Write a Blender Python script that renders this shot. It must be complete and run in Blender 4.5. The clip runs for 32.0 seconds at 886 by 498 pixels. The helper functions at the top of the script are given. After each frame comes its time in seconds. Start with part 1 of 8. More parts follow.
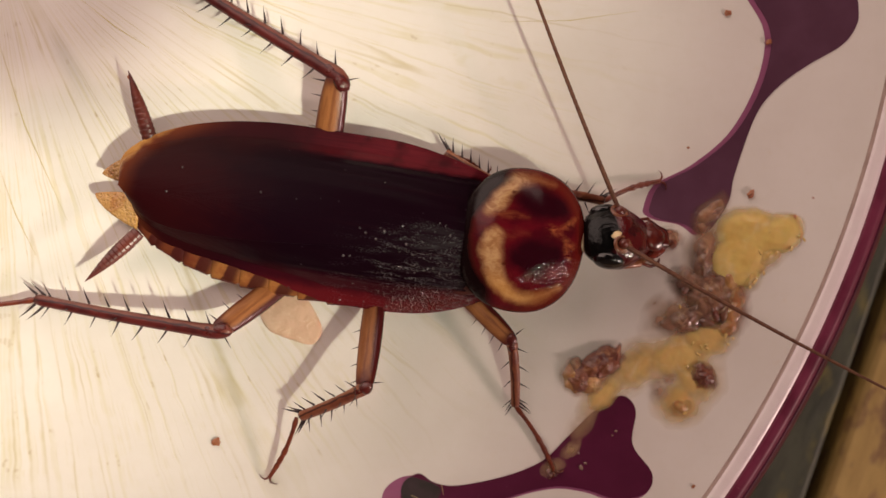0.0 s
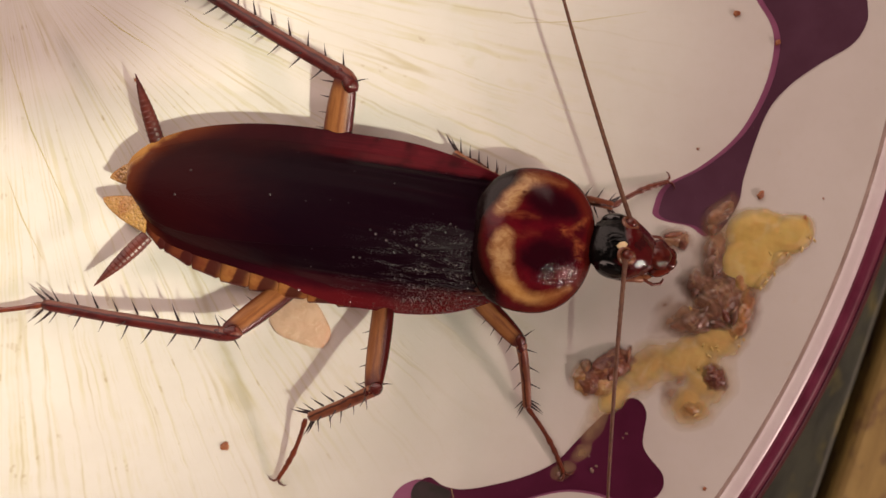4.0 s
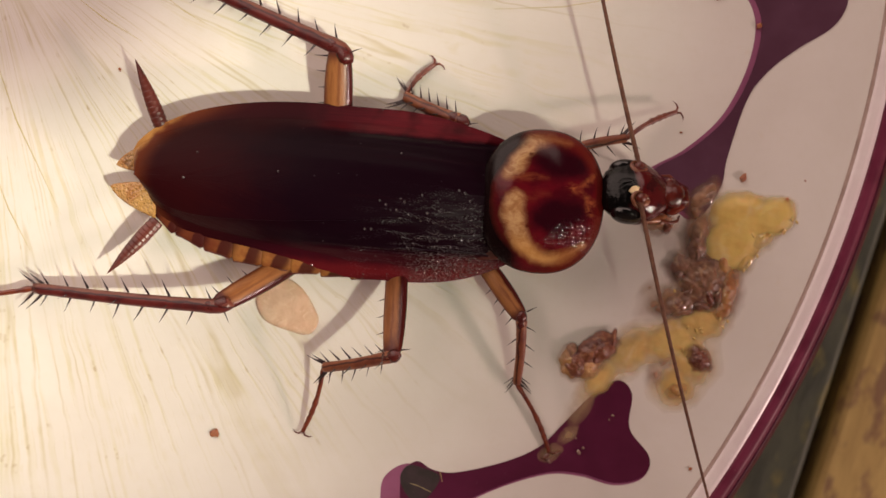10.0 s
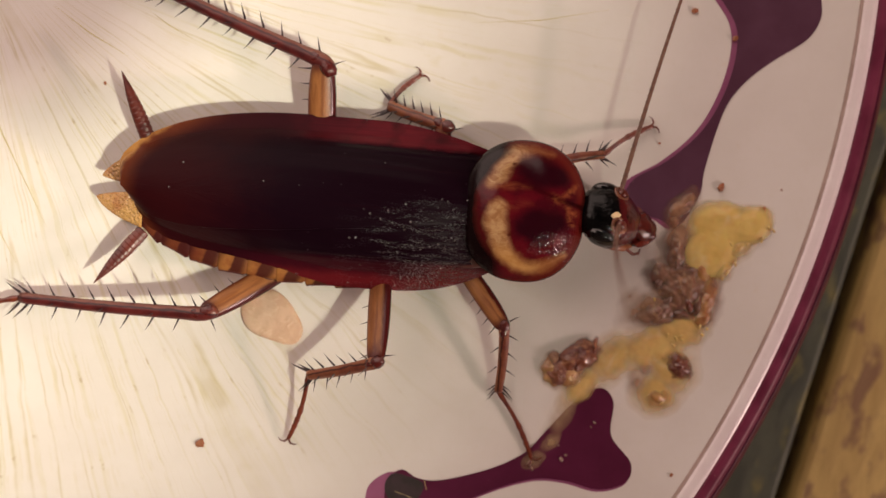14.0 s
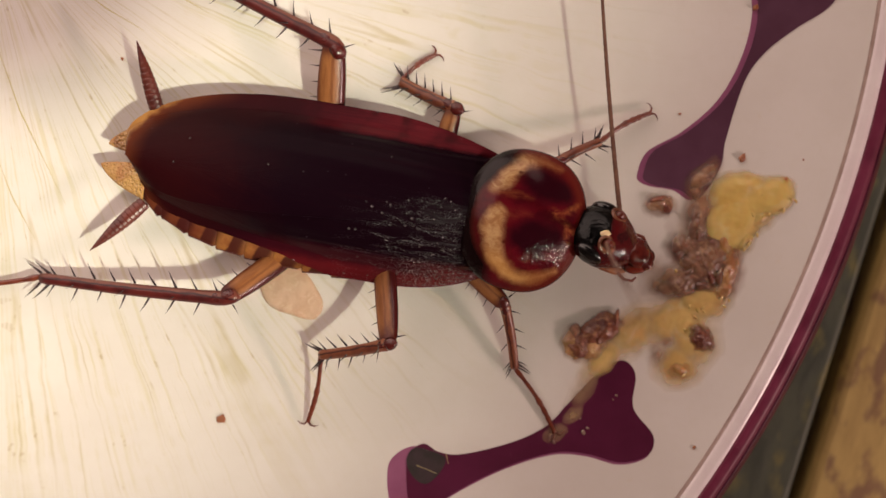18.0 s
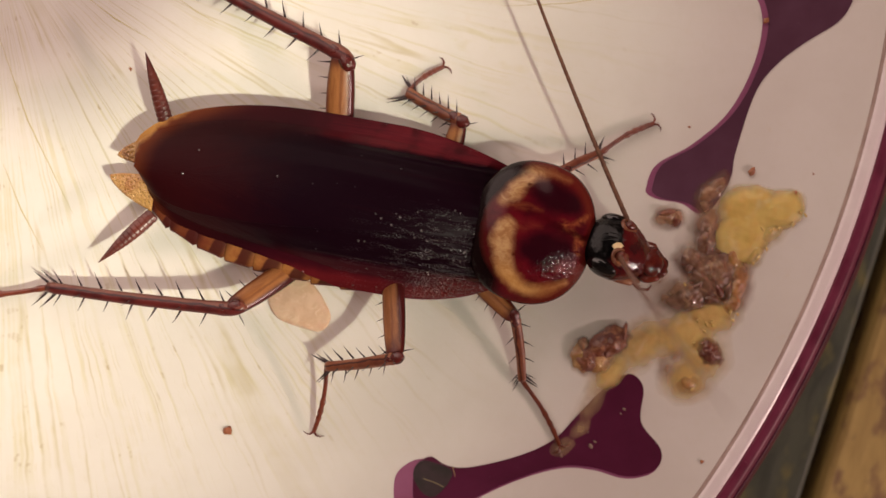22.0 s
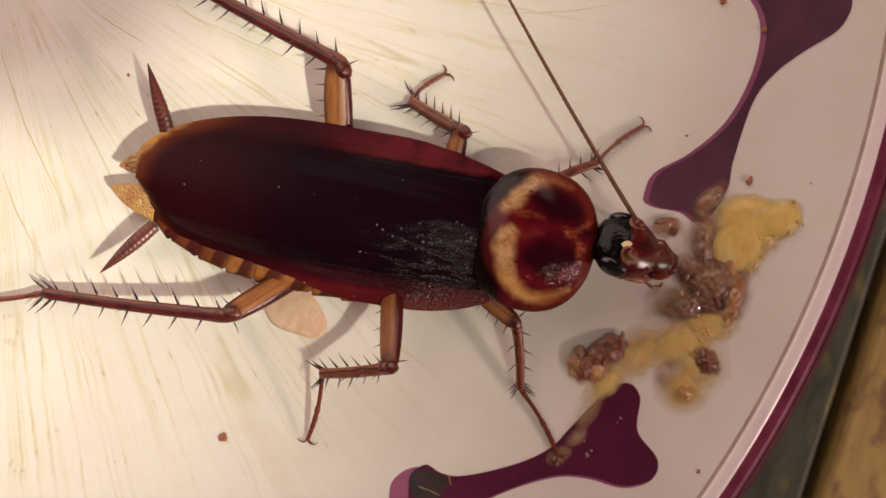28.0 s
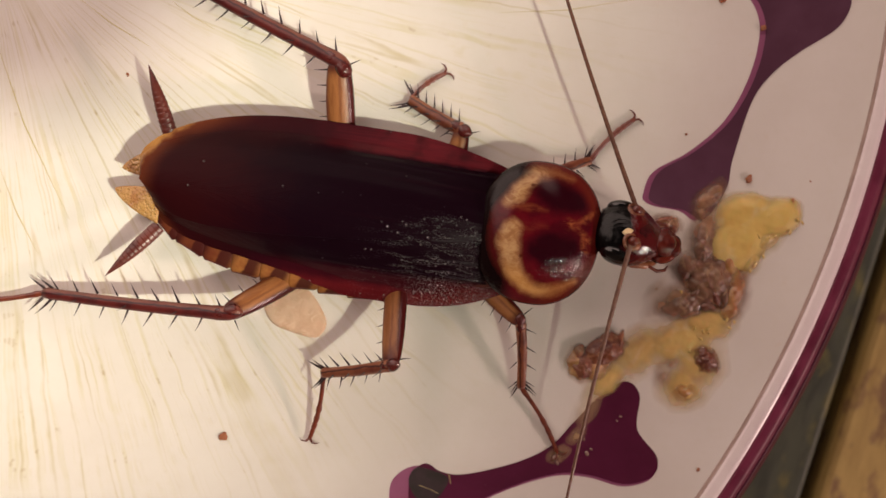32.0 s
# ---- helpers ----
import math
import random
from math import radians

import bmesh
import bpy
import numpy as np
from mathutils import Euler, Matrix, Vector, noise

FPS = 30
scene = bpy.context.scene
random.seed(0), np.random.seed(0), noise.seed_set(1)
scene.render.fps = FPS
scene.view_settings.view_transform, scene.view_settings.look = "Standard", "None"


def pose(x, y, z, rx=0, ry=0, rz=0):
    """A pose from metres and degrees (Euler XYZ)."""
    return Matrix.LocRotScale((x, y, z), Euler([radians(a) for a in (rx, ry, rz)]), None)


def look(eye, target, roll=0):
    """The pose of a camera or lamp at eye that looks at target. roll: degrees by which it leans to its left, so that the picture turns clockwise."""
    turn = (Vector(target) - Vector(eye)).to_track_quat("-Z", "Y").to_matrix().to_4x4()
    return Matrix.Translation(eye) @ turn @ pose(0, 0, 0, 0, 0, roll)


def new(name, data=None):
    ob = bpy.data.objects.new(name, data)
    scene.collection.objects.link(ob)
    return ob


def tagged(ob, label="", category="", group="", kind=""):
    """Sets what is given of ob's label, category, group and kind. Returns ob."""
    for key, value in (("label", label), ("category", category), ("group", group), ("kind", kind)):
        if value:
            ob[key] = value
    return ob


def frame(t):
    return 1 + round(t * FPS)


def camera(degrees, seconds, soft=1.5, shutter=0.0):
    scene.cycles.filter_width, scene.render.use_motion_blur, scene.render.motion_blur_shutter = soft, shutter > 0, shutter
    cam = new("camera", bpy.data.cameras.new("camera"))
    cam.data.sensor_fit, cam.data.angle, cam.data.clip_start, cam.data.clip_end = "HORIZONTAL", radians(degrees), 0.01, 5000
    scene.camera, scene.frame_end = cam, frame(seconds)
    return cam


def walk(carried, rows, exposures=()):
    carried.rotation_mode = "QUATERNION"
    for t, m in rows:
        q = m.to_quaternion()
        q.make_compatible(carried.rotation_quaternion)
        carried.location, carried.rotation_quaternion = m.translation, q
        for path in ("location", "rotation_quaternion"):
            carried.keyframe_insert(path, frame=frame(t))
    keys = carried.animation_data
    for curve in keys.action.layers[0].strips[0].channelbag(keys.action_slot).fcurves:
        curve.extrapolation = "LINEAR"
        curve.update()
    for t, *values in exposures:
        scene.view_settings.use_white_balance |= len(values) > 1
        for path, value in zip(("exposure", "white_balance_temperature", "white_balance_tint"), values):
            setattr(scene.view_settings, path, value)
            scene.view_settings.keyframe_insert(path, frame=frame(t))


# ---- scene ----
cam = camera(41.7, 32.0, 1.5)
# a small lens held close: the back of the insect is sharp, the table and raised feelers are soft
cam.data.dof.use_dof, cam.data.dof.focus_distance, cam.data.dof.aperture_fstop = True, 0.0785, 27.0
# seconds, place in millimetres, turns in degrees
CAMERA_ROWS = [
    (0, 1.80, 0.14, 82.05, 0.2, 0.8, 0.9), (0.5, 1.30, 0.18, 81.51, 0.2, 0.7, 0.7), (1, 1.23, -0.06, 81.75, 0.3, 0.8, 0.6),
    (1.5, 0.84, 0.08, 81.72, 0.2, 0.5, 0.8), (2, 1.35, 0.13, 81.72, 0.3, 0.9, 0.9), (2.5, 1.35, 0.02, 81.72, 0.2, 0.9, 0.8),
    (3, 1.36, 0.20, 81.82, 0.2, 0.8, 0.7), (3.5, 1.20, 0.05, 81.77, 0.3, 0.7, 0.6), (5.5, 0.65, 0.22, 81.61, 0.4, 0.7, 0.9),
    (6, 0.55, 0.07, 81.70, 0.4, 0.5, 0.7), (6.5, 0.79, 0.67, 81.65, 0, 0.6, 0.3), (7, 1, 0.58, 81.73, 0.1, 0.6, 0.5),
    (7.5, 1.08, 0.64, 81.74, 0, 0.5, 0.5), (8, 1.38, 0.36, 82.10, -0.3, 0.3, 0.4), (8.5, 1.02, 0.43, 82.17, -0.3, 0.1, 0.2),
    (9, 0.99, 0.31, 82.19, -0.3, 0.1, 0.1), (9.5, 1.07, 0.20, 82.24, -0.2, 0.1, 0), (10, 1, 0.29, 82.23, -0.5, 0, 0),
    (10.5, 1.40, 0.41, 82.27, -0.5, 0.1, -0.2), (11, 0.77, -0.41, 82.62, -0.3, -0.4, -0.7),
    (11.5, 1.26, -0.19, 82.92, -0.1, -0.4, -0.5), (12, 1.12, -0, 82.91, 0, -0.6, -0.3),
    (12.5, 1.02, -0.03, 83.05, 0, -0.7, -0.3), (13, 1.27, -0.25, 83.18, 0.2, -0.5, -0.4),
    (13.5, 1.12, -0.25, 83.30, 0.1, -0.7, -0.5), (14, 1.06, -0.14, 83.25, 0.3, -0.8, -0.3),
    (14.5, 0.51, -0.11, 83.18, -0.1, -1, -0.6), (15, 0.70, -0.84, 83.32, -0.1, -0.9, -0.7),
    (15.5, 0.87, -1.62, 83.20, -0.2, -0.5, -0.8), (17.5, 0.27, -1.53, 83.10, -0.3, -0.5, -1.1),
    (18, 0.21, -1.15, 82.86, -0.3, -0.4, -0.8), (18.5, 0.40, -0.88, 82.84, -0.5, -0.3, -0.7),
    (19, 0.71, -1.12, 82.90, -0.3, -0.1, -0.7), (19.5, 0.35, -1, 82.85, -0.4, -0.3, -0.8),
    (20, 0.35, -0.87, 82.74, -0.4, -0.3, -0.7), (20.5, 0.23, -1.04, 82.82, -0.4, -0.3, -0.7),
    (21, 0.43, -0.76, 82.88, -0.4, -0.2, -0.8), (21.5, 0.37, -0.97, 82.82, -0.1, -0.2, -0.8),
    (22, -0.06, -0.42, 82.61, -0.2, -0.2, -0.5), (22.5, 0.49, -0.16, 82.30, 0.2, 0.2, 0.2),
    (23, 0.64, -0.16, 82.27, 0.1, 0.4, 0.1), (23.5, 0.10, -0.39, 82.46, 0, 0, -0.1), (24, 0.42, -0.74, 82.49, 0.3, 0.1, -0.2),
    (24.5, 0.36, -0.45, 82.51, -0.1, 0.1, -0.3), (25, 0.43, -0.56, 82.44, 0.1, 0.2, -0.2),
    (25.5, 0.36, -0.49, 82.41, 0.1, 0.1, -0.1), (27.5, 0.43, -0.75, 82.62, 0.4, 0, -0.3),
    (28, 0.31, -0.61, 82.49, 0.3, -0.1, -0.2), (28.5, 0.69, -0.65, 82.59, 0.4, 0.2, -0.1),
    (29, 0.51, -0.97, 82.56, 0.6, 0.1, -0.1), (29.5, 0.56, -0.31, 82.59, 0.2, 0.1, -0.2),
    (30, 0.40, -0.52, 82.49, 0.3, -0.1, -0.3), (30.5, 0.22, -0.45, 82.55, 0.3, -0.1, -0.3),
    (31, 0.44, -0.21, 82.51, 0.2, 0, -0.2), (31.5, 0.54, -0.84, 82.55, 0.6, 0, -0.2), (32, 0.34, -0.40, 82.53, 0.1, -0.1, -0.3),
]
walk(cam, [(t, pose(x * 0.001, y * 0.001, z * 0.001, rx, ry, rz)) for t, x, y, z, rx, ry, rz in CAMERA_ROWS], [(0.0, 0.0), (32.0, 0.0)])

# ---- light ----
world = bpy.data.worlds.new("room_air")
world.use_nodes = True
world.node_tree.nodes["Background"].inputs[0].default_value = (1.0, 0.86, 0.74, 1.0)
world.node_tree.nodes["Background"].inputs[1].default_value = 0.02
scene.world = world


def lamp(name, kind, eye, target, power, color, **settings):
    data = bpy.data.lights.new(name, kind)
    data.energy, data.color = power, color
    ob = new(name, data)
    ob.matrix_basis = look(eye, target)
    return ob


BLOCKER_CORNER = (41.1, -34.5)                         # near corner of the added light-blocking slab, in millimetres
BEAM = Vector((-0.0980, 0.0600, 0.0))               # middle of the spot's beam on the plate
KEY_EYE = BEAM + 0.6 * Vector((0.81, -0.60, 1.0)).normalized()
# unseen spot, added; its cone edge stands in for the shade border
key_spot = lamp("key_spot", "SPOT", KEY_EYE, BEAM, 10.9, (1.0, 0.945, 0.745))
key_spot.data.spot_size, key_spot.data.spot_blend, key_spot.data.shadow_soft_size = radians(18.0), 0.05, 0.014
# unseen low disk, added to put glints on the shell and wet food
glint_lamp = lamp("glint_lamp", "AREA", (1.15, -0.62, 0.50), (0, 0, 0), 9.4, (1.0, 0.70, 0.64))
glint_lamp.data.shape, glint_lamp.data.size = "DISK", 0.10
# unseen broad disk, added as soft fill over the whole plate
fill_disk = lamp("fill_disk", "AREA", (-0.42, 1.0, 0.80), (0, 0, 0), 32.0, (1.0, 0.75, 0.66))
fill_disk.data.shape, fill_disk.data.size = "DISK", 2.4


# ---- materials ----
def sock(nt, s, v):
    if isinstance(v, bpy.types.NodeSocket):
        nt.links.new(v, s)
    elif v is not None:
        s.default_value = v


class Nodes:
    """A short way to write a node material."""

    def __init__(self, name):
        self.m = bpy.data.materials.new(name)
        self.m.use_nodes = True
        self.nt = self.m.node_tree
        self.bsdf = self.nt.nodes["Principled BSDF"]
        self.out = self.nt.nodes["Material Output"]
        co = self.nt.nodes.new("ShaderNodeTexCoord").outputs["Object"]
        sc = self.nt.nodes.new("ShaderNodeVectorMath")
        sc.operation = "SCALE"
        self.nt.links.new(co, sc.inputs[0])
        sc.inputs["Scale"].default_value = 1000.0
        self.mm = sc.outputs[0]          # object space in millimetres
        self.share = self.nt.nodes["Texture Coordinate"].outputs["Generated"]

    def math(self, op, a, b=None, c=None, clamp=False):
        n = self.nt.nodes.new("ShaderNodeMath")
        n.operation, n.use_clamp = op, clamp
        for s, v in zip(n.inputs, (a, b, c)):
            sock(self.nt, s, v)
        return n.outputs[0]

    def step(self, v, lo, hi):
        n = self.nt.nodes.new("ShaderNodeMapRange")
        n.interpolation_type = "SMOOTHSTEP"
        sock(self.nt, n.inputs["Value"], v)
        if lo > hi:
            n.inputs["From Min"].default_value, n.inputs["From Max"].default_value = hi, lo
            n.inputs["To Min"].default_value, n.inputs["To Max"].default_value = 1.0, 0.0
        else:
            n.inputs["From Min"].default_value, n.inputs["From Max"].default_value = lo, hi
        return n.outputs["Result"]

    def noise(self, scale, detail=3.0, rough=0.55, vec=None, warp=0.0):
        n = self.nt.nodes.new("ShaderNodeTexNoise")
        sock(self.nt, n.inputs["Vector"], vec or self.mm)
        n.inputs["Scale"].default_value, n.inputs["Detail"].default_value = scale, detail
        n.inputs["Roughness"].default_value, n.inputs["Distortion"].default_value = rough, warp
        return n.outputs["Fac"]

    def cells(self, scale, vec=None):
        n = self.nt.nodes.new("ShaderNodeTexVoronoi")
        sock(self.nt, n.inputs["Vector"], vec or self.mm)
        n.inputs["Scale"].default_value = scale
        return n.outputs["Distance"]

    def dots(self, scale, vec=None):
        """Distance to the nearest cell's middle, and that cell's chance number."""
        n = self.nt.nodes.new("ShaderNodeTexVoronoi")
        sock(self.nt, n.inputs["Vector"], vec or self.mm)
        n.inputs["Scale"].default_value = scale
        c = self.nt.nodes.new("ShaderNodeSeparateColor")
        self.nt.links.new(n.outputs["Color"], c.inputs[0])
        return n.outputs["Distance"], c.outputs[0]

    def most(self, *values):
        out = values[0]
        for v in values[1:]:
            out = self.math("MAXIMUM", out, v)
        return out

    def times(self, *values):
        out = values[0]
        for v in values[1:]:
            out = self.math("MULTIPLY", out, v)
        return out

    def stroke(self, x, y, points, soft):
        """Mask of a painted stroke through (x, y, half width) points."""
        out = None
        for (ax, ay, ar), (bx, by, br) in zip(points, points[1:]):
            dx, dy = bx - ax, by - ay
            ll = dx * dx + dy * dy
            px, py = self.math("SUBTRACT", x, ax), self.math("SUBTRACT", y, ay)
            h = self.math("DIVIDE", self.math("ADD", self.math("MULTIPLY", px, dx), self.math("MULTIPLY", py, dy)), ll, clamp=True)
            qx = self.math("SUBTRACT", px, self.math("MULTIPLY", h, dx))
            qy = self.math("SUBTRACT", py, self.math("MULTIPLY", h, dy))
            d = self.math("SQRT", self.math("ADD", self.math("MULTIPLY", qx, qx), self.math("MULTIPLY", qy, qy)))
            d = self.math("SUBTRACT", d, self.math("ADD", self.math("MULTIPLY", h, br - ar), ar))
            out = d if out is None else self.math("MINIMUM", out, d)
        return self.step(out, soft, -soft)

    def mix(self, f, a, b):
        n = self.nt.nodes.new("ShaderNodeMix")
        n.data_type = "RGBA"
        for s, v in ((n.inputs[0], f), (n.inputs[6], a), (n.inputs[7], b)):
            sock(self.nt, s, (*v, 1.0) if isinstance(v, tuple) and len(v) == 3 else v)
        return n.outputs[2]

    def split(self, vec=None):
        n = self.nt.nodes.new("ShaderNodeSeparateXYZ")
        sock(self.nt, n.inputs[0], vec or self.mm)
        return n.outputs

    def join(self, x, y, z):
        n = self.nt.nodes.new("ShaderNodeCombineXYZ")
        for s, v in zip(n.inputs, (x, y, z)):
            sock(self.nt, s, v)
        return n.outputs[0]

    def bump(self, h, strength, dist_mm):
        n = self.nt.nodes.new("ShaderNodeBump")
        n.inputs["Strength"].default_value = strength
        n.inputs["Distance"].default_value = dist_mm * 0.001
        sock(self.nt, n.inputs["Height"], h)
        self.nt.links.new(n.outputs[0], self.bsdf.inputs["Normal"])

    def set(self, **kw):
        names = {"color": "Base Color", "rough": "Roughness", "metal": "Metallic", "coat": "Coat Weight",
                 "coat_rough": "Coat Roughness", "sss": "Subsurface Weight", "sss_scale": "Subsurface Scale",
                 "ior": "IOR", "spec": "Specular IOR Level", "trans": "Transmission Weight", "alpha": "Alpha"}
        for k, v in kw.items():
            sock(self.nt, self.bsdf.inputs[names[k]], (*v, 1.0) if isinstance(v, tuple) else v)
        return self.m


def shell_material(name, base, dark, rough=0.32, scale=0.9, bump=0.25, coat=0.25):
    """Chitin: two tones in soft blotches, fine pits."""
    n = Nodes(name)
    f = n.step(n.noise(scale, 4), 0.35, 0.7)
    n.bump(n.math("ADD", n.noise(9, 2), n.math("MULTIPLY", n.noise(2.2, 3), 0.6)), bump, 0.06)
    return n.set(color=n.mix(f, base, dark), rough=rough, coat=coat, coat_rough=0.2)


def wing_material():
    n = Nodes("tegmen_chitin")
    x, y, z = n.split()
    wob = n.math("SUBTRACT", n.noise(0.35, 3), 0.5)
    wob2 = n.math("SUBTRACT", n.noise(1.1, 3, 0.6), 0.5)
    upper = n.step(y, -0.3, 0.3)
    yw = n.math("ADD", y, n.math("MULTIPLY", wob2, 0.25))
    # the clear red strip outside the dark field, sharp toward the shield and fading to the rear
    left_strip = n.times(n.step(yw, 4.02, 4.42), n.step(n.math("ADD", x, n.math("MULTIPLY", wob, 5.0)), -4.5, 4.5))
    left_soft = n.times(n.step(yw, 3.3, 5.6), n.step(x, 3.0, -4.0), 0.40)
    right_strip = n.times(n.step(n.math("MULTIPLY", yw, -1.0), 3.35, 4.3), n.step(n.math("ADD", x, n.math("MULTIPLY", wob, 5.0)), -10.0, -2.0))
    tr = n.math("ADD", n.math("POWER", n.math("MULTIPLY", n.math("MINIMUM", n.math("ADD", x, 6.0), 0.0), 0.119), 2.0), n.math("POWER", n.math("MULTIPLY", y, 0.168), 2.0))
    tail = n.math("MULTIPLY", n.step(n.math("ADD", tr, n.math("MULTIPLY", wob, 0.22)), 0.58, 0.98), n.step(x, -6.5, -10.5))
    # veins fan along the wing, and slant toward the margin at the rear
    slant = n.math("ADD", y, n.math("MULTIPLY", n.math("MULTIPLY", n.math("MINIMUM", n.math("ADD", x, 2.0), 0.0), -0.34), n.math("SUBTRACT", n.math("MULTIPLY", upper, 2.0), 1.0)))
    vein = n.noise(1.0, 2, 0.5, n.join(n.math("MULTIPLY", x, 0.06), n.math("MULTIPLY", slant, 3.0), 0.0), 0.25)
    fine = n.noise(1.0, 2, 0.5, n.join(n.math("MULTIPLY", x, 0.3), n.math("MULTIPLY", slant, 8.0), 0.0), 0.4)
    disc = n.mix(n.step(n.math("ADD", x, n.math("MULTIPLY", wob, 6.0)), -2.0, -11.5), (0.0070, 0.0016, 0.0044), (0.0225, 0.0030, 0.0042))
    col = n.mix(n.math("MULTIPLY", n.step(fine, 0.52, 0.72), n.math("MULTIPLY", n.step(x, -3.0, -9.0), 0.35)), disc, (0.026, 0.0034, 0.0048))
    col = n.mix(left_soft, col, (0.050, 0.0052, 0.0072))
    strip = n.mix(n.step(fine, 0.25, 0.80), (0.108, 0.0105, 0.0160), (0.070, 0.0068, 0.0120))
    strip = n.mix(n.step(n.noise(0.5, 2), 0.5, 0.75), strip, (0.035, 0.0050, 0.0070))
    col = n.mix(left_strip, col, strip)
    rstrip = n.mix(n.step(n.math("ADD", n.math("MULTIPLY", yw, -1.0), n.math("MULTIPLY", wob2, 0.8)), 4.35, 5.15), (0.034, 0.0034, 0.0075), (0.100, 0.0080, 0.0115))
    rstrip = n.mix(n.math("MULTIPLY", n.step(x, 5.5, 9.5), 0.6), rstrip, (0.150, 0.0130, 0.0155))
    col = n.mix(right_strip, col, rstrip)
    col = n.mix(n.math("MULTIPLY", n.step(vein, 0.56, 0.72), 0.04), col, (0.050, 0.0065, 0.007))
    amber = n.mix(n.step(n.math("ADD", tr, n.math("MULTIPLY", wob2, 0.3)), 0.86, 1.04), (0.13, 0.030, 0.011), (0.46, 0.235, 0.066))
    col = n.mix(tail, col, amber)
    # granules: dense toward the shield on the right wing, sparse elsewhere; each is a tiny glossy dome
    toward = n.step(n.math("ADD", x, n.math("MULTIPLY", wob, 6.0)), 0.0, 9.5)
    low = n.step(n.math("ADD", y, n.math("MULTIPLY", wob, 2.0)), 1.4, -2.6)
    dense = n.math("MULTIPLY", toward, low)
    row = n.times(n.stroke(x, y, [(3.0, -0.45, 0.30), (6.0, 0.0, 0.35), (9.5, 0.8, 0.6)], 0.25), 0.55)
    d, chance = n.dots(2.5)
    share = n.math("ADD", 0.02, n.math("MAXIMUM", n.math("MULTIPLY", dense, 0.30), row))
    dome = n.math("MULTIPLY", n.step(d, 0.30, 0.0), n.step(n.math("SUBTRACT", share, chance), -0.01, 0.01))
    # wrinkled gloss between them, in broken lines along the wing
    grain = n.noise(1.0, 3, 0.65, n.join(n.math("MULTIPLY", x, 6.5), n.math("MULTIPLY", y, 9.5), 0.0), 0.4)
    lines = n.noise(1.0, 2, 0.5, n.join(n.math("MULTIPLY", x, 0.5), n.math("MULTIPLY", y, 2.6), 4.0), 0.4)
    flange = n.times(right_strip, toward)
    wrinkle = n.most(n.times(dense, n.step(lines, 0.42, 0.66)), n.times(flange, n.step(n.math("ADD", x, n.math("MULTIPLY", wob, 4.0)), 3.0, 9.0), 1.9))
    h = n.math("ADD", n.math("ADD", n.math("MULTIPLY", vein, 0.30), n.math("MULTIPLY", fine, 0.10)), n.math("ADD", n.math("MULTIPLY", dome, 1.3), n.times(grain, n.math("ADD", 0.2, n.math("MULTIPLY", wrinkle, 2.8)))))
    n.bump(h, 0.85, 0.075)
    gloss = n.most(dome, n.times(wrinkle, n.step(grain, 0.48, 0.64), 0.95))
    rough = n.math("SUBTRACT", n.math("ADD", n.math("MULTIPLY", n.noise(3.0, 3), 0.12), 0.25), n.math("MULTIPLY", gloss, 0.20))
    return n.set(color=col, rough=rough, ior=2.1, spec=n.math("ADD", n.math("MULTIPLY", gloss, 0.9), 0.014))


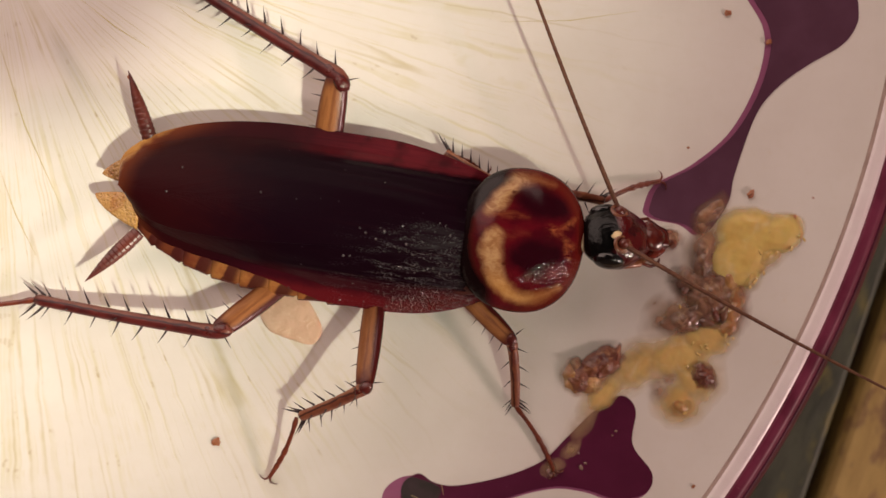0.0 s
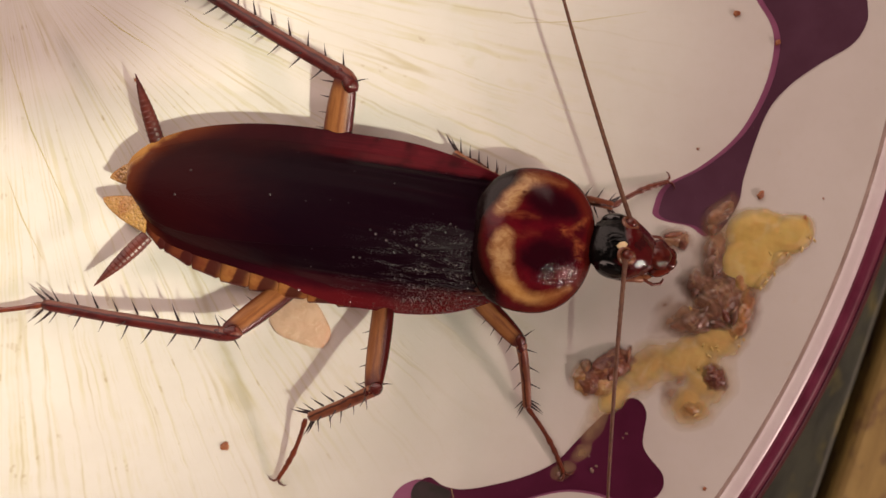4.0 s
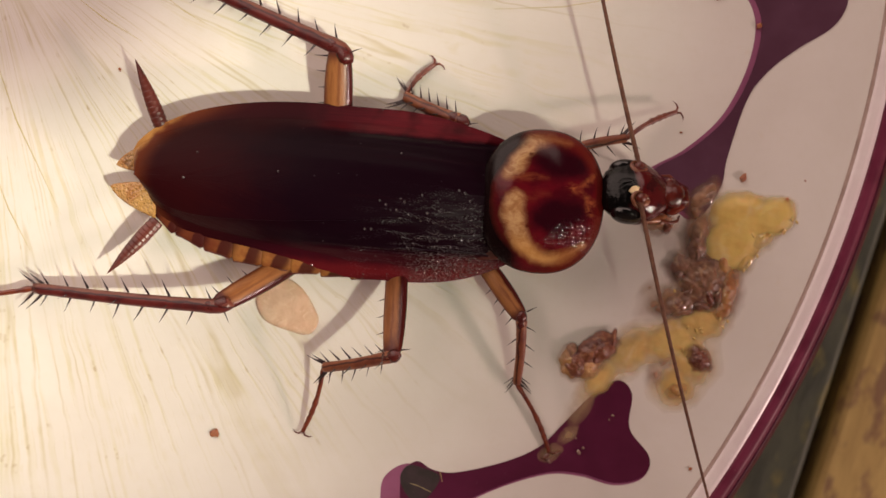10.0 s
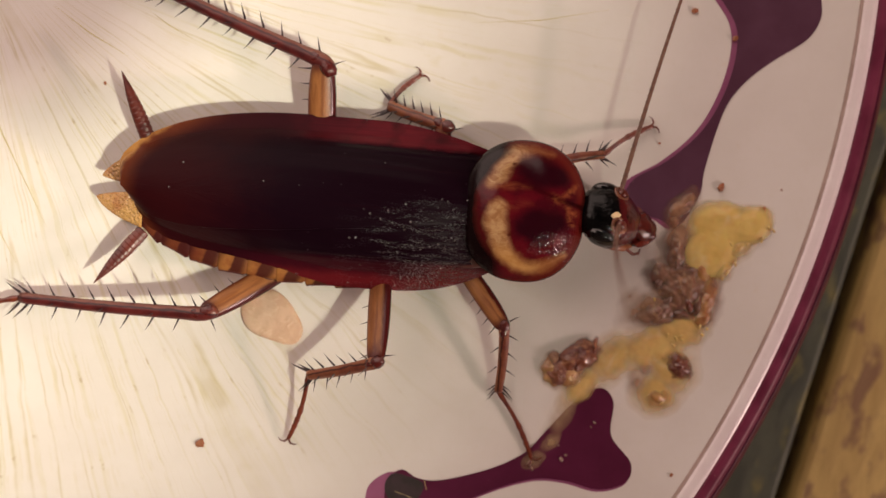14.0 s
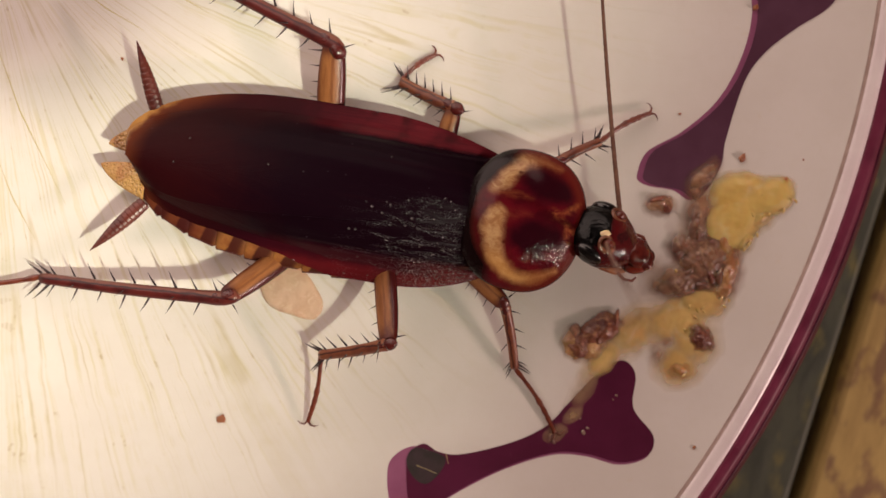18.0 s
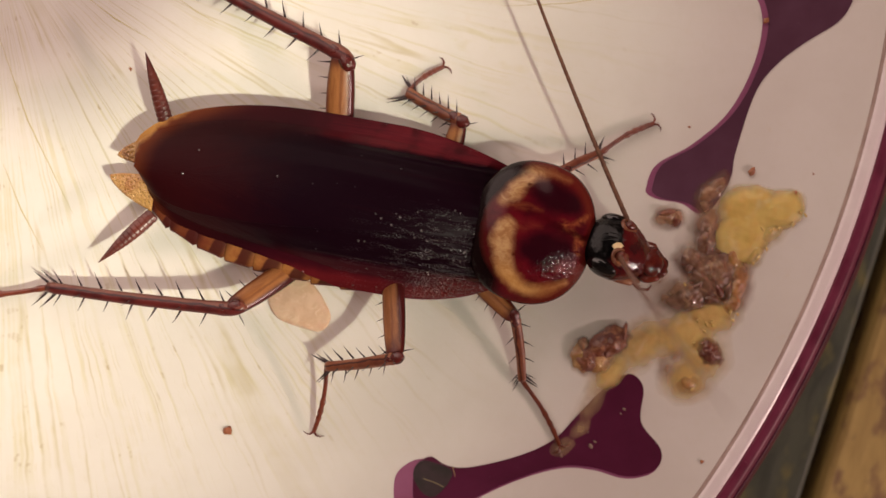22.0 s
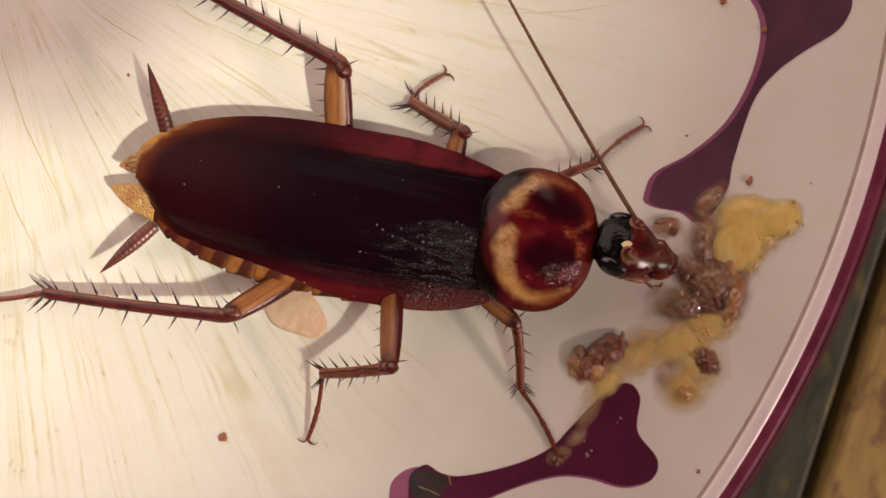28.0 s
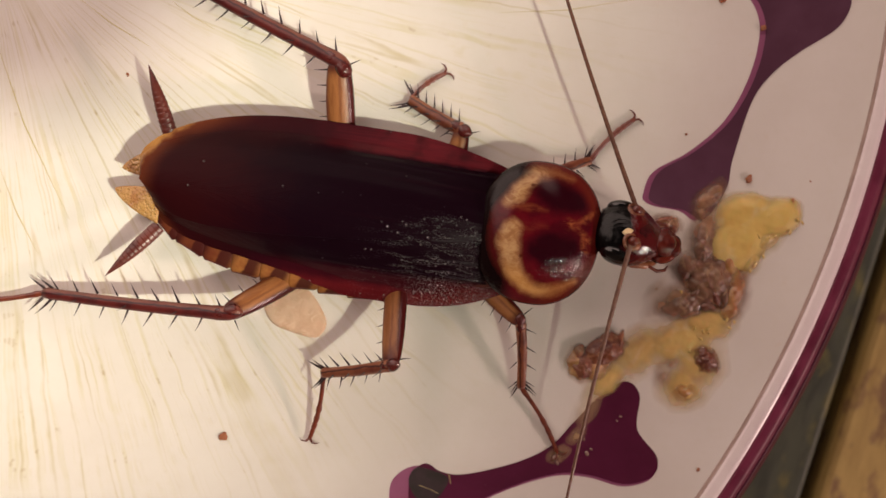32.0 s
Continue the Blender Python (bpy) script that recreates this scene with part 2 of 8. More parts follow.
def pronotum_material():
    n = Nodes("pronotum_chitin")
    x0, y0, z = n.split()
    w = n.math("SUBTRACT", n.noise(0.75, 4, 0.6), 0.5)
    w2 = n.math("SUBTRACT", n.noise(0.75, 4, 0.6, n.join(n.math("ADD", x0, 31.0), y0, z)), 0.5)
    x = n.math("ADD", x0, n.math("MULTIPLY", w, 0.75))
    y = n.math("ADD", y0, n.math("MULTIPLY", w2, 0.75))

    def sq(v, c, r):
        return n.math("POWER", n.math("ABSOLUTE", n.math("DIVIDE", n.math("SUBTRACT", v, c), r)), 2.0)

    true_r = n.math("ADD", sq(x0, 0.05, 4.18), sq(y0, 0.0, 4.85))
    # two buff lobes, parted by a dark red line, hug two dark blotches
    near_lobe = [(-1.85, -0.15, 0.62), (-1.9, -1.2, 0.72), (-1.65, -2.1, 0.55), (-1.2, -2.9, 0.52), (-0.3, -3.6, 0.45), (0.9, -3.85, 0.34), (2.1, -3.45, 0.24), (3.0, -2.75, 0.12)]
    far_lobe = [(1.6, 4.0, 0.08), (0.3, 4.3, 0.20), (-0.9, 3.85, 0.48), (-1.85, 3.15, 0.72), (-2.2, 2.35, 0.80), (-2.45, 1.75, 0.45)]
    lobes = n.most(n.stroke(x, y, near_lobe, 0.36), n.stroke(x, y, far_lobe, 0.36))
    halo = n.most(n.stroke(x, y, near_lobe, 0.95), n.stroke(x, y, far_lobe, 0.95))
    tongue = n.most(n.stroke(x, y, [(-2.4, 1.3, 0.10), (-0.9, 1.55, 0.16), (0.2, 1.55, 0.02)], 0.30), n.times(n.stroke(x, y, [(-2.2, 0.15, 0.2), (-0.6, 0.25, 0.12), (0.3, 0.5, 0.02)], 0.45), 0.55))
    fan = n.most(n.stroke(x, y, [(1.85, 0.95, 0.22), (2.3, 0.75, 0.12), (2.9, 0.45, 0.06), (3.5, 0.1, 0.10)], 0.34), n.times(n.stroke(x, y, [(2.2, 0.9, 0.08), (2.9, 1.5, 0.12), (3.4, 2.0, 0.10)], 0.30), 0.8),
                 n.times(n.stroke(x, y, [(3.0, 0.4, 0.10), (3.3, -0.5, 0.16)], 0.3), 0.7))
    blots = n.most(n.stroke(x, y, [(-0.1, 3.0, 0.95), (0.9, 2.6, 1.2), (2.3, 2.5, 0.75)], 0.55), n.stroke(x, y, [(-0.1, -1.2, 0.75), (0.9, -1.0, 1.25), (2.2, -0.6, 0.8)], 0.55))
    streak = n.noise(1.0, 3, 0.6, n.join(n.math("MULTIPLY", x0, 0.7), n.math("MULTIPLY", y0, 2.4), 0.0), 0.8)
    swirl = n.noise(1.0, 4, 0.6, n.join(n.math("MULTIPLY", x0, 1.0), n.math("MULTIPLY", y0, 1.3), 3.0), 1.6)
    buff = n.mix(n.step(swirl, 0.36, 0.66), (0.47, 0.275, 0.130), (0.30, 0.140, 0.060))
    buff = n.mix(n.math("MULTIPLY", n.step(y0, -2.0, -3.4), 0.7), buff, (0.52, 0.255, 0.075))
    red = n.mix(n.step(n.noise(0.6, 3), 0.35, 0.65), (0.098, 0.0040, 0.0095), (0.052, 0.0026, 0.0068))
    red = n.mix(n.math("MULTIPLY", n.step(streak, 0.48, 0.68), 0.5), red, (0.100, 0.0070, 0.0095))
    red = n.mix(blots, red, (0.0215, 0.0020, 0.0052))
    red = n.mix(n.math("MULTIPLY", n.step(true_r, 0.60, 0.92), n.step(x0, -0.5, 1.5)), red, (0.105, 0.0095, 0.0070))
    col = n.mix(n.math("MULTIPLY", halo, 0.45), red, (0.115, 0.012, 0.008))
    col = n.mix(n.times(tongue, n.step(streak, 0.30, 0.62), 0.6), col, (0.24, 0.070, 0.024))
    fade = n.most(n.times(n.step(x, -1.0, 0.4), n.step(y, 2.8, 3.6), 0.75), n.times(n.step(x, 0.4, 2.0), n.step(y, -2.4, -3.2), 0.55))
    col = n.mix(n.math("MULTIPLY", lobes, fade), col, (0.20, 0.048, 0.013))
    col = n.mix(n.math("MULTIPLY", lobes, n.math("SUBTRACT", 1.0, fade)), col, buff)
    col = n.mix(n.math("MULTIPLY", fan, n.math("MULTIPLY", n.step(swirl, 0.38, 0.66), 0.8)), col, (0.40, 0.125, 0.040))
    # dark margins: broad behind, a thin red line in front
    col = n.mix(n.times(n.step(true_r, 0.90, 1.0), n.step(x0, -2.5, 0.5)), col, (0.085, 0.0080, 0.0055))
    rim = n.math("ADD", true_r, n.math("MULTIPLY", w, 0.22))
    col = n.mix(n.times(n.step(rim, 0.50, 0.70), n.step(x0, -1.2, -2.4), 0.8), col, (0.075, 0.0095, 0.0065))
    col = n.mix(n.times(n.step(rim, 0.58, 0.78), n.step(x0, -0.7, -2.1)), col, (0.0060, 0.0018, 0.0024))
    specks = n.most(n.stroke(x0, y0, [(-1.05, 3.05, 0.10), (-0.9, 3.1, 0.06)], 0.10), n.stroke(x0, y0, [(-0.95, -1.75, 0.10), (-0.8, -1.7, 0.06)], 0.10))
    col = n.mix(n.math("MULTIPLY", specks, 0.9), col, (0.060, 0.0080, 0.0050))
    # hammered fore slope
    slope = n.step(n.math("SUBTRACT", n.math("MULTIPLY", x0, 0.5), y0), 0.8, 2.8)
    h = n.math("ADD", n.math("MULTIPLY", n.noise(2.6, 3), n.math("ADD", 0.22, n.math("MULTIPLY", slope, 1.7))), n.math("MULTIPLY", n.noise(7, 2), n.math("ADD", 0.3, n.math("MULTIPLY", slope, 0.05))))
    n.bump(h, 0.40, 0.10)
    return n.set(color=col, rough=n.math("ADD", n.math("MULTIPLY", n.noise(2.5, 3), 0.08), 0.06), spec=0.21)


def femur_material(name, side):
    """Amber thigh: a dark outer edge on one side, a thin one on the other, a rib, and a red end at the knee."""
    n = Nodes(name)
    x, y, z = n.split()
    gx, gy, _ = n.split(n.share)
    v = gy if side > 0 else n.math("SUBTRACT", 1.0, gy)
    wob = n.math("MULTIPLY", n.math("SUBTRACT", n.noise(1.2, 3), 0.5), 0.14)
    edge = n.step(n.math("ADD", v, wob), 0.66, 0.84)
    thin = n.step(n.math("ADD", v, wob), 0.17, 0.05)
    rib = n.math("MULTIPLY", n.step(n.math("ABSOLUTE", n.math("SUBTRACT", n.math("ADD", v, wob), 0.52)), 0.08, 0.01), n.step(gx, 0.30, 0.62))
    along = n.noise(1.0, 3, 0.6, n.join(n.math("MULTIPLY", x, 0.5), n.math("MULTIPLY", y, 3.0), 0.0), 0.5)
    col = n.mix(n.step(along, 0.3, 0.7), (0.335, 0.138, 0.046), (0.240, 0.088, 0.028))
    col = n.mix(n.math("MULTIPLY", rib, 0.5), col, (0.115, 0.026, 0.010))
    col = n.mix(n.math("MULTIPLY", thin, 0.7), col, (0.12, 0.024, 0.010))
    col = n.mix(edge, col, (0.060, 0.0085, 0.0085))
    col = n.mix(n.step(n.math("ADD", gx, wob), 0.80, 0.97), col, (0.075, 0.0100, 0.0080))
    n.bump(n.math("ADD", n.noise(6, 3), along), 0.3, 0.06)
    return n.set(color=col, rough=n.math("SUBTRACT", 0.40, n.math("MULTIPLY", edge, 0.18)), spec=0.35)


def tibia_material(name, tone, deep, pale):
    """Dark red shin with a paler strip along its lower side."""
    n = Nodes(name)
    x, y, z = n.split()
    strip = n.math("MULTIPLY", n.step(n.math("ADD", y, n.math("MULTIPLY", n.math("SUBTRACT", n.noise(0.7, 2), 0.5), 0.4)), -0.06, -0.22), n.step(n.noise(0.45, 2), 0.3, 0.5))
    seam = n.step(n.math("ABSOLUTE", n.math("ADD", y, n.math("ADD", 0.06, n.math("MULTIPLY", n.math("SUBTRACT", n.noise(0.8, 2), 0.5), 0.3)))), 0.09, 0.02)
    col = n.mix(n.step(n.noise(1.2, 4), 0.35, 0.7), tone, deep)
    col = n.mix(n.math("MULTIPLY", strip, 0.75), col, pale)
    col = n.mix(n.math("MULTIPLY", seam, 0.8), col, (0.020, 0.004, 0.006))
    n.bump(n.math("ADD", n.noise(7, 2), n.math("MULTIPLY", n.noise(2.0, 3), 1.2)), 0.35, 0.07)
    return n.set(color=col, rough=0.30, spec=0.35, coat=0.10, coat_rough=0.2)


def head_material():
    n = Nodes("head_chitin")
    x, y, z = n.split()
    w = n.math("SUBTRACT", n.noise(0.9, 3), 0.5)
    f = n.step(n.math("ADD", x, n.math("ADD", n.math("MULTIPLY", n.math("ABSOLUTE", y), 0.25), n.math("MULTIPLY", w, 0.7))), 1.75, 2.2)
    face = n.mix(n.step(n.noise(1.1, 3), 0.4, 0.65), (0.082, 0.0052, 0.0068), (0.036, 0.0028, 0.0050))
    col = n.mix(f, (0.0032, 0.0030, 0.0032), face)
    front = n.math("MULTIPLY", n.step(n.math("ADD", x, n.math("MULTIPLY", w, 1.5)), 3.7, 4.8), n.step(y, 0.9, -0.9))
    col = n.mix(n.math("MULTIPLY", front, 0.8), col, (0.18, 0.024, 0.012))
    n.bump(n.math("ADD", n.math("MULTIPLY", n.noise(5, 3), 0.6), n.math("MULTIPLY", n.noise(1.3, 3), 2.0)), 0.36, 0.12)
    return n.set(color=col, rough=0.10, spec=n.math("ADD", 0.22, n.math("MULTIPLY", f, 0.4)))


def plate_end_material():
    """Thin amber end plate with a crinkled wet skin."""
    n = Nodes("end_plate_chitin")
    col = n.mix(n.step(n.noise(0.8, 4), 0.35, 0.7), (0.54, 0.31, 0.095), (0.36, 0.15, 0.040))
    n.bump(n.math("ADD", n.step(n.cells(4.2), 0.0, 0.6), n.noise(7, 2)), 0.9, 0.10)
    return n.set(color=col, rough=0.14, spec=0.9)


def abdomen_material():
    """Amber rings with slanting dark bars at the joints and a thin dark red outer edge."""
    n = Nodes("abdomen_chitin")
    x, y, z = n.split()
    w = n.math("SUBTRACT", n.noise(0.9, 3), 0.5)
    s = n.math("DIVIDE", n.math("ADD", n.math("ADD", x, n.math("MULTIPLY", n.math("ABSOLUTE", y), 0.45)), n.math("ADD", n.math("MULTIPLY", w, 0.45), 20.55)), 2.05)
    s = n.math("FRACT", s)
    bar = n.math("MULTIPLY", n.step(s, 0.0, 0.10), n.step(s, 0.78, 0.40))
    rear = n.step(x, -5.5, -9.5)
    amber = n.mix(n.step(n.noise(0.8, 4, 0.6), 0.36, 0.66), (0.33, 0.140, 0.038), (0.21, 0.068, 0.020))
    amber = n.mix(n.math("MULTIPLY", rear, 0.85), amber, (0.105, 0.018, 0.010))
    col = n.mix(n.math("MULTIPLY", bar, 0.93), amber, (0.045, 0.0065, 0.0060))
    n.bump(n.math("ADD", n.noise(6, 2), n.math("MULTIPLY", bar, -0.6)), 0.25, 0.06)
    return n.set(color=col, rough=0.5, spec=0.15)


def plate_material():
    """White glazed plate, worn by fine yellowed cuts that fan out from one place."""
    n = Nodes("plate_glaze")
    off = n.nt.nodes.new("ShaderNodeVectorMath")
    off.operation = "SUBTRACT"
    sock(n.nt, off.inputs[0], n.mm)
    off.inputs[1].default_value = (15.0, -5.0, 0.0)
    g = n.nt.nodes.new("ShaderNodeTexGradient")
    g.gradient_type = "RADIAL"
    sock(n.nt, g.inputs[0], off.outputs[0])
    x, y, z = n.split(off.outputs[0])
    r = n.math("SQRT", n.math("ADD", n.math("MULTIPLY", x, x), n.math("MULTIPLY", y, y)))
    turn = n.math("ADD", g.outputs["Fac"], n.math("MULTIPLY", n.math("SUBTRACT", n.noise(0.25, 2), 0.5), 0.0035))

    def cuts(k, stretch, seed, width):
        vec = n.join(n.math("MULTIPLY", turn, k), n.math("MULTIPLY", r, stretch), seed)
        return n.step(n.math("ABSOLUTE", n.math("SUBTRACT", n.noise(1.0, 1, 0.5, vec), 0.5)), width, 0.0)
    patch = n.step(n.noise(0.22, 3, 0.6), 0.36, 0.62)
    patch2 = n.step(n.noise(0.5, 3), 0.42, 0.62)
    worn = n.math("MULTIPLY", n.step(r, 52.0, 34.0), n.step(r, 3.0, 9.0))
    f = n.math("MULTIPLY", n.math("MULTIPLY", cuts(150.0, 0.015, 0.0, 0.045), n.math("ADD", 0.25, n.math("MULTIPLY", patch, 0.75))), worn)
    f2 = n.math("MULTIPLY", n.math("MULTIPLY", cuts(330.0, 0.05, 7.0, 0.035), patch2), worn)
    base = n.mix(n.step(n.noise(0.12, 4), 0.3, 0.7), (0.79, 0.765, 0.71), (0.735, 0.705, 0.645))
    f3 = n.times(cuts(52.0, 0.012, 3.0, 0.013), n.math("ADD", 0.3, n.math("MULTIPLY", patch, 0.7)), worn)
    col = n.mix(n.math("MULTIPLY", f, 0.42), base, (0.58, 0.53, 0.22))
    col = n.mix(n.math("MULTIPLY", f3, 0.55), col, (0.50, 0.43, 0.20))
    col = n.mix(n.math("MULTIPLY", f2, 0.22), col, (0.60, 0.54, 0.24))
    dots = n.math("MULTIPLY", n.math("MULTIPLY", f, n.step(n.noise(1.1, 2), 0.62, 0.70)), 0.55)
    col = n.mix(dots, col, (0.38, 0.27, 0.11))
    mottle = n.math("MULTIPLY", n.step(n.noise(1.6, 3, 0.6), 0.45, 0.75), 0.10)
    col = n.mix(mottle, col, (0.70, 0.66, 0.52))
    stain = n.math("MULTIPLY", n.step(n.noise(0.5, 5, 0.65), 0.62, 0.74), 0.12)
    col = n.mix(stain, col, (0.66, 0.52, 0.28))
    n.bump(n.math("SUBTRACT", n.noise(0.9, 3), n.math("MULTIPLY", n.math("ADD", f, f2), 0.8)), 0.22, 0.06)
    rough = n.math("ADD", n.math("MULTIPLY", n.noise(0.6, 3), 0.15), 0.28)
    return n.set(color=col, rough=rough)


def glaze_material(name, a, b, rough=0.22, scale=0.5, spec=0.3):
    n = Nodes(name)
    n.bump(n.noise(1.4, 3), 0.12, 0.05)
    col = n.mix(n.step(n.noise(scale, 4), 0.3, 0.7), a, b)
    speck = n.step(n.noise(4.5, 2), 0.74, 0.8)
    return n.set(color=n.mix(n.math("MULTIPLY", speck, 0.35), col, (0.5, 0.36, 0.34)), rough=rough, spec=spec)


def food_material(name, a, b, c, rough=0.3, wet=0.5, sss=0.25, scale=0.7, clear=0.0, fibre=0.0, relief=0.3):
    """Wet food in three tones; fibre draws torn strands, clear lets thin edges fade into the plate."""
    n = Nodes(name)
    col = n.mix(n.step(n.noise(scale, 4, 0.6, None, 0.5), 0.38, 0.64), a, b)
    col = n.mix(n.step(n.noise(scale * 1.9, 4, 0.6, n.join(*[n.math("ADD", v, 17.0) for v in n.split()]), 0.8), 0.50, 0.72), col, c)
    h = n.math("ADD", n.noise(1.6, 4, 0.6), n.math("MULTIPLY", n.noise(5, 2), 0.8 if relief > 0.6 else 0.2))
    if fibre:
        x, y, z = n.split()
        strand = n.noise(1.0, 3, 0.6, n.join(n.math("MULTIPLY", n.math("ADD", x, n.math("MULTIPLY", y, 0.5)), 1.5), n.math("MULTIPLY", y, 0.6), 0.0), 1.0)
        col = n.mix(n.math("MULTIPLY", n.step(strand, 0.56, 0.40), fibre), col, tuple(v * 0.6 for v in b))
        h = n.math("ADD", h, n.math("MULTIPLY", strand, 0.7))
    n.bump(h, relief, 0.16)
    n.nt.links.new(n.bsdf.inputs["Normal"].links[0].from_socket, n.bsdf.inputs["Coat Normal"])
    if clear:
        n.set(alpha=n.math("ADD", n.math("MULTIPLY", n.step(n.split()[2], 0.0, clear), 0.92), 0.05))
    return n.set(color=col, rough=n.math("ADD", n.math("MULTIPLY", n.noise(2.5, 2), 0.4), rough - 0.15), coat=wet, coat_rough=0.06, sss=sss, sss_scale=0.0008)


def film_material():
    n = Nodes("grease_film")
    a = n.math("MULTIPLY", n.math("MULTIPLY", n.step(n.noise(0.4, 3), 0.10, 0.65), 0.85), n.step(n.split()[2], 0.0, 0.15))
    n.bump(n.math("ADD", n.noise(3.0, 4), n.math("MULTIPLY", n.step(n.noise(2.2, 2), 0.60, 0.72), 0.8)), 0.6, 0.15)
    return n.set(color=(0.66, 0.46, 0.25), rough=0.14, alpha=n.math("ADD", a, 0.02), spec=0.5)


def board_material(name, a, b, c, turn):
    n = Nodes(name)
    m = n.nt.nodes.new("ShaderNodeMapping")
    m.inputs["Rotation"].default_value = (0, 0, radians(turn))
    m.inputs["Scale"].default_value = (1.0, 0.25, 1.0)
    sock(n.nt, m.inputs["Vector"], n.mm)
    grain = n.noise(0.55, 5, 0.6, m.outputs[0], 0.4)
    col = n.mix(n.step(grain, 0.35, 0.68), a, b)
    m2 = n.nt.nodes.new("ShaderNodeMapping")
    m2.inputs["Rotation"].default_value = (0, 0, radians(turn))
    m2.inputs["Scale"].default_value = (1.0, 0.55, 1.0)
    sock(n.nt, m2.inputs["Vector"], n.mm)
    blot = n.step(n.noise(0.36, 3, 0.55, m2.outputs[0]), 0.50, 0.64)
    col = n.mix(n.math("MULTIPLY", blot, 0.8), col, c)
    n.bump(grain, 0.4, 0.3)
    return n.set(color=col, rough=0.6)


def plain_material(name, a, b, rough=0.7, scale=0.01, bump=0.1):
    n = Nodes(name)
    n.bump(n.noise(0.4, 3), bump, 0.3)
    return n.set(color=n.mix(n.noise(scale, 4), a, b), rough=rough)


M_WING = wing_material()
M_PRON = pronotum_material()
M_HEAD = head_material()
M_FEMUR_R = femur_material("femur_chitin", 1)
M_FEMUR_L = femur_material("femur_chitin_mirrored", -1)
M_TIBIA = tibia_material("tibia_chitin", (0.105, 0.0165, 0.0150), (0.056, 0.0090, 0.0100), (0.20, 0.066, 0.040))
M_TIBIA_PALE = tibia_material("tibia_chitin_brown", (0.215, 0.070, 0.034), (0.125, 0.030, 0.019), (0.30, 0.120, 0.058))
M_KNEE = shell_material("knee_chitin", (0.085, 0.0115, 0.0095), (0.045, 0.0065, 0.008), 0.2, 1.5, 0.7, 0.25)
M_TARSUS = shell_material("tarsus_chitin", (0.17, 0.032, 0.012), (0.09, 0.014, 0.007), 0.32, 1.5)
M_SPINE = shell_material("spine_chitin", (0.020, 0.006, 0.008), (0.010, 0.004, 0.005), 0.35, 2.0)
M_AMBER = abdomen_material()
M_TAIL = plate_end_material()
M_SEAM = shell_material("abdomen_edge", (0.085, 0.012, 0.008), (0.05, 0.007, 0.006), 0.6, 0.9, 0.1, 0.0)
M_CERCUS = shell_material("cercus_chitin", (0.125, 0.022, 0.013), (0.065, 0.011, 0.009), 0.38, 1.0)
M_ANTENNA = shell_material("antenna_chitin", (0.17, 0.075, 0.042), (0.105, 0.040, 0.024), 0.5, 2.5)
M_SCAPE = shell_material("scape_chitin", (0.14, 0.020, 0.009), (0.08, 0.010, 0.006), 0.28, 1.6)
M_EYE = shell_material("eye_black", (0.003, 0.0028, 0.003), (0.005, 0.004, 0.005), 0.1, 3.0, 0.1, 0.2)
M_PALE = shell_material("socket_membrane", (0.20, 0.075, 0.040), (0.10, 0.026, 0.014), 0.25, 1.4)
M_SPOT = shell_material("ocellus_pale", (0.80, 0.62, 0.36), (0.66, 0.45, 0.22), 0.25, 1.4)
M_CHEEK = shell_material("cheek_chitin", (0.33, 0.130, 0.055), (0.16, 0.040, 0.020), 0.28, 1.6)
M_NECK = shell_material("neck_membrane", (0.50, 0.34, 0.20), (0.34, 0.19, 0.09), 0.45, 1.2)
M_BELLY = shell_material("thorax_chitin", (0.10, 0.022, 0.010), (0.05, 0.010, 0.006), 0.4, 0.6)
M_MOUTH = shell_material("mouth_chitin", (0.11, 0.014, 0.009), (0.055, 0.006, 0.006), 0.18, 1.6)
M_PLATE = plate_material()
# whiter than the plate: the lip's highlight is put into this colour
M_RING = glaze_material("rim_highlight_white", (0.94, 0.86, 0.86), (0.90, 0.80, 0.81), 0.25)
M_LINE = glaze_material("rim_brown_line", (0.50, 0.38, 0.33), (0.38, 0.28, 0.24), 0.4)
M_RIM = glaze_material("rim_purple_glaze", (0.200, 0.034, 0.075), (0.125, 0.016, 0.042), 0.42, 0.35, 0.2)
# rim purple again, darkened to paint the shade on the outer slope
M_RIM_SHADED = glaze_material("rim_shaded_purple", (0.085, 0.011, 0.030), (0.050, 0.006, 0.018), 0.45, 0.35, 0.15)
M_PURPLE = glaze_material("motif_purple_glaze", (0.110, 0.016, 0.050), (0.084, 0.011, 0.036), 0.3, 0.25)
# motif purple greyed by hand: the glaze's reflected haze is in the colour
M_PURPLE_HAZE = glaze_material("motif_hazed_purple_glaze", (0.120, 0.050, 0.085), (0.090, 0.034, 0.060), 0.32, 0.2)
M_DARK_REFLECTION = glaze_material("motif_dark_reflection", (0.034, 0.032, 0.028), (0.060, 0.040, 0.046), 0.4, 0.7)
M_LILAC = glaze_material("motif_lilac_glaze", (0.33, 0.115, 0.215), (0.27, 0.085, 0.17), 0.3, 0.3)
M_EGG = food_material("egg_yellow", (0.74, 0.55, 0.165), (0.68, 0.47, 0.125), (0.74, 0.58, 0.25), 0.42, 0.30, 0.25, 0.30, 0.30, 0.0, 0.15)
M_EGG_WET = food_material("egg_wet_edge", (0.73, 0.54, 0.175), (0.68, 0.48, 0.145), (0.74, 0.58, 0.25), 0.30, 1.0, 0.2, 0.5, 0.36, 0.0, 0.5)
M_SMEAR = food_material("egg_smear_yellow", (0.72, 0.51, 0.175), (0.64, 0.43, 0.145), (0.74, 0.56, 0.27), 0.42, 0.35, 0.2, 0.35, 0.16, 0.0, 0.3)
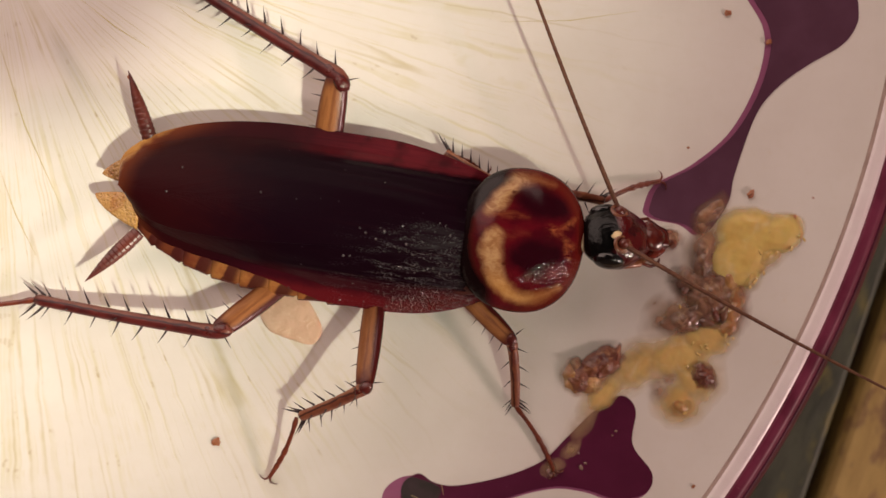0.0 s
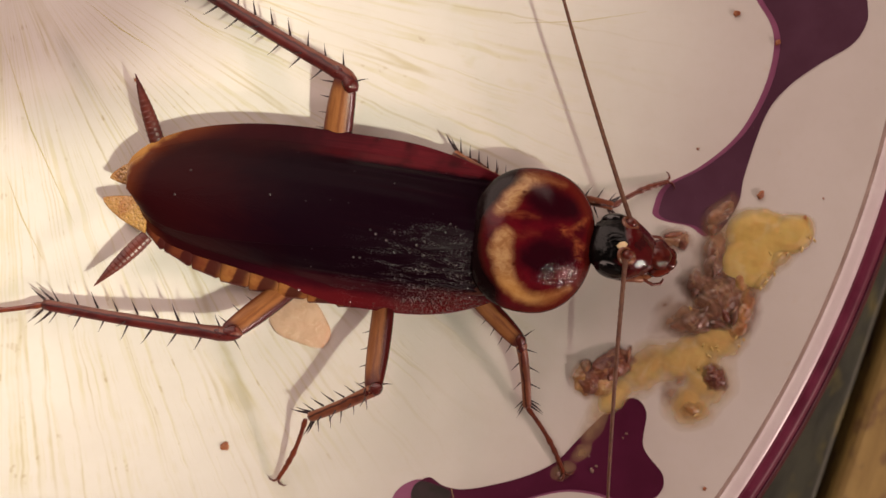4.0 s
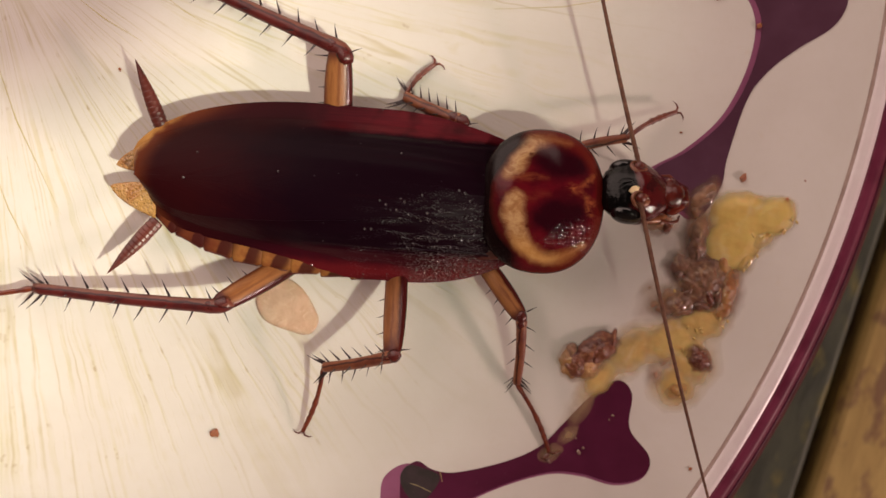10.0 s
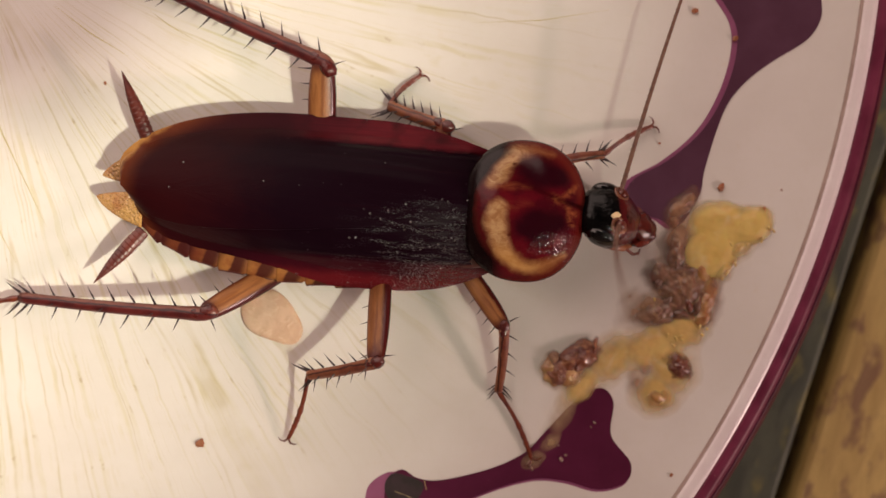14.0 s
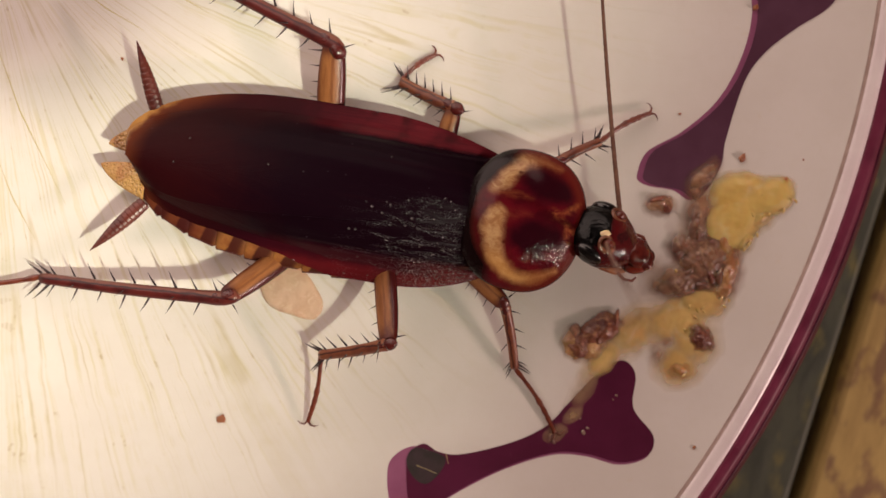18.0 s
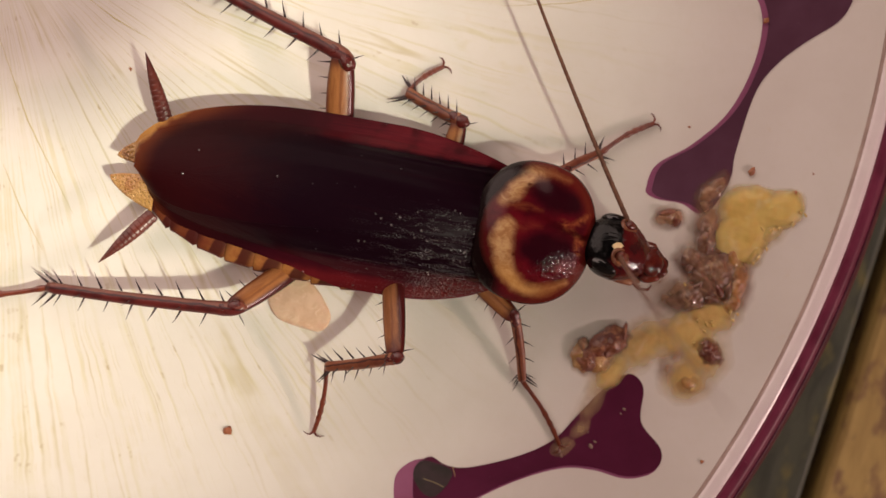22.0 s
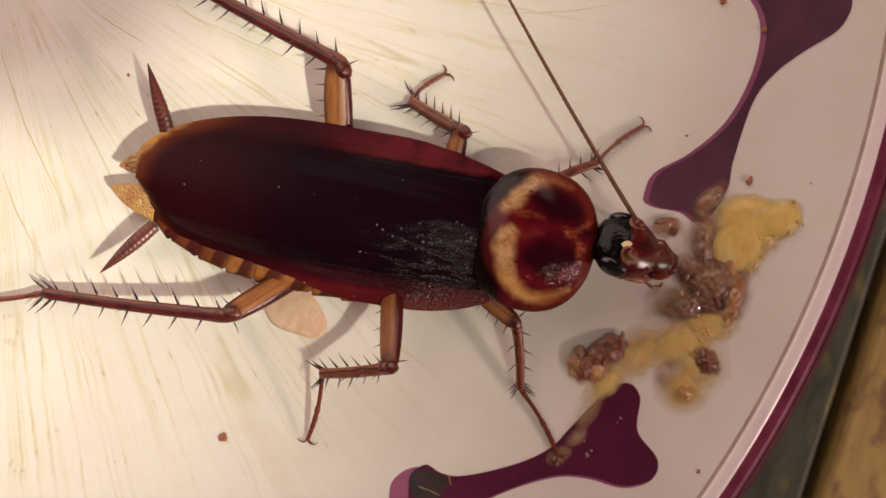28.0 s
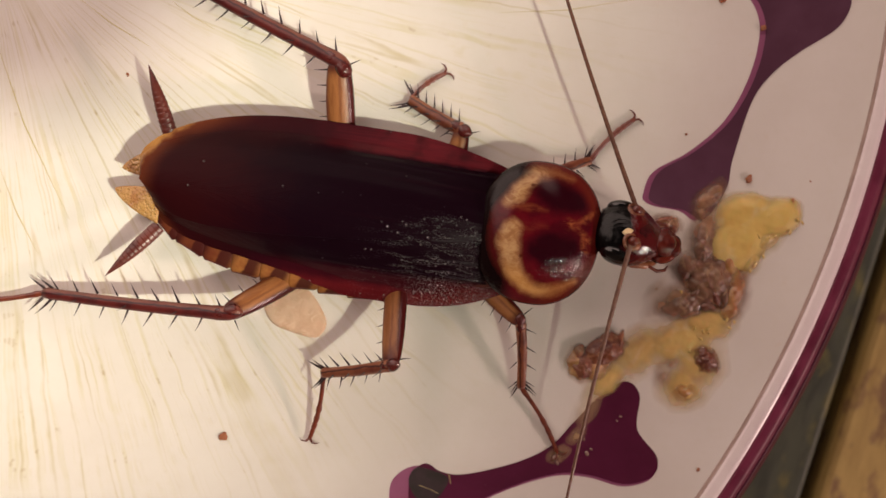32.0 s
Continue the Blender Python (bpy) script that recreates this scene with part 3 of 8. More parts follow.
M_MEAT = food_material("meat_brown", (0.29, 0.155, 0.090), (0.165, 0.072, 0.050), (0.47, 0.300, 0.170), 0.40, 0.5, 0.3, 0.55, 0.42, 0.10, 0.24)
M_MEAT_PALE = food_material("meat_pale", (0.41, 0.250, 0.145), (0.28, 0.145, 0.085), (0.52, 0.345, 0.20), 0.36, 0.5, 0.3, 0.7, 0.48, 0.12, 0.24)
M_MEAT_RED = food_material("meat_red", (0.26, 0.088, 0.042), (0.145, 0.036, 0.026), (0.50, 0.26, 0.13), 0.36, 0.6, 0.2, 0.8, 0.40, 0.2, 0.35)
M_CRUST = food_material("crust_orange", (0.58, 0.32, 0.115), (0.40, 0.175, 0.065), (0.66, 0.43, 0.165), 0.36, 0.7, 0.2, 0.6, 0.45, 0.15, 0.35)
M_JUICE = food_material("meat_juice", (0.40, 0.22, 0.115), (0.27, 0.125, 0.080), (0.52, 0.33, 0.165), 0.38, 0.4, 0.15, 0.5, 0.40, 0.1, 0.25)
M_SEED = food_material("seed_husk", (0.66, 0.47, 0.33), (0.58, 0.39, 0.26), (0.70, 0.53, 0.38), 0.6, 0.03, 0.15, 0.8)
M_CUT = plain_material("cut_glaze", (0.60, 0.53, 0.25), (0.50, 0.43, 0.17), 0.6, 0.5)
M_CRUMB = food_material("crumb_brown", (0.36, 0.13, 0.05), (0.25, 0.08, 0.03), (0.42, 0.18, 0.08), 0.5, 0.2, 0.1, 1.5)
M_FILM = film_material()
M_GLINT_YELLOW = shell_material("egg_glint", (0.70, 0.52, 0.19), (0.64, 0.46, 0.15), 0.08, 1.0, 0.1, 1.0)
M_DROP = shell_material("grease_drop", (0.30, 0.20, 0.16), (0.24, 0.13, 0.12), 0.05, 1.0, 0.1, 1.0)
M_BOARD_GREY = board_material("grey_board", (0.125, 0.142, 0.098), (0.070, 0.082, 0.062), (0.27, 0.25, 0.09), -18.2)
M_BOARD_TAN = board_material("tan_board", (0.66, 0.49, 0.175), (0.52, 0.36, 0.125), (0.24, 0.125, 0.08), -18.2)
M_WALL = plain_material("wall_paint", (0.24, 0.19, 0.16), (0.21, 0.165, 0.14))
M_FLOOR = plain_material("floor_vinyl", (0.24, 0.18, 0.13), (0.19, 0.14, 0.10), 0.5)
M_BLOCKER = plain_material("blocker_plastic", (0.020, 0.020, 0.022), (0.015, 0.015, 0.016), 0.4, 0.1, 0.05)
M_METAL = plain_material("lamp_metal", (0.25, 0.25, 0.26), (0.2, 0.2, 0.21), 0.4, 0.1, 0.05)

MM = 0.001


# ---- mesh helpers ----
def mesh_of(bm, material, smooth=True, name="part"):
    bmesh.ops.recalc_face_normals(bm, faces=bm.faces)
    me = bpy.data.meshes.new(name)
    for v in bm.verts:
        v.co *= MM
    bm.to_mesh(me)
    bm.free()
    for p in me.polygons:
        p.use_smooth = smooth
    if isinstance(material, (list, tuple)):
        for m in material:
            me.materials.append(m)
    else:
        me.materials.append(material)
    return me


def part(name, bm, material, parent, label="", m=None, smooth=True):
    """One mesh under a thing or a part; the bmesh is in millimetres."""
    ob = new(name, mesh_of(bm, material, smooth, name))
    if parent:
        ob.parent = parent
    if m is not None:
        ob.matrix_basis = m
    return tagged(ob, label)


def mmpose(x, y, z, rx=0, ry=0, rz=0):
    return pose(x * MM, y * MM, z * MM, rx, ry, rz)


def thing(name, label, category, x=0, y=0, z=0, group="", kind=""):
    ob = new(name)
    ob.empty_display_size = 0.005
    ob.matrix_basis = mmpose(x, y, z)
    return tagged(ob, label, category, group, kind)


def tube(path, radii, segs=10, flat=1.0, bm=None):
    """A closed tube along points; radii are half widths, flat their ratio of height to width."""
    bm = bm or bmesh.new()
    path = [Vector(p) for p in path]
    rings = []
    for i, p in enumerate(path):
        d = (path[min(i + 1, len(path) - 1)] - path[max(i - 1, 0)]).normalized()
        side = Vector((0, 0, 1)).cross(d)
        side = side.normalized() if side.length > 1e-3 else Vector((0, 1, 0))
        up = d.cross(side)
        r = radii[i]
        rings.append([bm.verts.new(p + side * (r * math.cos(a)) + up * (r * flat * math.sin(a)))
                      for a in (2 * math.pi * k / segs for k in range(segs))])
    for a, b in zip(rings, rings[1:]):
        for k in range(segs):
            bm.faces.new((a[k], a[(k + 1) % segs], b[(k + 1) % segs], b[k]))
    bm.faces.new(rings[0])
    bm.faces.new(rings[-1])
    return bm


def profile_tube(length, half, steps, segs=12, flat=0.7, bend=0.0, bm=None, hook=0.0):
    """A limb along x, half(s) its half width at s from 0 to 1, bend its sideways bow, hook a short turn at its base."""
    pts = [(length * i / steps, bend * math.sin(math.pi * i / steps), 0) for i in range(steps + 1)]
    radii = [half(i / steps) for i in range(steps + 1)]
    if hook:
        pts = [(-0.95, 1.0 * hook, -0.1), (-0.78, 0.66 * hook, -0.06), (-0.48, 0.30 * hook, 0), (-0.12, 0.06 * hook, 0)] + pts[1:]
        radii = [half(0) * k for k in (0.8, 1.05, 1.12, 1.12)] + radii[1:]
    return tube(pts, radii, segs, flat, bm)


def ellipsoid(rx, ry, rz, u=20, v=12, bm=None, at=(0, 0, 0), turn=0.0, rough=0.0, seed=0.0):
    bm = bm or bmesh.new()
    made = bmesh.ops.create_uvsphere(bm, u_segments=u, v_segments=v, radius=1.0)["verts"]
    c, s = math.cos(turn), math.sin(turn)
    for w in made:
        k = 1 + rough * noise.noise(w.co * 1.9 + Vector((seed, seed * 0.7, 0))) + rough * 0.5 * noise.noise(w.co * 4.5 + Vector((0, seed, 3)))
        x, y, z = w.co.x * rx * k, w.co.y * ry * k, w.co.z * rz * k
        w.co = (at[0] + c * x - s * y, at[1] + s * x + c * y, at[2] + z)
    return bm


def shell(nu, nv, point, thick, bm=None):
    """A curved sheet from point(u, v), with u and v from 0 to 1, and its thickness below it."""
    bm = bm or bmesh.new()
    top = [[bm.verts.new(point(i / nu, j / nv)) for j in range(nv + 1)] for i in range(nu + 1)]
    low = [[bm.verts.new(w.co - Vector((0, 0, thick))) for w in row] for row in top]
    for i in range(nu):
        for j in range(nv):
            bm.faces.new((top[i][j], top[i + 1][j], top[i + 1][j + 1], top[i][j + 1]))
            bm.faces.new((low[i][j], low[i][j + 1], low[i + 1][j + 1], low[i + 1][j]))
    ring = ([(i, 0) for i in range(nu)] + [(nu, j) for j in range(nv)]
            + [(i, nv) for i in range(nu, 0, -1)] + [(0, j) for j in range(nv, 0, -1)])
    for (a, b), (c, d) in zip(ring, ring[1:] + ring[:1]):
        bm.faces.new((top[a][b], low[a][b], low[c][d], top[c][d]))
    return bm


def smooth_loop(points, steps=6):
    """A closed curve through its knots."""
    n, out = len(points), []
    for i in range(n):
        p0, p1, p2, p3 = (Vector(points[(i + k) % n]) for k in (-1, 0, 1, 2))
        for s in range(steps):
            t = s / steps
            out.append(0.5 * (2 * p1 + (p2 - p0) * t + (2 * p0 - 5 * p1 + 4 * p2 - p3) * t * t + (3 * p1 - p0 - 3 * p2 + p3) * t ** 3))
    return out


def slab(loop, z0, z1):
    bm = bmesh.new()
    low = [bm.verts.new((p[0], p[1], z0)) for p in loop]
    top = [bm.verts.new((p[0], p[1], z1)) for p in loop]
    for i in range(len(loop)):
        j = (i + 1) % len(loop)
        bm.faces.new((low[i], low[j], top[j], top[i]))
    faces = [bm.faces.new(top), bm.faces.new(list(reversed(low)))]
    bmesh.ops.triangulate(bm, faces=faces)
    return bm


def blob(lobes, height, cell, rough, grain, seed, edge=0.25, ridge=0.0, slope=2.2, power=0.55, fine=0.0):
    """A soft heap: lobes (x, y, rx, ry, turn, height share) run together, with a lumpy top and an uneven outline."""
    x0 = min(a[0] - max(a[2], a[3]) for a in lobes) - 1
    x1 = max(a[0] + max(a[2], a[3]) for a in lobes) + 1
    y0 = min(a[1] - max(a[2], a[3]) for a in lobes) - 1
    y1 = max(a[1] + max(a[2], a[3]) for a in lobes) + 1
    nx, ny = int((x1 - x0) / cell), int((y1 - y0) / cell)
    bm, grid = bmesh.new(), {}
    for i in range(nx + 1):
        for j in range(ny + 1):
            x, y = x0 + i * cell, y0 + j * cell
            q = Vector((x * grain, y * grain, seed))
            wob = noise.noise(q * 0.7) * 0.35 + noise.noise(q * 2.1) * 0.18
            h = 0.0
            for lx, ly, rx, ry, turn, share in lobes:
                c, s = math.cos(radians(turn)), math.sin(radians(turn))
                dx, dy = (x - lx) * c + (y - ly) * s, -(x - lx) * s + (y - ly) * c
                d = 1 - math.sqrt((dx / rx) ** 2 + (dy / ry) ** 2) + wob * edge * 2
                if d > 0:
                    h = max(h, share * min(1.0, d * slope) ** power)
            if h > 0:
                bump = noise.noise(q * 1.6) * 0.6 + noise.noise(q * 4.0) * 0.35 + fine * noise.noise(q * 9.0)
                if ridge:
                    bump += ridge * (0.45 - abs(noise.noise(q * 2.6 + Vector((5, 1, 0))))) - ridge * 0.2 * noise.noise(q * 7)
                grid[i, j] = max(0.02, height * h * (1 + rough * bump))
    verts = {}

    def vert(i, j):
        if (i, j) not in verts:
            z = grid.get((i, j), 0.0)
            if any((i + a, j + b) not in grid for a in (-1, 0, 1) for b in (-1, 0, 1)):
                z *= 0.25
            verts[i, j] = bm.verts.new((x0 + i * cell, y0 + j * cell, z))
        return verts[i, j]
    for i, j in grid:
        if all((i + a, j + b) in grid for a, b in ((1, 0), (0, 1), (1, 1))):
            bm.faces.new((vert(i, j), vert(i + 1, j), vert(i + 1, j + 1), vert(i, j + 1)))
    bmesh.ops.smooth_vert(bm, verts=bm.verts, factor=0.35, use_axis_x=True, use_axis_y=True, use_axis_z=False)
    return bm


def box(x0, y0, z0, x1, y1, z1, bevel=0.0, bm=None):
    bm = bm or bmesh.new()
    made = bmesh.ops.create_cube(bm, size=1.0)["verts"]
    for w in made:
        w.co = ((x0 + x1) / 2 + w.co.x * (x1 - x0), (y0 + y1) / 2 + w.co.y * (y1 - y0), (z0 + z1) / 2 + w.co.z * (z1 - z0))
    if bevel:
        es = list({e for w in made for e in w.link_edges})
        bmesh.ops.bevel(bm, geom=es, offset=bevel, segments=3, affect="EDGES", profile=0.5)
    return bm


def revolve(profile, segs=360, bands=()):
    """A turned body from (radius, z) points; bands are material numbers for its rings."""
    bm, rings = bmesh.new(), []
    for r, z in profile:
        rings.append([bm.verts.new((r * math.cos(a), r * math.sin(a), z)) for a in (2 * math.pi * k / segs for k in range(segs))]
                     if r > 0 else [bm.verts.new((0, 0, z))])
    for i, (a, b) in enumerate(zip(rings, rings[1:])):
        for k in range(segs):
            j = (k + 1) % segs
            if len(a) == 1:
                bm.faces.new((a[0], b[k], b[j]))
            elif len(b) == 1:
                bm.faces.new((a[k], a[j], b[0]))
            else:
                bm.faces.new((a[k], a[j], b[j], b[k]))
    return bm


# ---- room ----
def build_room():
    for name, b in (("floor", (-1600, -1600, -800, 1600, 1600, -765)),
                    ("ceiling", (-1600, -1600, 1700, 1600, 1600, 1760)),
                    ("wall_north", (-1600, 1600, -800, 1600, 1680, 1760)),
                    ("wall_south", (-1600, -1680, -800, 1600, -1600, 1760)),
                    ("wall_east", (1600, -1680, -800, 1680, 1680, 1760)),
                    ("wall_west", (-1680, -1680, -800, -1600, 1680, 1760))):
        ob = part(name, box(*b), M_FLOOR if name == "floor" else M_WALL, None, smooth=False)
        tagged(ob, "plain %s of a room in warm light" % name.split("_")[0], name.split("_")[0], kind="structure")


def build_table():
    t = thing("table", "worn wooden table of grey and tan boards under the plate", "table", 0, 0, -12)
    base = Vector((32.9, -10.5))
    widths = [(-330, -203), (-202.4, -95), (-94.4, -0.1), (1.0, 92), (92.7, 190), (190.7, 300)]
    for i, (a, b) in enumerate(widths):
        bm = box(a, -360, -24, b, 360, 0, 0.9 if i > 2 else 0.4)
        m = Matrix.Translation(((base.x) * MM, (base.y) * MM, 0)) @ pose(0, 0, 0, 0, 0, -18.2)
        part("board", bm, M_BOARD_GREY if i < 3 else M_BOARD_TAN, t, "dark grey-green board" if i < 3 else "tan blotched board", m, False)
    for x, y in ((-250, -300), (250, -300), (-250, 300), (250, 300)):
        bm = box(x - 25, y - 25, -753, x + 25, y + 25, -24, 2)
        m = Matrix.Translation(((base.x) * MM, (base.y) * MM, 0)) @ pose(0, 0, 0, 0, 0, -18.2)
        part("leg", bm, M_BOARD_TAN, t, "", m, False)


# ---- plate ----
PLATE = (-46.9, 28.3)


def build_plate():
    p = thing("plate", "white dessert plate with purple rim and purple motifs, scratched and greasy", "plate", PLATE[0], PLATE[1], -12)
    up = 12.0
    part("dish", revolve([(0, up), (20, up), (45, up), (62, up), (72, up), (77, up), (79.5, up), (79.85, up), (79.91, up), (79.93, up - 0.02),
                          (79.93, up - 2.0), (70, up - 4.5), (55, up - 9.0), (52, 0.4), (50, 0), (46, 0), (45, 2.0), (20, 2.6), (0, 2.6)]), M_PLATE, p)
    part("rim_line", revolve([(79.93, up - 0.5), (79.93, up + 0.004), (80.08, up + 0.01), (80.2, up + 0.03), (80.2, up - 0.5)]), M_LINE, p, "thin brown line inside the rim")
    part("rim_band", revolve([(80.2, up - 0.5), (80.2, up + 0.035), (80.5, up + 0.10), (80.8, up + 0.20), (81.15, up + 0.30), (81.15, up - 0.6)]), M_RING, p, "pinkish white lip, brightened in colour for its highlight")
    part("rim_edge", revolve([(81.15, up - 0.8), (81.15, up + 0.302), (81.4, up + 0.33), (81.8, up + 0.30), (82.2, up + 0.17), (82.2, up - 0.8)]), M_RIM, p, "glossy purple rim")
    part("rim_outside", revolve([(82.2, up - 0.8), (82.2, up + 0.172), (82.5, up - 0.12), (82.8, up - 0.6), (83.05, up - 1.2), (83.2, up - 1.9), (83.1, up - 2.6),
                              (83.1, up - 2.9), (81.9, up - 3.2), (79.7, up - 2.6), (79.7, up - 0.8)]), M_RIM_SHADED, p, "outside of the purple rim, its shade put into a darker purple")
    bone = [(14.76, 3.6), (15.5, 5.16), (18.0, 6.54), (20.54, 8.72), (22.19, 11.51), (23.03, 14.32), (22.9, 16.5), (21.4, 19.4), (22.6, 22.2), (25.6, 22.6),
            (27.4, 20.8), (28.8, 19.4), (29.2, 17.6), (29.0, 16.4), (28.0, 15.1), (25.7, 13.7), (23.65, 12.15), (22.1, 10.1), (20.7, 6.0), (20.35, 4.2), (19.4, 2.5), (18.45, 1.65), (17.3, 2.35), (15.64, 2.68), (14.85, 3.05)]
    heart = [(-3.3, -17.13), (-2.6, -15.95), (-1.2, -15.45), (0.6, -16.15), (2.3, -16.2), (5.59, -15.42), (7.99, -14.31), (9.59, -12.71), (11.58, -10.71), (13.38, -9.71), (14.38, -10.7),
             (14.19, -13.11), (15.59, -15.11), (15.19, -16.51), (13.2, -17.0), (10.79, -16.35), (8.39, -16.24), (4.79, -17.3), (1.0, -19.2), (-1.2, -21.0), (-3.0, -19.8)]
    reflection_loop = [(-2.05, -16.7), (-1.5, -15.75), (-0.3, -15.95), (0.75, -16.5), (0.35, -17.5), (-0.6, -18.3), (-1.5, -17.9)]
    for loop, dx, dy, fx, fy, short, tone in ((bone, -0.05, 0.0, 0.38, 0.02, 1.0, M_PURPLE_HAZE), (heart, -0.10, -0.16, 0.0, 0.0, 0.62, M_PURPLE)):
        pts = smooth_loop(loop)
        edge = [Vector((q.x + dx - PLATE[0], q.y + dy - PLATE[1])) for q in pts]
        part("motif_edge", slab(edge, up - 0.2, up + 0.02), M_LILAC, p, "lilac shadow of the motif", smooth=False)
        face = [Vector(((q.x if q.x > 0 else q.x * short) + fx - PLATE[0], q.y + fy - PLATE[1])) for q in pts]
        part("motif", slab(face, up - 0.2, up + 0.04), tone, p, "dark purple painted motif", smooth=False)
    # dark reflection at the heart's left end, laid on as a coloured patch
    reflection_end = [Vector((q.x - PLATE[0], q.y - PLATE[1])) for q in smooth_loop(reflection_loop)]
    part("motif_patch", slab(reflection_end, up - 0.2, up + 0.055), M_DARK_REFLECTION, p, "dark grey reflection painted on the motif's end", smooth=False)
    for k, (x0, y0, x1, y1) in enumerate(((-1.3, -17.0, -0.5, -17.3), (-0.5, -17.3, 0.1, -17.6), (0.8, -16.2, 0.95, -16.9))):
        part("scuff", tube([(x0 - PLATE[0], y0 - PLATE[1], up + 0.055), (x1 - PLATE[0], y1 - PLATE[1], up + 0.055)], [0.025, 0.015], 6, 0.3), M_CUT, p, "pale scuff on the dark end")
    # a few deeper cuts in the glaze
    for x0, y0, x1, y1, w in ((-31.5, 15.8, -26.0, 2.0, 0.05), (-30.9, 5.6, -28.2, -0.5, 0.045), (-25.4, 17.8, -20.2, 14.2, 0.05), (-18.6, 17.4, -15.6, 15.4, 0.04),
                              (4.5, 16.5, 14.2, 17.4, 0.03)):
        mid = ((x0 + x1) / 2 + (y1 - y0) * 0.03, (y0 + y1) / 2 - (x1 - x0) * 0.03)
        pts = [(a[0] - PLATE[0], a[1] - PLATE[1], up) for a in ((x0, y0), mid, (x1, y1))]
        part("cut", tube(pts, [0.008, w, 0.008], 6, 0.2), M_CUT, p, "yellowed knife cut in the glaze")


# ---- food ----
def heap(name, lobes, height, cell, rough, grain, seed, edge, ridge, slope, power, fine, material, parent, label=""):
    return part(name, blob(lobes, height, cell, rough, grain, seed, edge, ridge, slope, power, fine), material, parent, label)


def build_food():
    f = thing("egg_scrap", "soft yellow scrap of cooked egg, wet, on the plate", "food", 22.6, 0.8, 0)
    heap("egg", [(-0.3, 1.0, 3.2, 2.0, -6, 1.0), (-1.0, -0.5, 2.2, 2.8, -25, 1.0), (1.5, 1.0, 2.4, 1.6, 20, 1.0)], 0.38, 0.09, 0.25, 0.5, 1.3, 0.24, 0.0, 1.7, 0.8, 0.05, M_EGG, f)
    heap("egg_white", [(0.9, -0.5, 2.2, 1.2, 38, 0.9), (-0.3, -1.9, 1.0, 1.6, -28, 0.9), (2.5, 0.9, 1.0, 0.8, 20, 0.9), (-1.6, -2.2, 1.2, 1.7, -10, 0.8)], 0.44, 0.07, 0.40, 0.9, 3.1, 0.28, 0.25, 0.8, 1.0, 0.1, M_EGG_WET, f, "paler wet edge of the egg")
    # glossy domes added where the wet egg glints
    for i, (x, y) in enumerate(((0.93, 1.15), (0.87, 0.50), (-0.28, -0.19), (-0.63, -1.55), (1.00, -0.36), (2.46, -0.02), (2.98, 0.83), (3.32, 0.66), (-0.03, -2.33), (-0.38, -2.75), (0.57, -1.73), (0.23, -0.27), (1.43, -0.28))):
        part("glint_drop", ellipsoid(0.14 + 0.04 * (i % 3), 0.085, 0.08, 12, 8, at=(x, y, 0.30 if y > -0.5 else 0.22), turn=0.9 + 0.4 * (i % 4)), M_GLINT_YELLOW, f, "tiny dome added for a glint on the egg")
    f = thing("egg_smear", "thin yellow egg smeared below the meat", "food", 16.8, -7.6, 0)
    heap("egg", [(0.4, 0.7, 3.9, 2.2, 18, 0.95), (2.3, 1.9, 2.8, 1.8, 25, 1.0), (-2.4, 0.0, 3.3, 1.9, 38, 0.85), (1.6, -0.9, 2.5, 2.6, 0, 0.8), (0.6, -2.4, 2.2, 2.2, -20, 0.75), (-4.6, -1.9, 2.9, 1.2, 42, 0.8)], 0.27, 0.09, 0.3, 0.7, 4.2, 0.22, 0.1, 0.8, 1.0, 0.08, M_SMEAR, f)
    heap("clear_patch", [(-0.8, -1.7, 0.9, 1.3, 0, 1.0), (-0.2, -0.9, 1.0, 0.6, 30, 0.9)], 0.30, 0.07, 0.5, 1.2, 6.6, 0.3, 0.3, 0.9, 0.9, 0.2, M_JUICE, f, "greyish translucent patch")
    heap("brown_bit", [(2.35, -0.55, 1.0, 1.15, 20, 1.0)], 0.70, 0.055, 0.5, 1.1, 2.0, 0.35, 0.5, 0.9, 0.8, 0.2, M_MEAT_RED, f, "reddish brown crust")
    heap("orange_bit", [(0.75, -2.85, 1.25, 0.95, 30, 1.0)], 0.45, 0.055, 0.4, 1.0, 8.0, 0.3, 0.2, 0.8, 1.0, 0.12, M_CRUST, f, "orange crust")
    # more domes, shaped to catch glints on the smear
    for i, (x, y) in enumerate(((0.28, 3.45), (1.47, 1.65), (2.07, 1.39), (2.49, 1.30), (2.41, 1.56), (3.78, 2.24), (4.29, 2.07), (3.95, 1.64), (1.02, -3.23), (1.12, 0.02), (0.54, 4.22), (1.89, 0.88))):
        part("glint_drop", ellipsoid(0.13 + 0.03 * (i % 3), 0.09, 0.08, 12, 8, at=(x, y, 0.20), turn=0.5 + 0.7 * (i % 4)), M_GLINT_YELLOW, f, "tiny dome added for a glint on the smear")
    f = thing("meat_scrap", "torn brown scrap of cooked meat, wet and fibrous", "food", 18.8, -2.6, 0)
    heap("juice", [(0.4, 0.4, 3.2, 3.2, 0, 1.0), (0.3, 3.6, 1.7, 2.2, -10, 0.9), (-2.0, -1.3, 2.6, 1.6, 20, 0.9), (-3.3, -0.6, 1.4, 0.6, 40, 0.6), (2.4, -0.6, 1.5, 2.4, 0, 0.9)], 0.42, 0.08, 0.45, 0.7, 2.4, 0.3, 0.4, 0.8, 0.9, 0.2, M_JUICE, f, "thin brown juice round the meat")
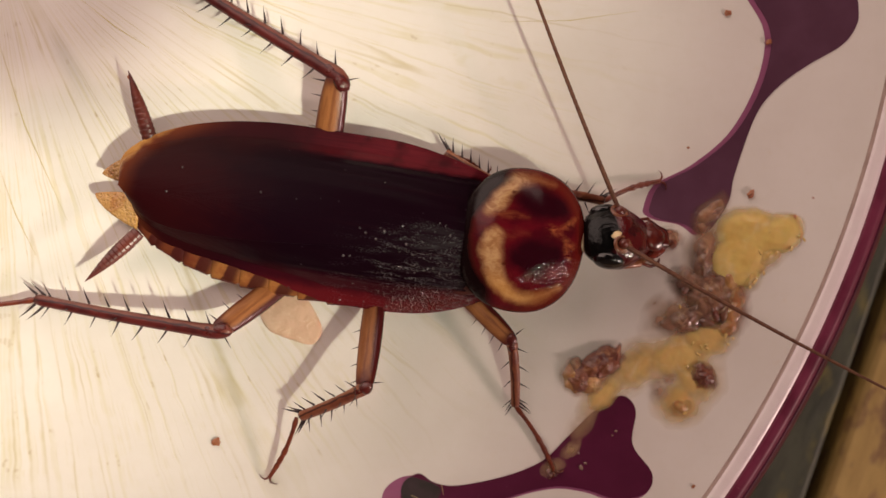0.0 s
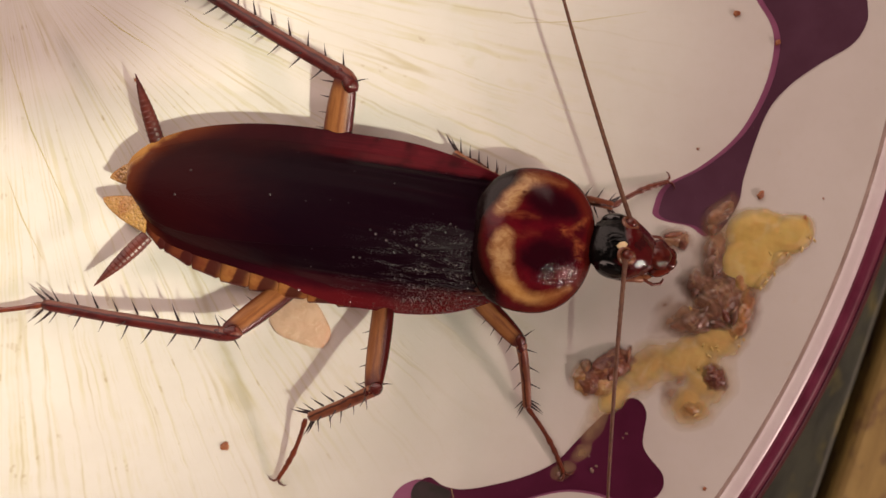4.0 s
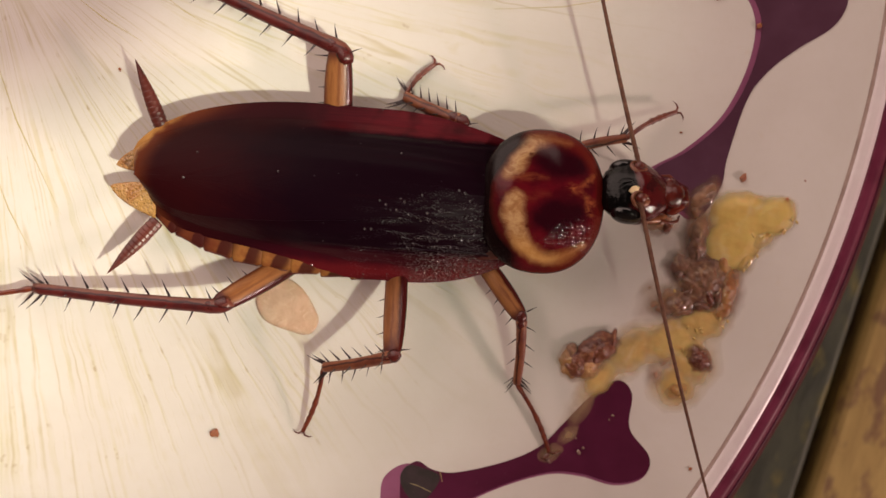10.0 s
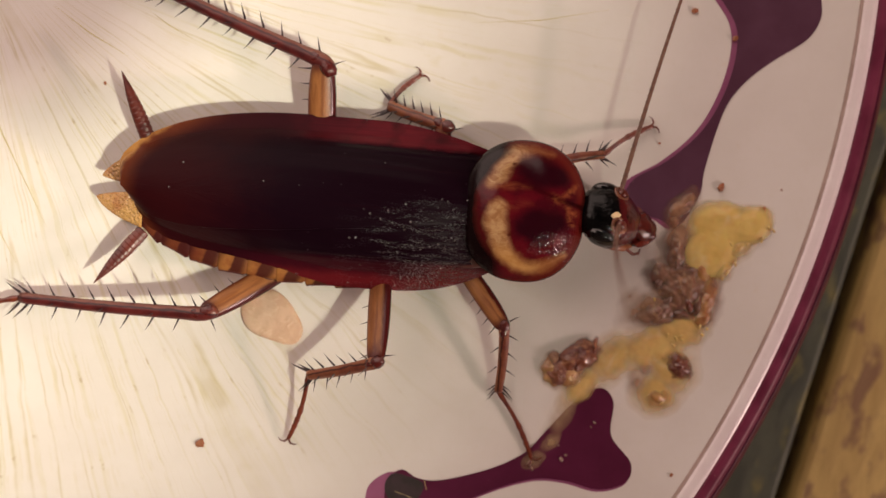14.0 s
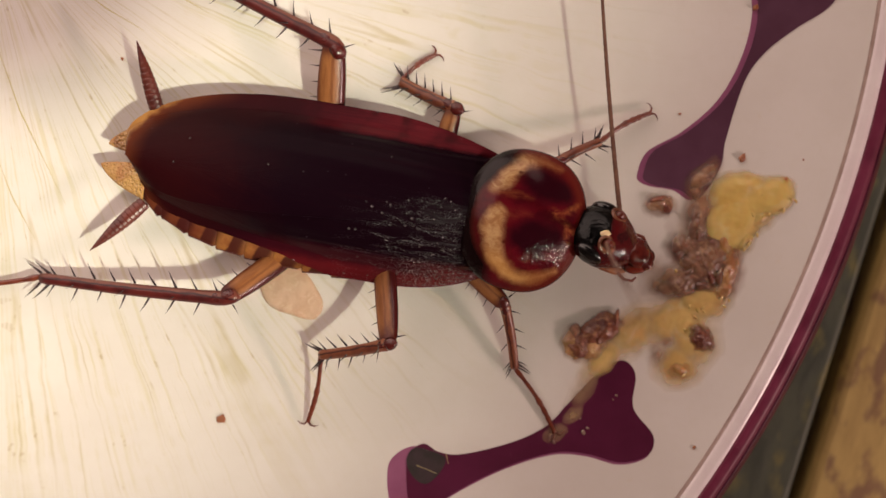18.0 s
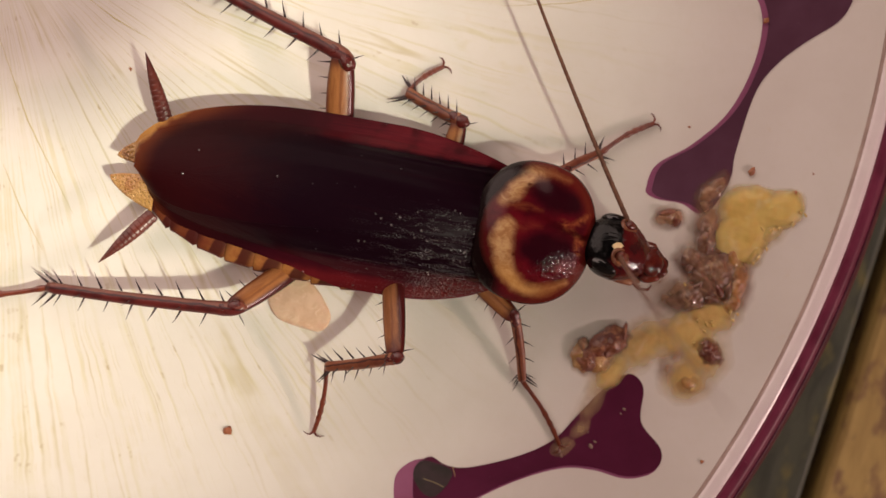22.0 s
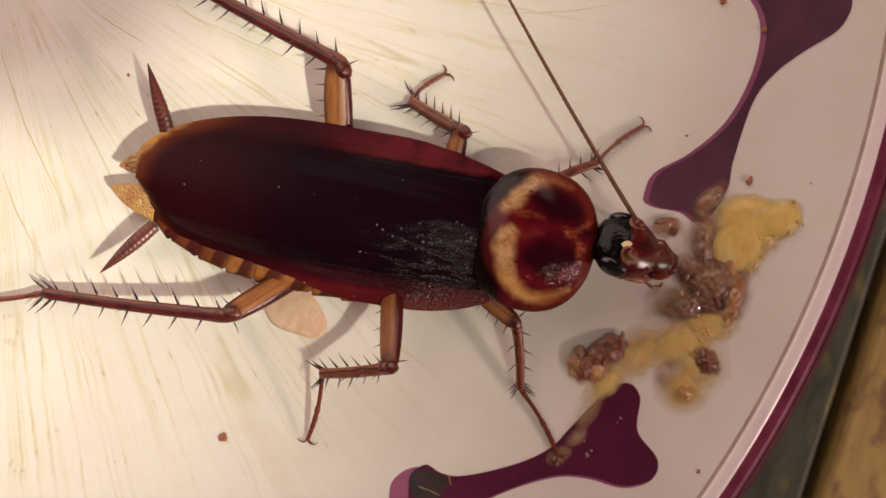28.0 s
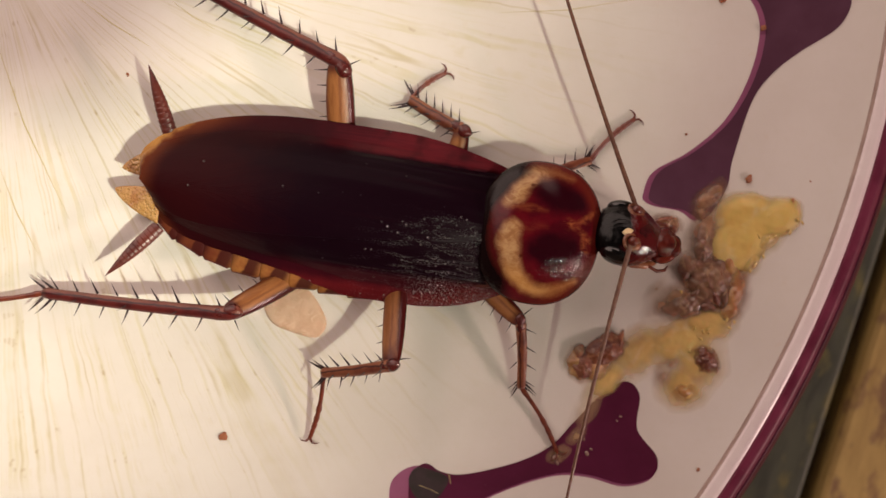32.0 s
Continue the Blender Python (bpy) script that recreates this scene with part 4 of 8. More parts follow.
    heap("meat", [(0.6, 0.1, 2.3, 2.3, 0, 1.0), (0.1, 2.6, 1.1, 1.9, -5, 0.85), (-1.1, 1.0, 1.5, 1.3, 30, 0.7), (-1.5, -1.7, 1.9, 1.1, 15, 0.75)], 0.88, 0.05, 0.50, 0.75, 9.4, 0.40, 0.08, 0.8, 0.9, 0.07, M_MEAT, f)
    # torn strands lie over one another
    strands = ((-0.5, 1.0, 1.4, 0.5, 62, 0), (0.1, 1.9, 0.5, 1.5, 8, 1), (0.5, 0.2, 0.6, 1.9, -18, 0), (-0.4, -0.8, 1.6, 0.6, 40, 1), (1.3, 0.6, 0.5, 1.6, 12, 2), (-1.5, -1.7, 1.5, 0.5, 25, 0),
               (0.3, 3.2, 0.5, 1.3, -14, 1), (0.4, -1.8, 1.3, 0.5, -20, 1), (-1.2, 0.4, 0.5, 1.0, -25, 1), (-0.9, -2.3, 1.0, 0.4, 5, 1), (1.7, -0.9, 0.5, 1.4, -8, 1), (0.9, -1.1, 0.45, 1.2, 20, 2))
    for i, (x, y, a, b, turn, kind) in enumerate(strands):
        heap("meat_strand", [(x, y, a, b, turn, 1.0)], (0.66 + 0.05 * (i % 3)) if abs(x - 0.4) < 1.5 else 0.50, 0.05, 0.35, 0.8, 11.0 + i * 2.7, 0.50, 0.06, 0.7, 1.0, 0.05, (M_MEAT_PALE, M_MEAT, M_MEAT_RED)[kind], f)
    heap("crust", [(2.35, -0.8, 1.0, 1.9, -10, 1.0), (2.0, -2.1, 1.0, 0.8, 25, 0.9), (2.0, 1.2, 0.8, 1.3, 10, 0.8)], 0.72, 0.05, 0.45, 0.8, 3.3, 0.40, 0.12, 0.75, 0.95, 0.08, M_CRUST, f, "orange brown crust")
    f = thing("meat_shred", "grey-brown shred of meat beside the purple motif", "food", 19.3, 3.0, 0)
    heap("meat", [(0.0, 0.2, 2.0, 1.0, 40, 1.0), (-0.5, -0.8, 1.0, 1.0, 0, 0.8)], 0.50, 0.05, 0.45, 0.8, 6.1, 0.45, 0.15, 0.75, 0.95, 0.08, M_JUICE, f)
    heap("strand", [(0.2, 0.15, 1.3, 0.4, 32, 1.0)], 0.50, 0.045, 0.45, 0.8, 6.9, 0.45, 0.15, 0.8, 0.9, 0.08, M_MEAT, f, "darker strand")
    f = thing("meat_shred", "small loose shred of brown meat under the head", "food", 16.4, 1.4, 0)
    heap("meat", [(0.0, 0.0, 1.5, 0.95, 12, 1.0)], 0.5, 0.05, 0.5, 1.1, 7.7, 0.42, 0.6, 0.8, 0.85, 0.2, M_JUICE, f)
    heap("strand", [(-0.2, 0.3, 1.0, 0.35, 10, 1.0), (0.3, -0.2, 0.5, 0.6, 0, 0.9)], 0.62, 0.045, 0.5, 1.1, 7.1, 0.4, 0.5, 0.9, 0.85, 0.2, M_MEAT_RED, f, "darker strand")
    f = thing("meat_morsel", "reddish brown morsel of meat with pale edge", "food", 11.4, -8.0, 0)
    heap("pale_edge", [(-1.3, -0.4, 1.2, 1.5, 10, 1.0), (-0.2, -0.6, 1.6, 1.2, 20, 0.9)], 0.62, 0.05, 0.4, 0.9, 5.1, 0.34, 0.4, 0.9, 0.8, 0.15, M_CRUST, f, "pale orange edge")
    heap("meat", [(0.3, 0.4, 2.1, 1.15, 25, 1.0), (-1.0, -0.4, 1.0, 1.2, 0, 0.95)], 0.85, 0.05, 0.45, 0.9, 5.5, 0.4, 0.35, 1.0, 0.75, 0.12, M_MEAT_RED, f)
    for i, (x, y, a, b, kind) in enumerate(((-1.3, 0.4, 0.5, 0.7, 0), (-0.9, -0.8, 0.6, 0.5, 1), (0.9, 0.5, 0.8, 0.45, 0), (1.6, 1.25, 1.0, 0.3, 2), (0.3, -0.2, 0.6, 0.5, 2), (0.2, 0.8, 0.45, 0.4, 0))):
        heap("lump", [(x, y, a, b, i * 25, 1.0)], 0.72, 0.045, 0.4, 0.95, 40 + i * 2.3, 0.4, 0.5, 0.9, 0.8, 0.1, (M_MEAT_PALE, M_MEAT, M_MEAT_RED)[kind], f)
    f = thing("seed_husk", "flat oval tan seed husk lying on the plate", "seed husk", -9.9, -4.5, 0)
    loop = smooth_loop([(-2.3, 0.4), (-1.7, 1.5), (-0.3, 2.0), (0.8, 1.45), (1.65, 0.25), (2.1, -1.0), (1.45, -1.95), (0.05, -1.7), (-1.7, -0.95)], 5)
    bm = bmesh.new()
    rings = [[bm.verts.new((q.x * k, q.y * k, z)) for q in loop] for k, z in ((1.0, 0.0), (1.0, 0.18), (0.93, 0.30), (0.8, 0.34), (0.4, 0.40))]
    for a, b in zip(rings, rings[1:]):
        for k in range(len(loop)):
            bm.faces.new((a[k], a[(k + 1) % len(loop)], b[(k + 1) % len(loop)], b[k]))
    bm.faces.new(rings[-1])
    bm.faces.new(rings[0])
    part("husk", bm, M_SEED, f)
    f = thing("grease_film", "thin greasy yellow film over the purple motif", "grease", 11.0, -12.6, 0)
    heap("film", [(1.2, 3.0, 2.6, 1.3, 48, 1.0), (-0.2, 1.0, 2.6, 1.2, 55, 1.0), (-2.3, -2.2, 1.7, 1.1, 30, 0.9), (-1.2, -1.0, 1.7, 0.9, 45, 0.9)], 0.17, 0.09, 0.25, 0.8, 1.9, 0.2, 0.0, 0.75, 1.2, 0.1, M_FILM, f)
    # wet grease drops, added to give the film its glints
    for x, y, r in ((-2.7, -2.5, 0.22), (-2.5, -2.85, 0.16), (-0.4, -2.2, 0.20), (-0.1, -1.9, 0.13), (2.0, 0.4, 0.12), (1.75, 0.1, 0.09), (-0.6, -1.2, 0.10)):
        part("glint_drop", ellipsoid(r, r * 0.7, r * 0.35, 12, 8, at=(x, y, 0.12), turn=x * 3), M_DROP, f, "drop of grease added for a glint")
    for i, (x, y, r) in enumerate(((-15.13, -13.45, 0.33), (22.2, 4.6, 0.28), (-21.8, 12.25, 0.13), (17.8, 7.8, 0.09), (18.5, -16.0, 0.14), (25.3, 3.0, 0.2), (20.4, 17.3, 0.24), (23.3, 15.3, 0.22), (26.6, 4.4, 0.08))):
        bm = ellipsoid(r, r * 0.8, r * 0.45, 12, 8, at=(0, 0, r * 0.4), turn=i, rough=0.7, seed=i * 5.0)
        f = part("crumb", bm, M_CRUMB, None, m=mmpose(x, y, 0.04 if x > 22.5 and y > 14 else 0))
        tagged(f, "tiny reddish brown crumb on the white glaze", "crumb", "crumbs on the plate")


# ---- cockroach ----
def wing_half(u, side, wing=False):
    """Half width of the body at u, from the rear tip to the front; the right wing leaves the abdomen's edge bare."""
    x = -14.4 + 26.6 * u if side < 0 else -15.0 + 27.2 * u
    full = 5.75 if side < 0 else 6.0
    rear = (1 - (1 - min(1.0, u / 0.5)) ** 2.2) ** (0.52 if side < 0 else 0.46)
    front = 1 - (0.31 if side > 0 else 0.37) * max(0.0, (u - 0.68) / 0.32) ** (1.7 if side > 0 else 2.6)
    w = full * rear * front
    if wing and side < 0:
        w -= 0.85 * math.sin(math.pi * min(1.0, max(0.0, (u - 0.05) / 0.52))) ** 0.8
    return x, w


def wing_point(u, w, side):
    """w from 0 at the middle line to 1 at the margin."""
    x, half = wing_half(u, side, True)
    y = side * half * w
    crown = 1.75 + 2.75 * math.sin(math.pi * min(1.0, 0.10 + u * 0.72)) ** 0.8
    crown -= 1.1 * max(0.0, (u - 0.78) / 0.22) ** 1.5
    low = 1.45 + 0.25 * u
    k = 1 - (w / 0.80) ** 2.4 * 0.86 if w < 0.80 else 0.14 - (w - 0.80) * 1.0
    return x, y, low + (crown - low) * k


def build_wing(side, roach):
    over = 0.30 if side > 0 else 0.08

    def point(u, v):
        if side > 0:
            # the left wing laps over the right: its inner edge swings across the middle line
            inner = -over * (1.9 - 1.5 * u)
            w = inner + (1 - inner) * v
        else:
            inner = -0.10
            w = inner + (1 - inner) * v
        x, y, z = wing_point(u, abs(w), side)
        y = y if w >= 0 else -y
        z += 0.10 if side > 0 else -0.02
        # ridges beside the clear margin, toward the shield
        fore = min(1.0, max(0.0, (u - 0.45) / 0.25))
        if side > 0:
            z -= 0.16 * fore * math.exp(-((y - 4.1) / 0.14) ** 2) - 0.10 * fore * math.exp(-((y - 3.75) / 0.16) ** 2)
        else:
            z += fore * (0.13 * math.exp(-((y + 3.45) / 0.10) ** 2) + 0.09 * math.exp(-((y + 3.85) / 0.09) ** 2) - 0.10 * math.exp(-((y + 3.65) / 0.09) ** 2))
        rear = max(0.0, 1 - u / 0.22)
        x += rear * (0.55 * min(3.0, max(0.0, 1.9 - y)) if side > 0 else 0.9)
        z += 0.035 * math.sin(w * 34 + u * 5) * math.exp(-((w - 0.55) / 0.4) ** 2) * u
        return Vector((x, y, z))
    ob = part("wing", shell(72, 96, point, 0.09), M_WING, roach, "dark mahogany forewing with red margin, folded flat")
    return ob


def build_pronotum(roach):
    def point(a, r):
        c, s = math.cos(a), math.sin(a)
        e = 2.25
        k = (abs(c) ** e + abs(s) ** e) ** (-1 / e)
        x, y = 4.3 * k * c * r, 4.88 * k * s * r
        if x < 0:
            x *= 0.995
        z = 2.72 + 1.62 * (1 - r ** 3.6) - 0.05 * x
        z += 0.03 * math.exp(-(((abs(y) - 1.6) / 1.0) ** 2 + ((x - 0.8) / 1.4) ** 2))
        z -= 0.03 * math.exp(-((y / 0.5) ** 2)) * (1 - r)
        return Vector((x, y, z))
    bm, rings, segs = bmesh.new(), [], 72
    for r in (0.0, 0.12, 0.25, 0.4, 0.55, 0.68, 0.79, 0.88, 0.94, 0.975, 1.0):
        rings.append([bm.verts.new(point(2 * math.pi * k / segs, max(r, 0.002))) for k in range(segs)])
    low = [bm.verts.new((w.co.x * 0.985, w.co.y * 0.985, w.co.z - 0.16)) for w in rings[-1]]
    rings.append(low)
    rings.append([bm.verts.new((w.co.x * 0.5, w.co.y * 0.5, 2.6)) for w in low])
    for a, b in zip(rings, rings[1:]):
        for k in range(segs):
            bm.faces.new((a[k], a[(k + 1) % segs], b[(k + 1) % segs], b[k]))
    bm.faces.new(rings[0])
    bm.faces.new(rings[-1])
    return part("pronotum", bm, M_PRON, roach, "glossy round shield with two dark red blotches in a buff border")


SPINE = None


def spine_mesh():
    pts = [(i / 6, 0.09 * math.sin(1.5 * i / 6), 0) for i in range(7)]
    return mesh_of(tube(pts, [0.066, 0.058, 0.049, 0.038, 0.027, 0.015, 0.005], 7), M_SPINE, True, "spine")


def add_spines(limb, length, half, rows):
    """rows: (start share, end share, count, angle out from the axis, spine length, side, lift)."""
    for a, b, count, angle, size, side, lift in rows:
        for i in range(count):
            s = a + (b - a) * (i / max(1, count - 1))
            sp = new("spine", SPINE)
            sp.parent = limb
            k = size * random.uniform(0.85, 1.15)
            m = mmpose(length * s, side * half * 0.75, lift * half * 0.4, 0, -lift * 40, side * (angle + random.uniform(-7, 7)))
            sp.matrix_basis = m @ Matrix.Diagonal((k, k * 1.15, k, 1))


def build_leg(roach, key, lengths, femur_w, tibia_w, tarsus_w, spines):
    lf, lt, la = lengths
    femur = part("femur", profile_tube(lf, lambda s: femur_w * (0.84 + 0.16 * math.sin(math.pi * min(1, 0.1 + s * 0.75)) - 0.22 * s ** 6) * (0.8 if s > 0.985 else 1), 20, 16, 0.55, 0.05),
                 M_FEMUR_R if key[0] == "R" else M_FEMUR_L, roach, "flat amber thigh with one dark edge")
    tibia = part("tibia", profile_tube(lt, lambda s: tibia_w * (1.0 - 0.18 * s + 0.15 * math.exp(-(s / 0.06) ** 2) + 0.10 * math.exp(-((1 - s) / 0.05) ** 2)) * (0.8 if s < 0.005 or s > 0.995 else 1), 26, 12, 0.8, 0.10, hook={"LH": 0.7, "RH": -0.45}.get(key, 0.0)),
                 M_TIBIA if key[1] == "H" else M_TIBIA_PALE, roach, "spiny red-brown shin" if key[1] == "H" else "spiny orange-brown shin")
    # five tarsal joints: a long first one, three short ones, and the claw joint

    def tarsal(s):
        for c, w in ((0.0, 1.15), (0.46, 1.25), (0.60, 1.2), (0.70, 1.15), (0.78, 1.0)):
            if 0 <= s - c < 0.16:
                return tarsus_w * (0.80 + (w - 0.80) * (1 - abs((s - c) / 0.08 - 1)))
        return tarsus_w * 0.85
    bm = profile_tube(la, tarsal, 40, 8, 0.9, 0.22)
    for side in (-1, 1):
        tube([(la * 0.99, 0, 0), (la + 0.25, side * 0.22, 0.05), (la + 0.32, side * 0.52, -0.05), (la + 0.22, side * 0.75, -0.14)], [0.09, 0.075, 0.05, 0.012], 6, 1, bm)
    tarsus = part("tarsus", bm, M_TARSUS, roach, "thin jointed foot with two claws")
    turn = {"LH": 0.55, "RH": -0.35}.get(key, 0.0)
    bm = ellipsoid(tibia_w * 1.45, tibia_w * 1.04, tibia_w * 0.85, 20, 12, at=(-0.08 - abs(turn) * 0.7, turn * 0.5, 0), turn=-turn, rough=0.12, seed=lf)
    ellipsoid(tibia_w * 1.5, tibia_w * 0.92, tibia_w * 0.85, 18, 10, bm, at=(tibia_w * 0.9, 0, 0.02), rough=0.12, seed=lf + 3)
    part("knee_joint", bm, M_KNEE, tibia, "dark red glossy knee")
    add_spines(tibia, lt, tibia_w, spines)
    add_spines(femur, lf, femur_w, ((0.45, 0.92, 4, 84, 0.9 if femur_w > 0.9 else 0.7 if femur_w > 0.6 else 0.5, -1 if key[0] == "R" else 1, 0),))
    knee = new("spine", SPINE)
    knee.parent = femur
    knee.matrix_basis = mmpose(lf * 0.97, (femur_w if key[0] == "R" else -femur_w) * 0.8, 0.1, 0, 0, 75 if key[0] == "R" else -75) @ Matrix.Diagonal((0.8, 0.9, 0.8, 1))
    return {"femur": femur, "tibia": tibia, "tarsus": tarsus}


def build_head(roach):
    def half(s):
        return (0.55 + 1.72 * math.sin(math.pi * min(1, 0.12 + 0.90 * s)) ** 0.7) * (1 - 0.40 * max(0, s - 0.45) / 0.55)
    n = 26
    pts = [(-0.15 + 5.6 * i / n, 0, 0.12 * math.sin(math.pi * i / n)) for i in range(n + 1)]
    rad = [max(0.25, (0.75 if i == 0 else 1) * half(i / n) * (1 - (i / n) ** 9)) * (0.84 + 0.16 * min(1, i / 4)) for i in range(n + 1)]
    head = part("head", tube(pts, rad, 28, 0.66), M_HEAD, roach, "head with black crown and wet red-brown face")
    part("eye", ellipsoid(1.05, 0.55, 0.85, 20, 14, at=(1.35, 1.72, 0.25), turn=0.1), M_EYE, head, "black kidney-shaped eye")
    part("eye", ellipsoid(1.15, 0.60, 0.85, 20, 14, at=(1.5, -1.75, 0.35), turn=-0.1), M_EYE, head, "black kidney-shaped eye")
    def brow(y):
        return 1.47 * math.sqrt(max(0.02, 1 - (y / 2.25) ** 2))
    for y, z in ((1.5, 0.85), (-0.95, 1.33)):
        bm = bmesh.new()
        ring = [(2.15 + 0.50 * math.cos(a), y + 0.48 * math.sin(a), brow(y + 0.48 * math.sin(a)) + 0.05 - 0.08 * math.cos(a)) for a in (2 * math.pi * k / 18 for k in range(19))]
        tube(ring, [0.16] * 19, 8, 0.7, bm)
        part("antennal_socket", bm, M_PALE, head, "pale ring round the feeler's root")
        part("scape", tube([(2.15, y, z - 0.1), (2.2, y * 1.02, z + 0.25), (2.3, y * 1.05, z + 0.5)], [0.36, 0.33, 0.26], 12), M_SCAPE, head, "thick red-brown first joint of the feeler")
    part("socket_skin", ellipsoid(0.62, 0.52, 0.20, 18, 10, at=(2.35, -0.95, 1.22), turn=0.3, rough=0.2, seed=8.0), M_CHEEK, head, "brown skin in the feeler's socket")
    part("neck", tube([(-1.8, 0, -0.5), (-1.0, 0, -0.45), (0.0, 0, -0.3), (0.5, 0, -0.3)], [0.5, 0.95, 1.05, 0.9], 18, 0.6), M_NECK, head, "pale neck skin")
    part("ocellus", ellipsoid(0.52, 0.34, 0.16, 16, 10, at=(1.85, -0.30, 1.46), turn=0.6, rough=0.3, seed=1.0), M_SPOT, head, "pale cream eye spot")
    part("cheek", tube([(1.9, -1.75, -0.25), (2.8, -1.75, -0.35), (3.8, -1.55, -0.45), (4.5, -1.2, -0.55)], [0.18, 0.34, 0.32, 0.12], 12, 0.7), M_CHEEK, head, "streaked tan cheek plate")
    part("cheek", tube([(2.4, 1.7, -0.25), (3.2, 1.6, -0.35), (4.2, 1.2, -0.45)], [0.14, 0.26, 0.12], 12, 0.7), M_CHEEK, head, "streaked tan cheek plate")
    part("lip_seam", tube([(4.55, -0.95, 0.52), (4.72, -0.4, 0.78), (4.75, 0.2, 0.80), (4.6, 0.9, 0.55)], [0.06, 0.13, 0.13, 0.06], 8, 0.5), M_CHEEK, head, "tan seam above the lip")
    part("clypeus", ellipsoid(0.95, 1.0, 0.55, 18, 12, at=(4.5, 0, 0.45), rough=0.25, seed=2.0), M_MOUTH, head, "glossy orange-brown mouth shield")
    part("labrum", ellipsoid(0.65, 0.85, 0.42, 16, 10, at=(5.3, 0, 0.1), rough=0.3, seed=6.0), M_MOUTH, head, "lip")
    for s in (-1, 1):
        part("mandible", ellipsoid(0.8, 0.42, 0.45, 14, 10, at=(4.9, s * 0.85, -0.05), turn=-s * 0.4, rough=0.3, seed=s + 4.0), M_HEAD, head, "dark jaw")
        bm = tube([(3.6, s * 1.2, -0.3), (4.0, s * 1.6, -0.4), (4.7, s * 1.75, -0.55), (5.3, s * 1.45, -0.8), (5.5, s * 1.0, -1.0)], [0.11, 0.11, 0.12, 0.11, 0.07], 8)
        part("palp", bm, M_TARSUS, head, "jointed mouth feeler")
        bm = tube([(4.0, s * 0.8, -0.6), (4.5, s * 1.0, -0.8), (5.0, s * 0.9, -1.0)], [0.12, 0.13, 0.08], 8)
        part("palp", bm, M_TARSUS, head, "jointed mouth feeler")
    feelers = []
    for bend in (-1.6, 1.6):
        length, n = 36.0, 150
        pts = [(length * i / n, bend * (i / n) ** 2 * 1.4, 0.25 * math.sin(3 * i / n)) for i in range(n + 1)]
        rad = [(0.165 * (1 - i / n) ** 0.9 + 0.022) * (1.0 if i % 2 else 0.86) for i in range(n + 1)]
        f = part("antenna", tube(pts, rad, 7), M_ANTENNA, head, "long thin brown feeler of many rings")
        feelers.append(f)
    return head, feelers


def build_roach():
    global SPINE
    random.seed(5)
    SPINE = spine_mesh()
    roach = thing("cockroach", "glossy dark red-brown cockroach eating scraps on the plate", "cockroach")
    build_wing(-1, roach)
    build_wing(1, roach)
    pron = build_pronotum(roach)
    # belly: thorax and overlapping abdominal rings
    part("thorax", tube([(x, 0, z) for x, z in ((2, 1.5), (5, 1.5), (9, 1.6), (13, 1.9), (15.5, 2.2))], [4.0, 4.3, 4.1, 3.2, 1.2], 24, 0.26), M_BELLY, roach, "brown underside of the thorax")
    for i in range(8):
        x0 = 3.2 - i * 2.05
        _, a = wing_half(max(0.03, (x0 + 14.4) / 26.6), -1)
        _, b = wing_half(max(0.02, (x0 - 2.3 + 14.4) / 26.6), -1)
        a, b, shift = a - 0.16, b - 0.05 + (0.05 if i > 3 else 0.0), -0.12
        xs = (x0 + 0.55, x0 - 0.3, x0 - 1.0, x0 - 1.7, x0 - 2.02, x0 - 2.12)
        rs = (a * 0.93, a, a * 0.55 + b * 0.45, a * 0.15 + b * 0.85 + 0.02, b + 0.04, b - 0.06)
        seg = part("abdominal_ring", tube([(x, shift, 1.12 - 0.01 * k) for k, x in enumerate(xs)], rs, 36, 0.13), M_AMBER, roach, "amber abdominal ring barred with dark brown")
        for side in (-1, 1):
            rim = [(x, shift + side * (r - 0.01), 1.12 - 0.01 * k) for k, (x, r) in enumerate(zip(xs, rs))][1:]
            part("margin", tube(rim, [0.05, 0.06, 0.065, 0.065, 0.03], 8, 0.7), M_SEAM, seg, "thin dark red edge")
    for s, y in ((1, 0.62), (-1, -0.85)):
        def lobe(u, v, s=s, y=y):
            x = -12.6 - (3.4 if s > 0 else 3.7) * (u - 0.06 * u ** 6)
            inner = y - s * 0.45 * (1 - u) ** 0.7 - s * 0.10 * math.sin(3.1 * u)
            outer = y + s * (2.0 * (1 - u) ** 0.75 + 0.12 * math.sin(math.pi * u))
            return Vector((x, inner + (outer - inner) * v, 1.35 + 0.22 * math.sin(math.pi * v) * (1 - u) - 0.65 * u))
        part("anal_plate", shell(14, 10, lobe, 0.1), M_TAIL, roach, "thin amber end plate")
    for p0, p1 in (((-12.55, 3.1, 1.2), (-14.75, 7.85, 1.9)), ((-12.5, -3.0, 1.1), (-15.6, -6.95, 1.3))):
        a, b = Vector(p0), Vector(p1)
        n = 112
        pts = [a.lerp(b, i / n) for i in range(n + 1)]
        rad = [0.52 * math.sin(math.pi * (0.36 + 0.64 * i / n)) ** 0.95 * (0.93 + 0.11 * ((i / 8) % 1.0)) + 0.02 for i in range(n + 1)]
        part("cercus", tube(pts, rad, 10, 0.6), M_CERCUS, roach, "ringed tapering tail feeler")
    head, feelers = build_head(roach)
    legs = {}
    big = ((0.12, 0.92, 7, 66, 1.15, 1, 0.3), (0.03, 0.92, 9, 62, 1.15, -1, 0.2), (0.95, 1.0, 2, 36, 1.5, 1, 0.2), (0.95, 1.0, 2, 40, 1.5, -1, 0.0), (0.25, 0.8, 3, 70, 0.8, 0.5, 1.2))
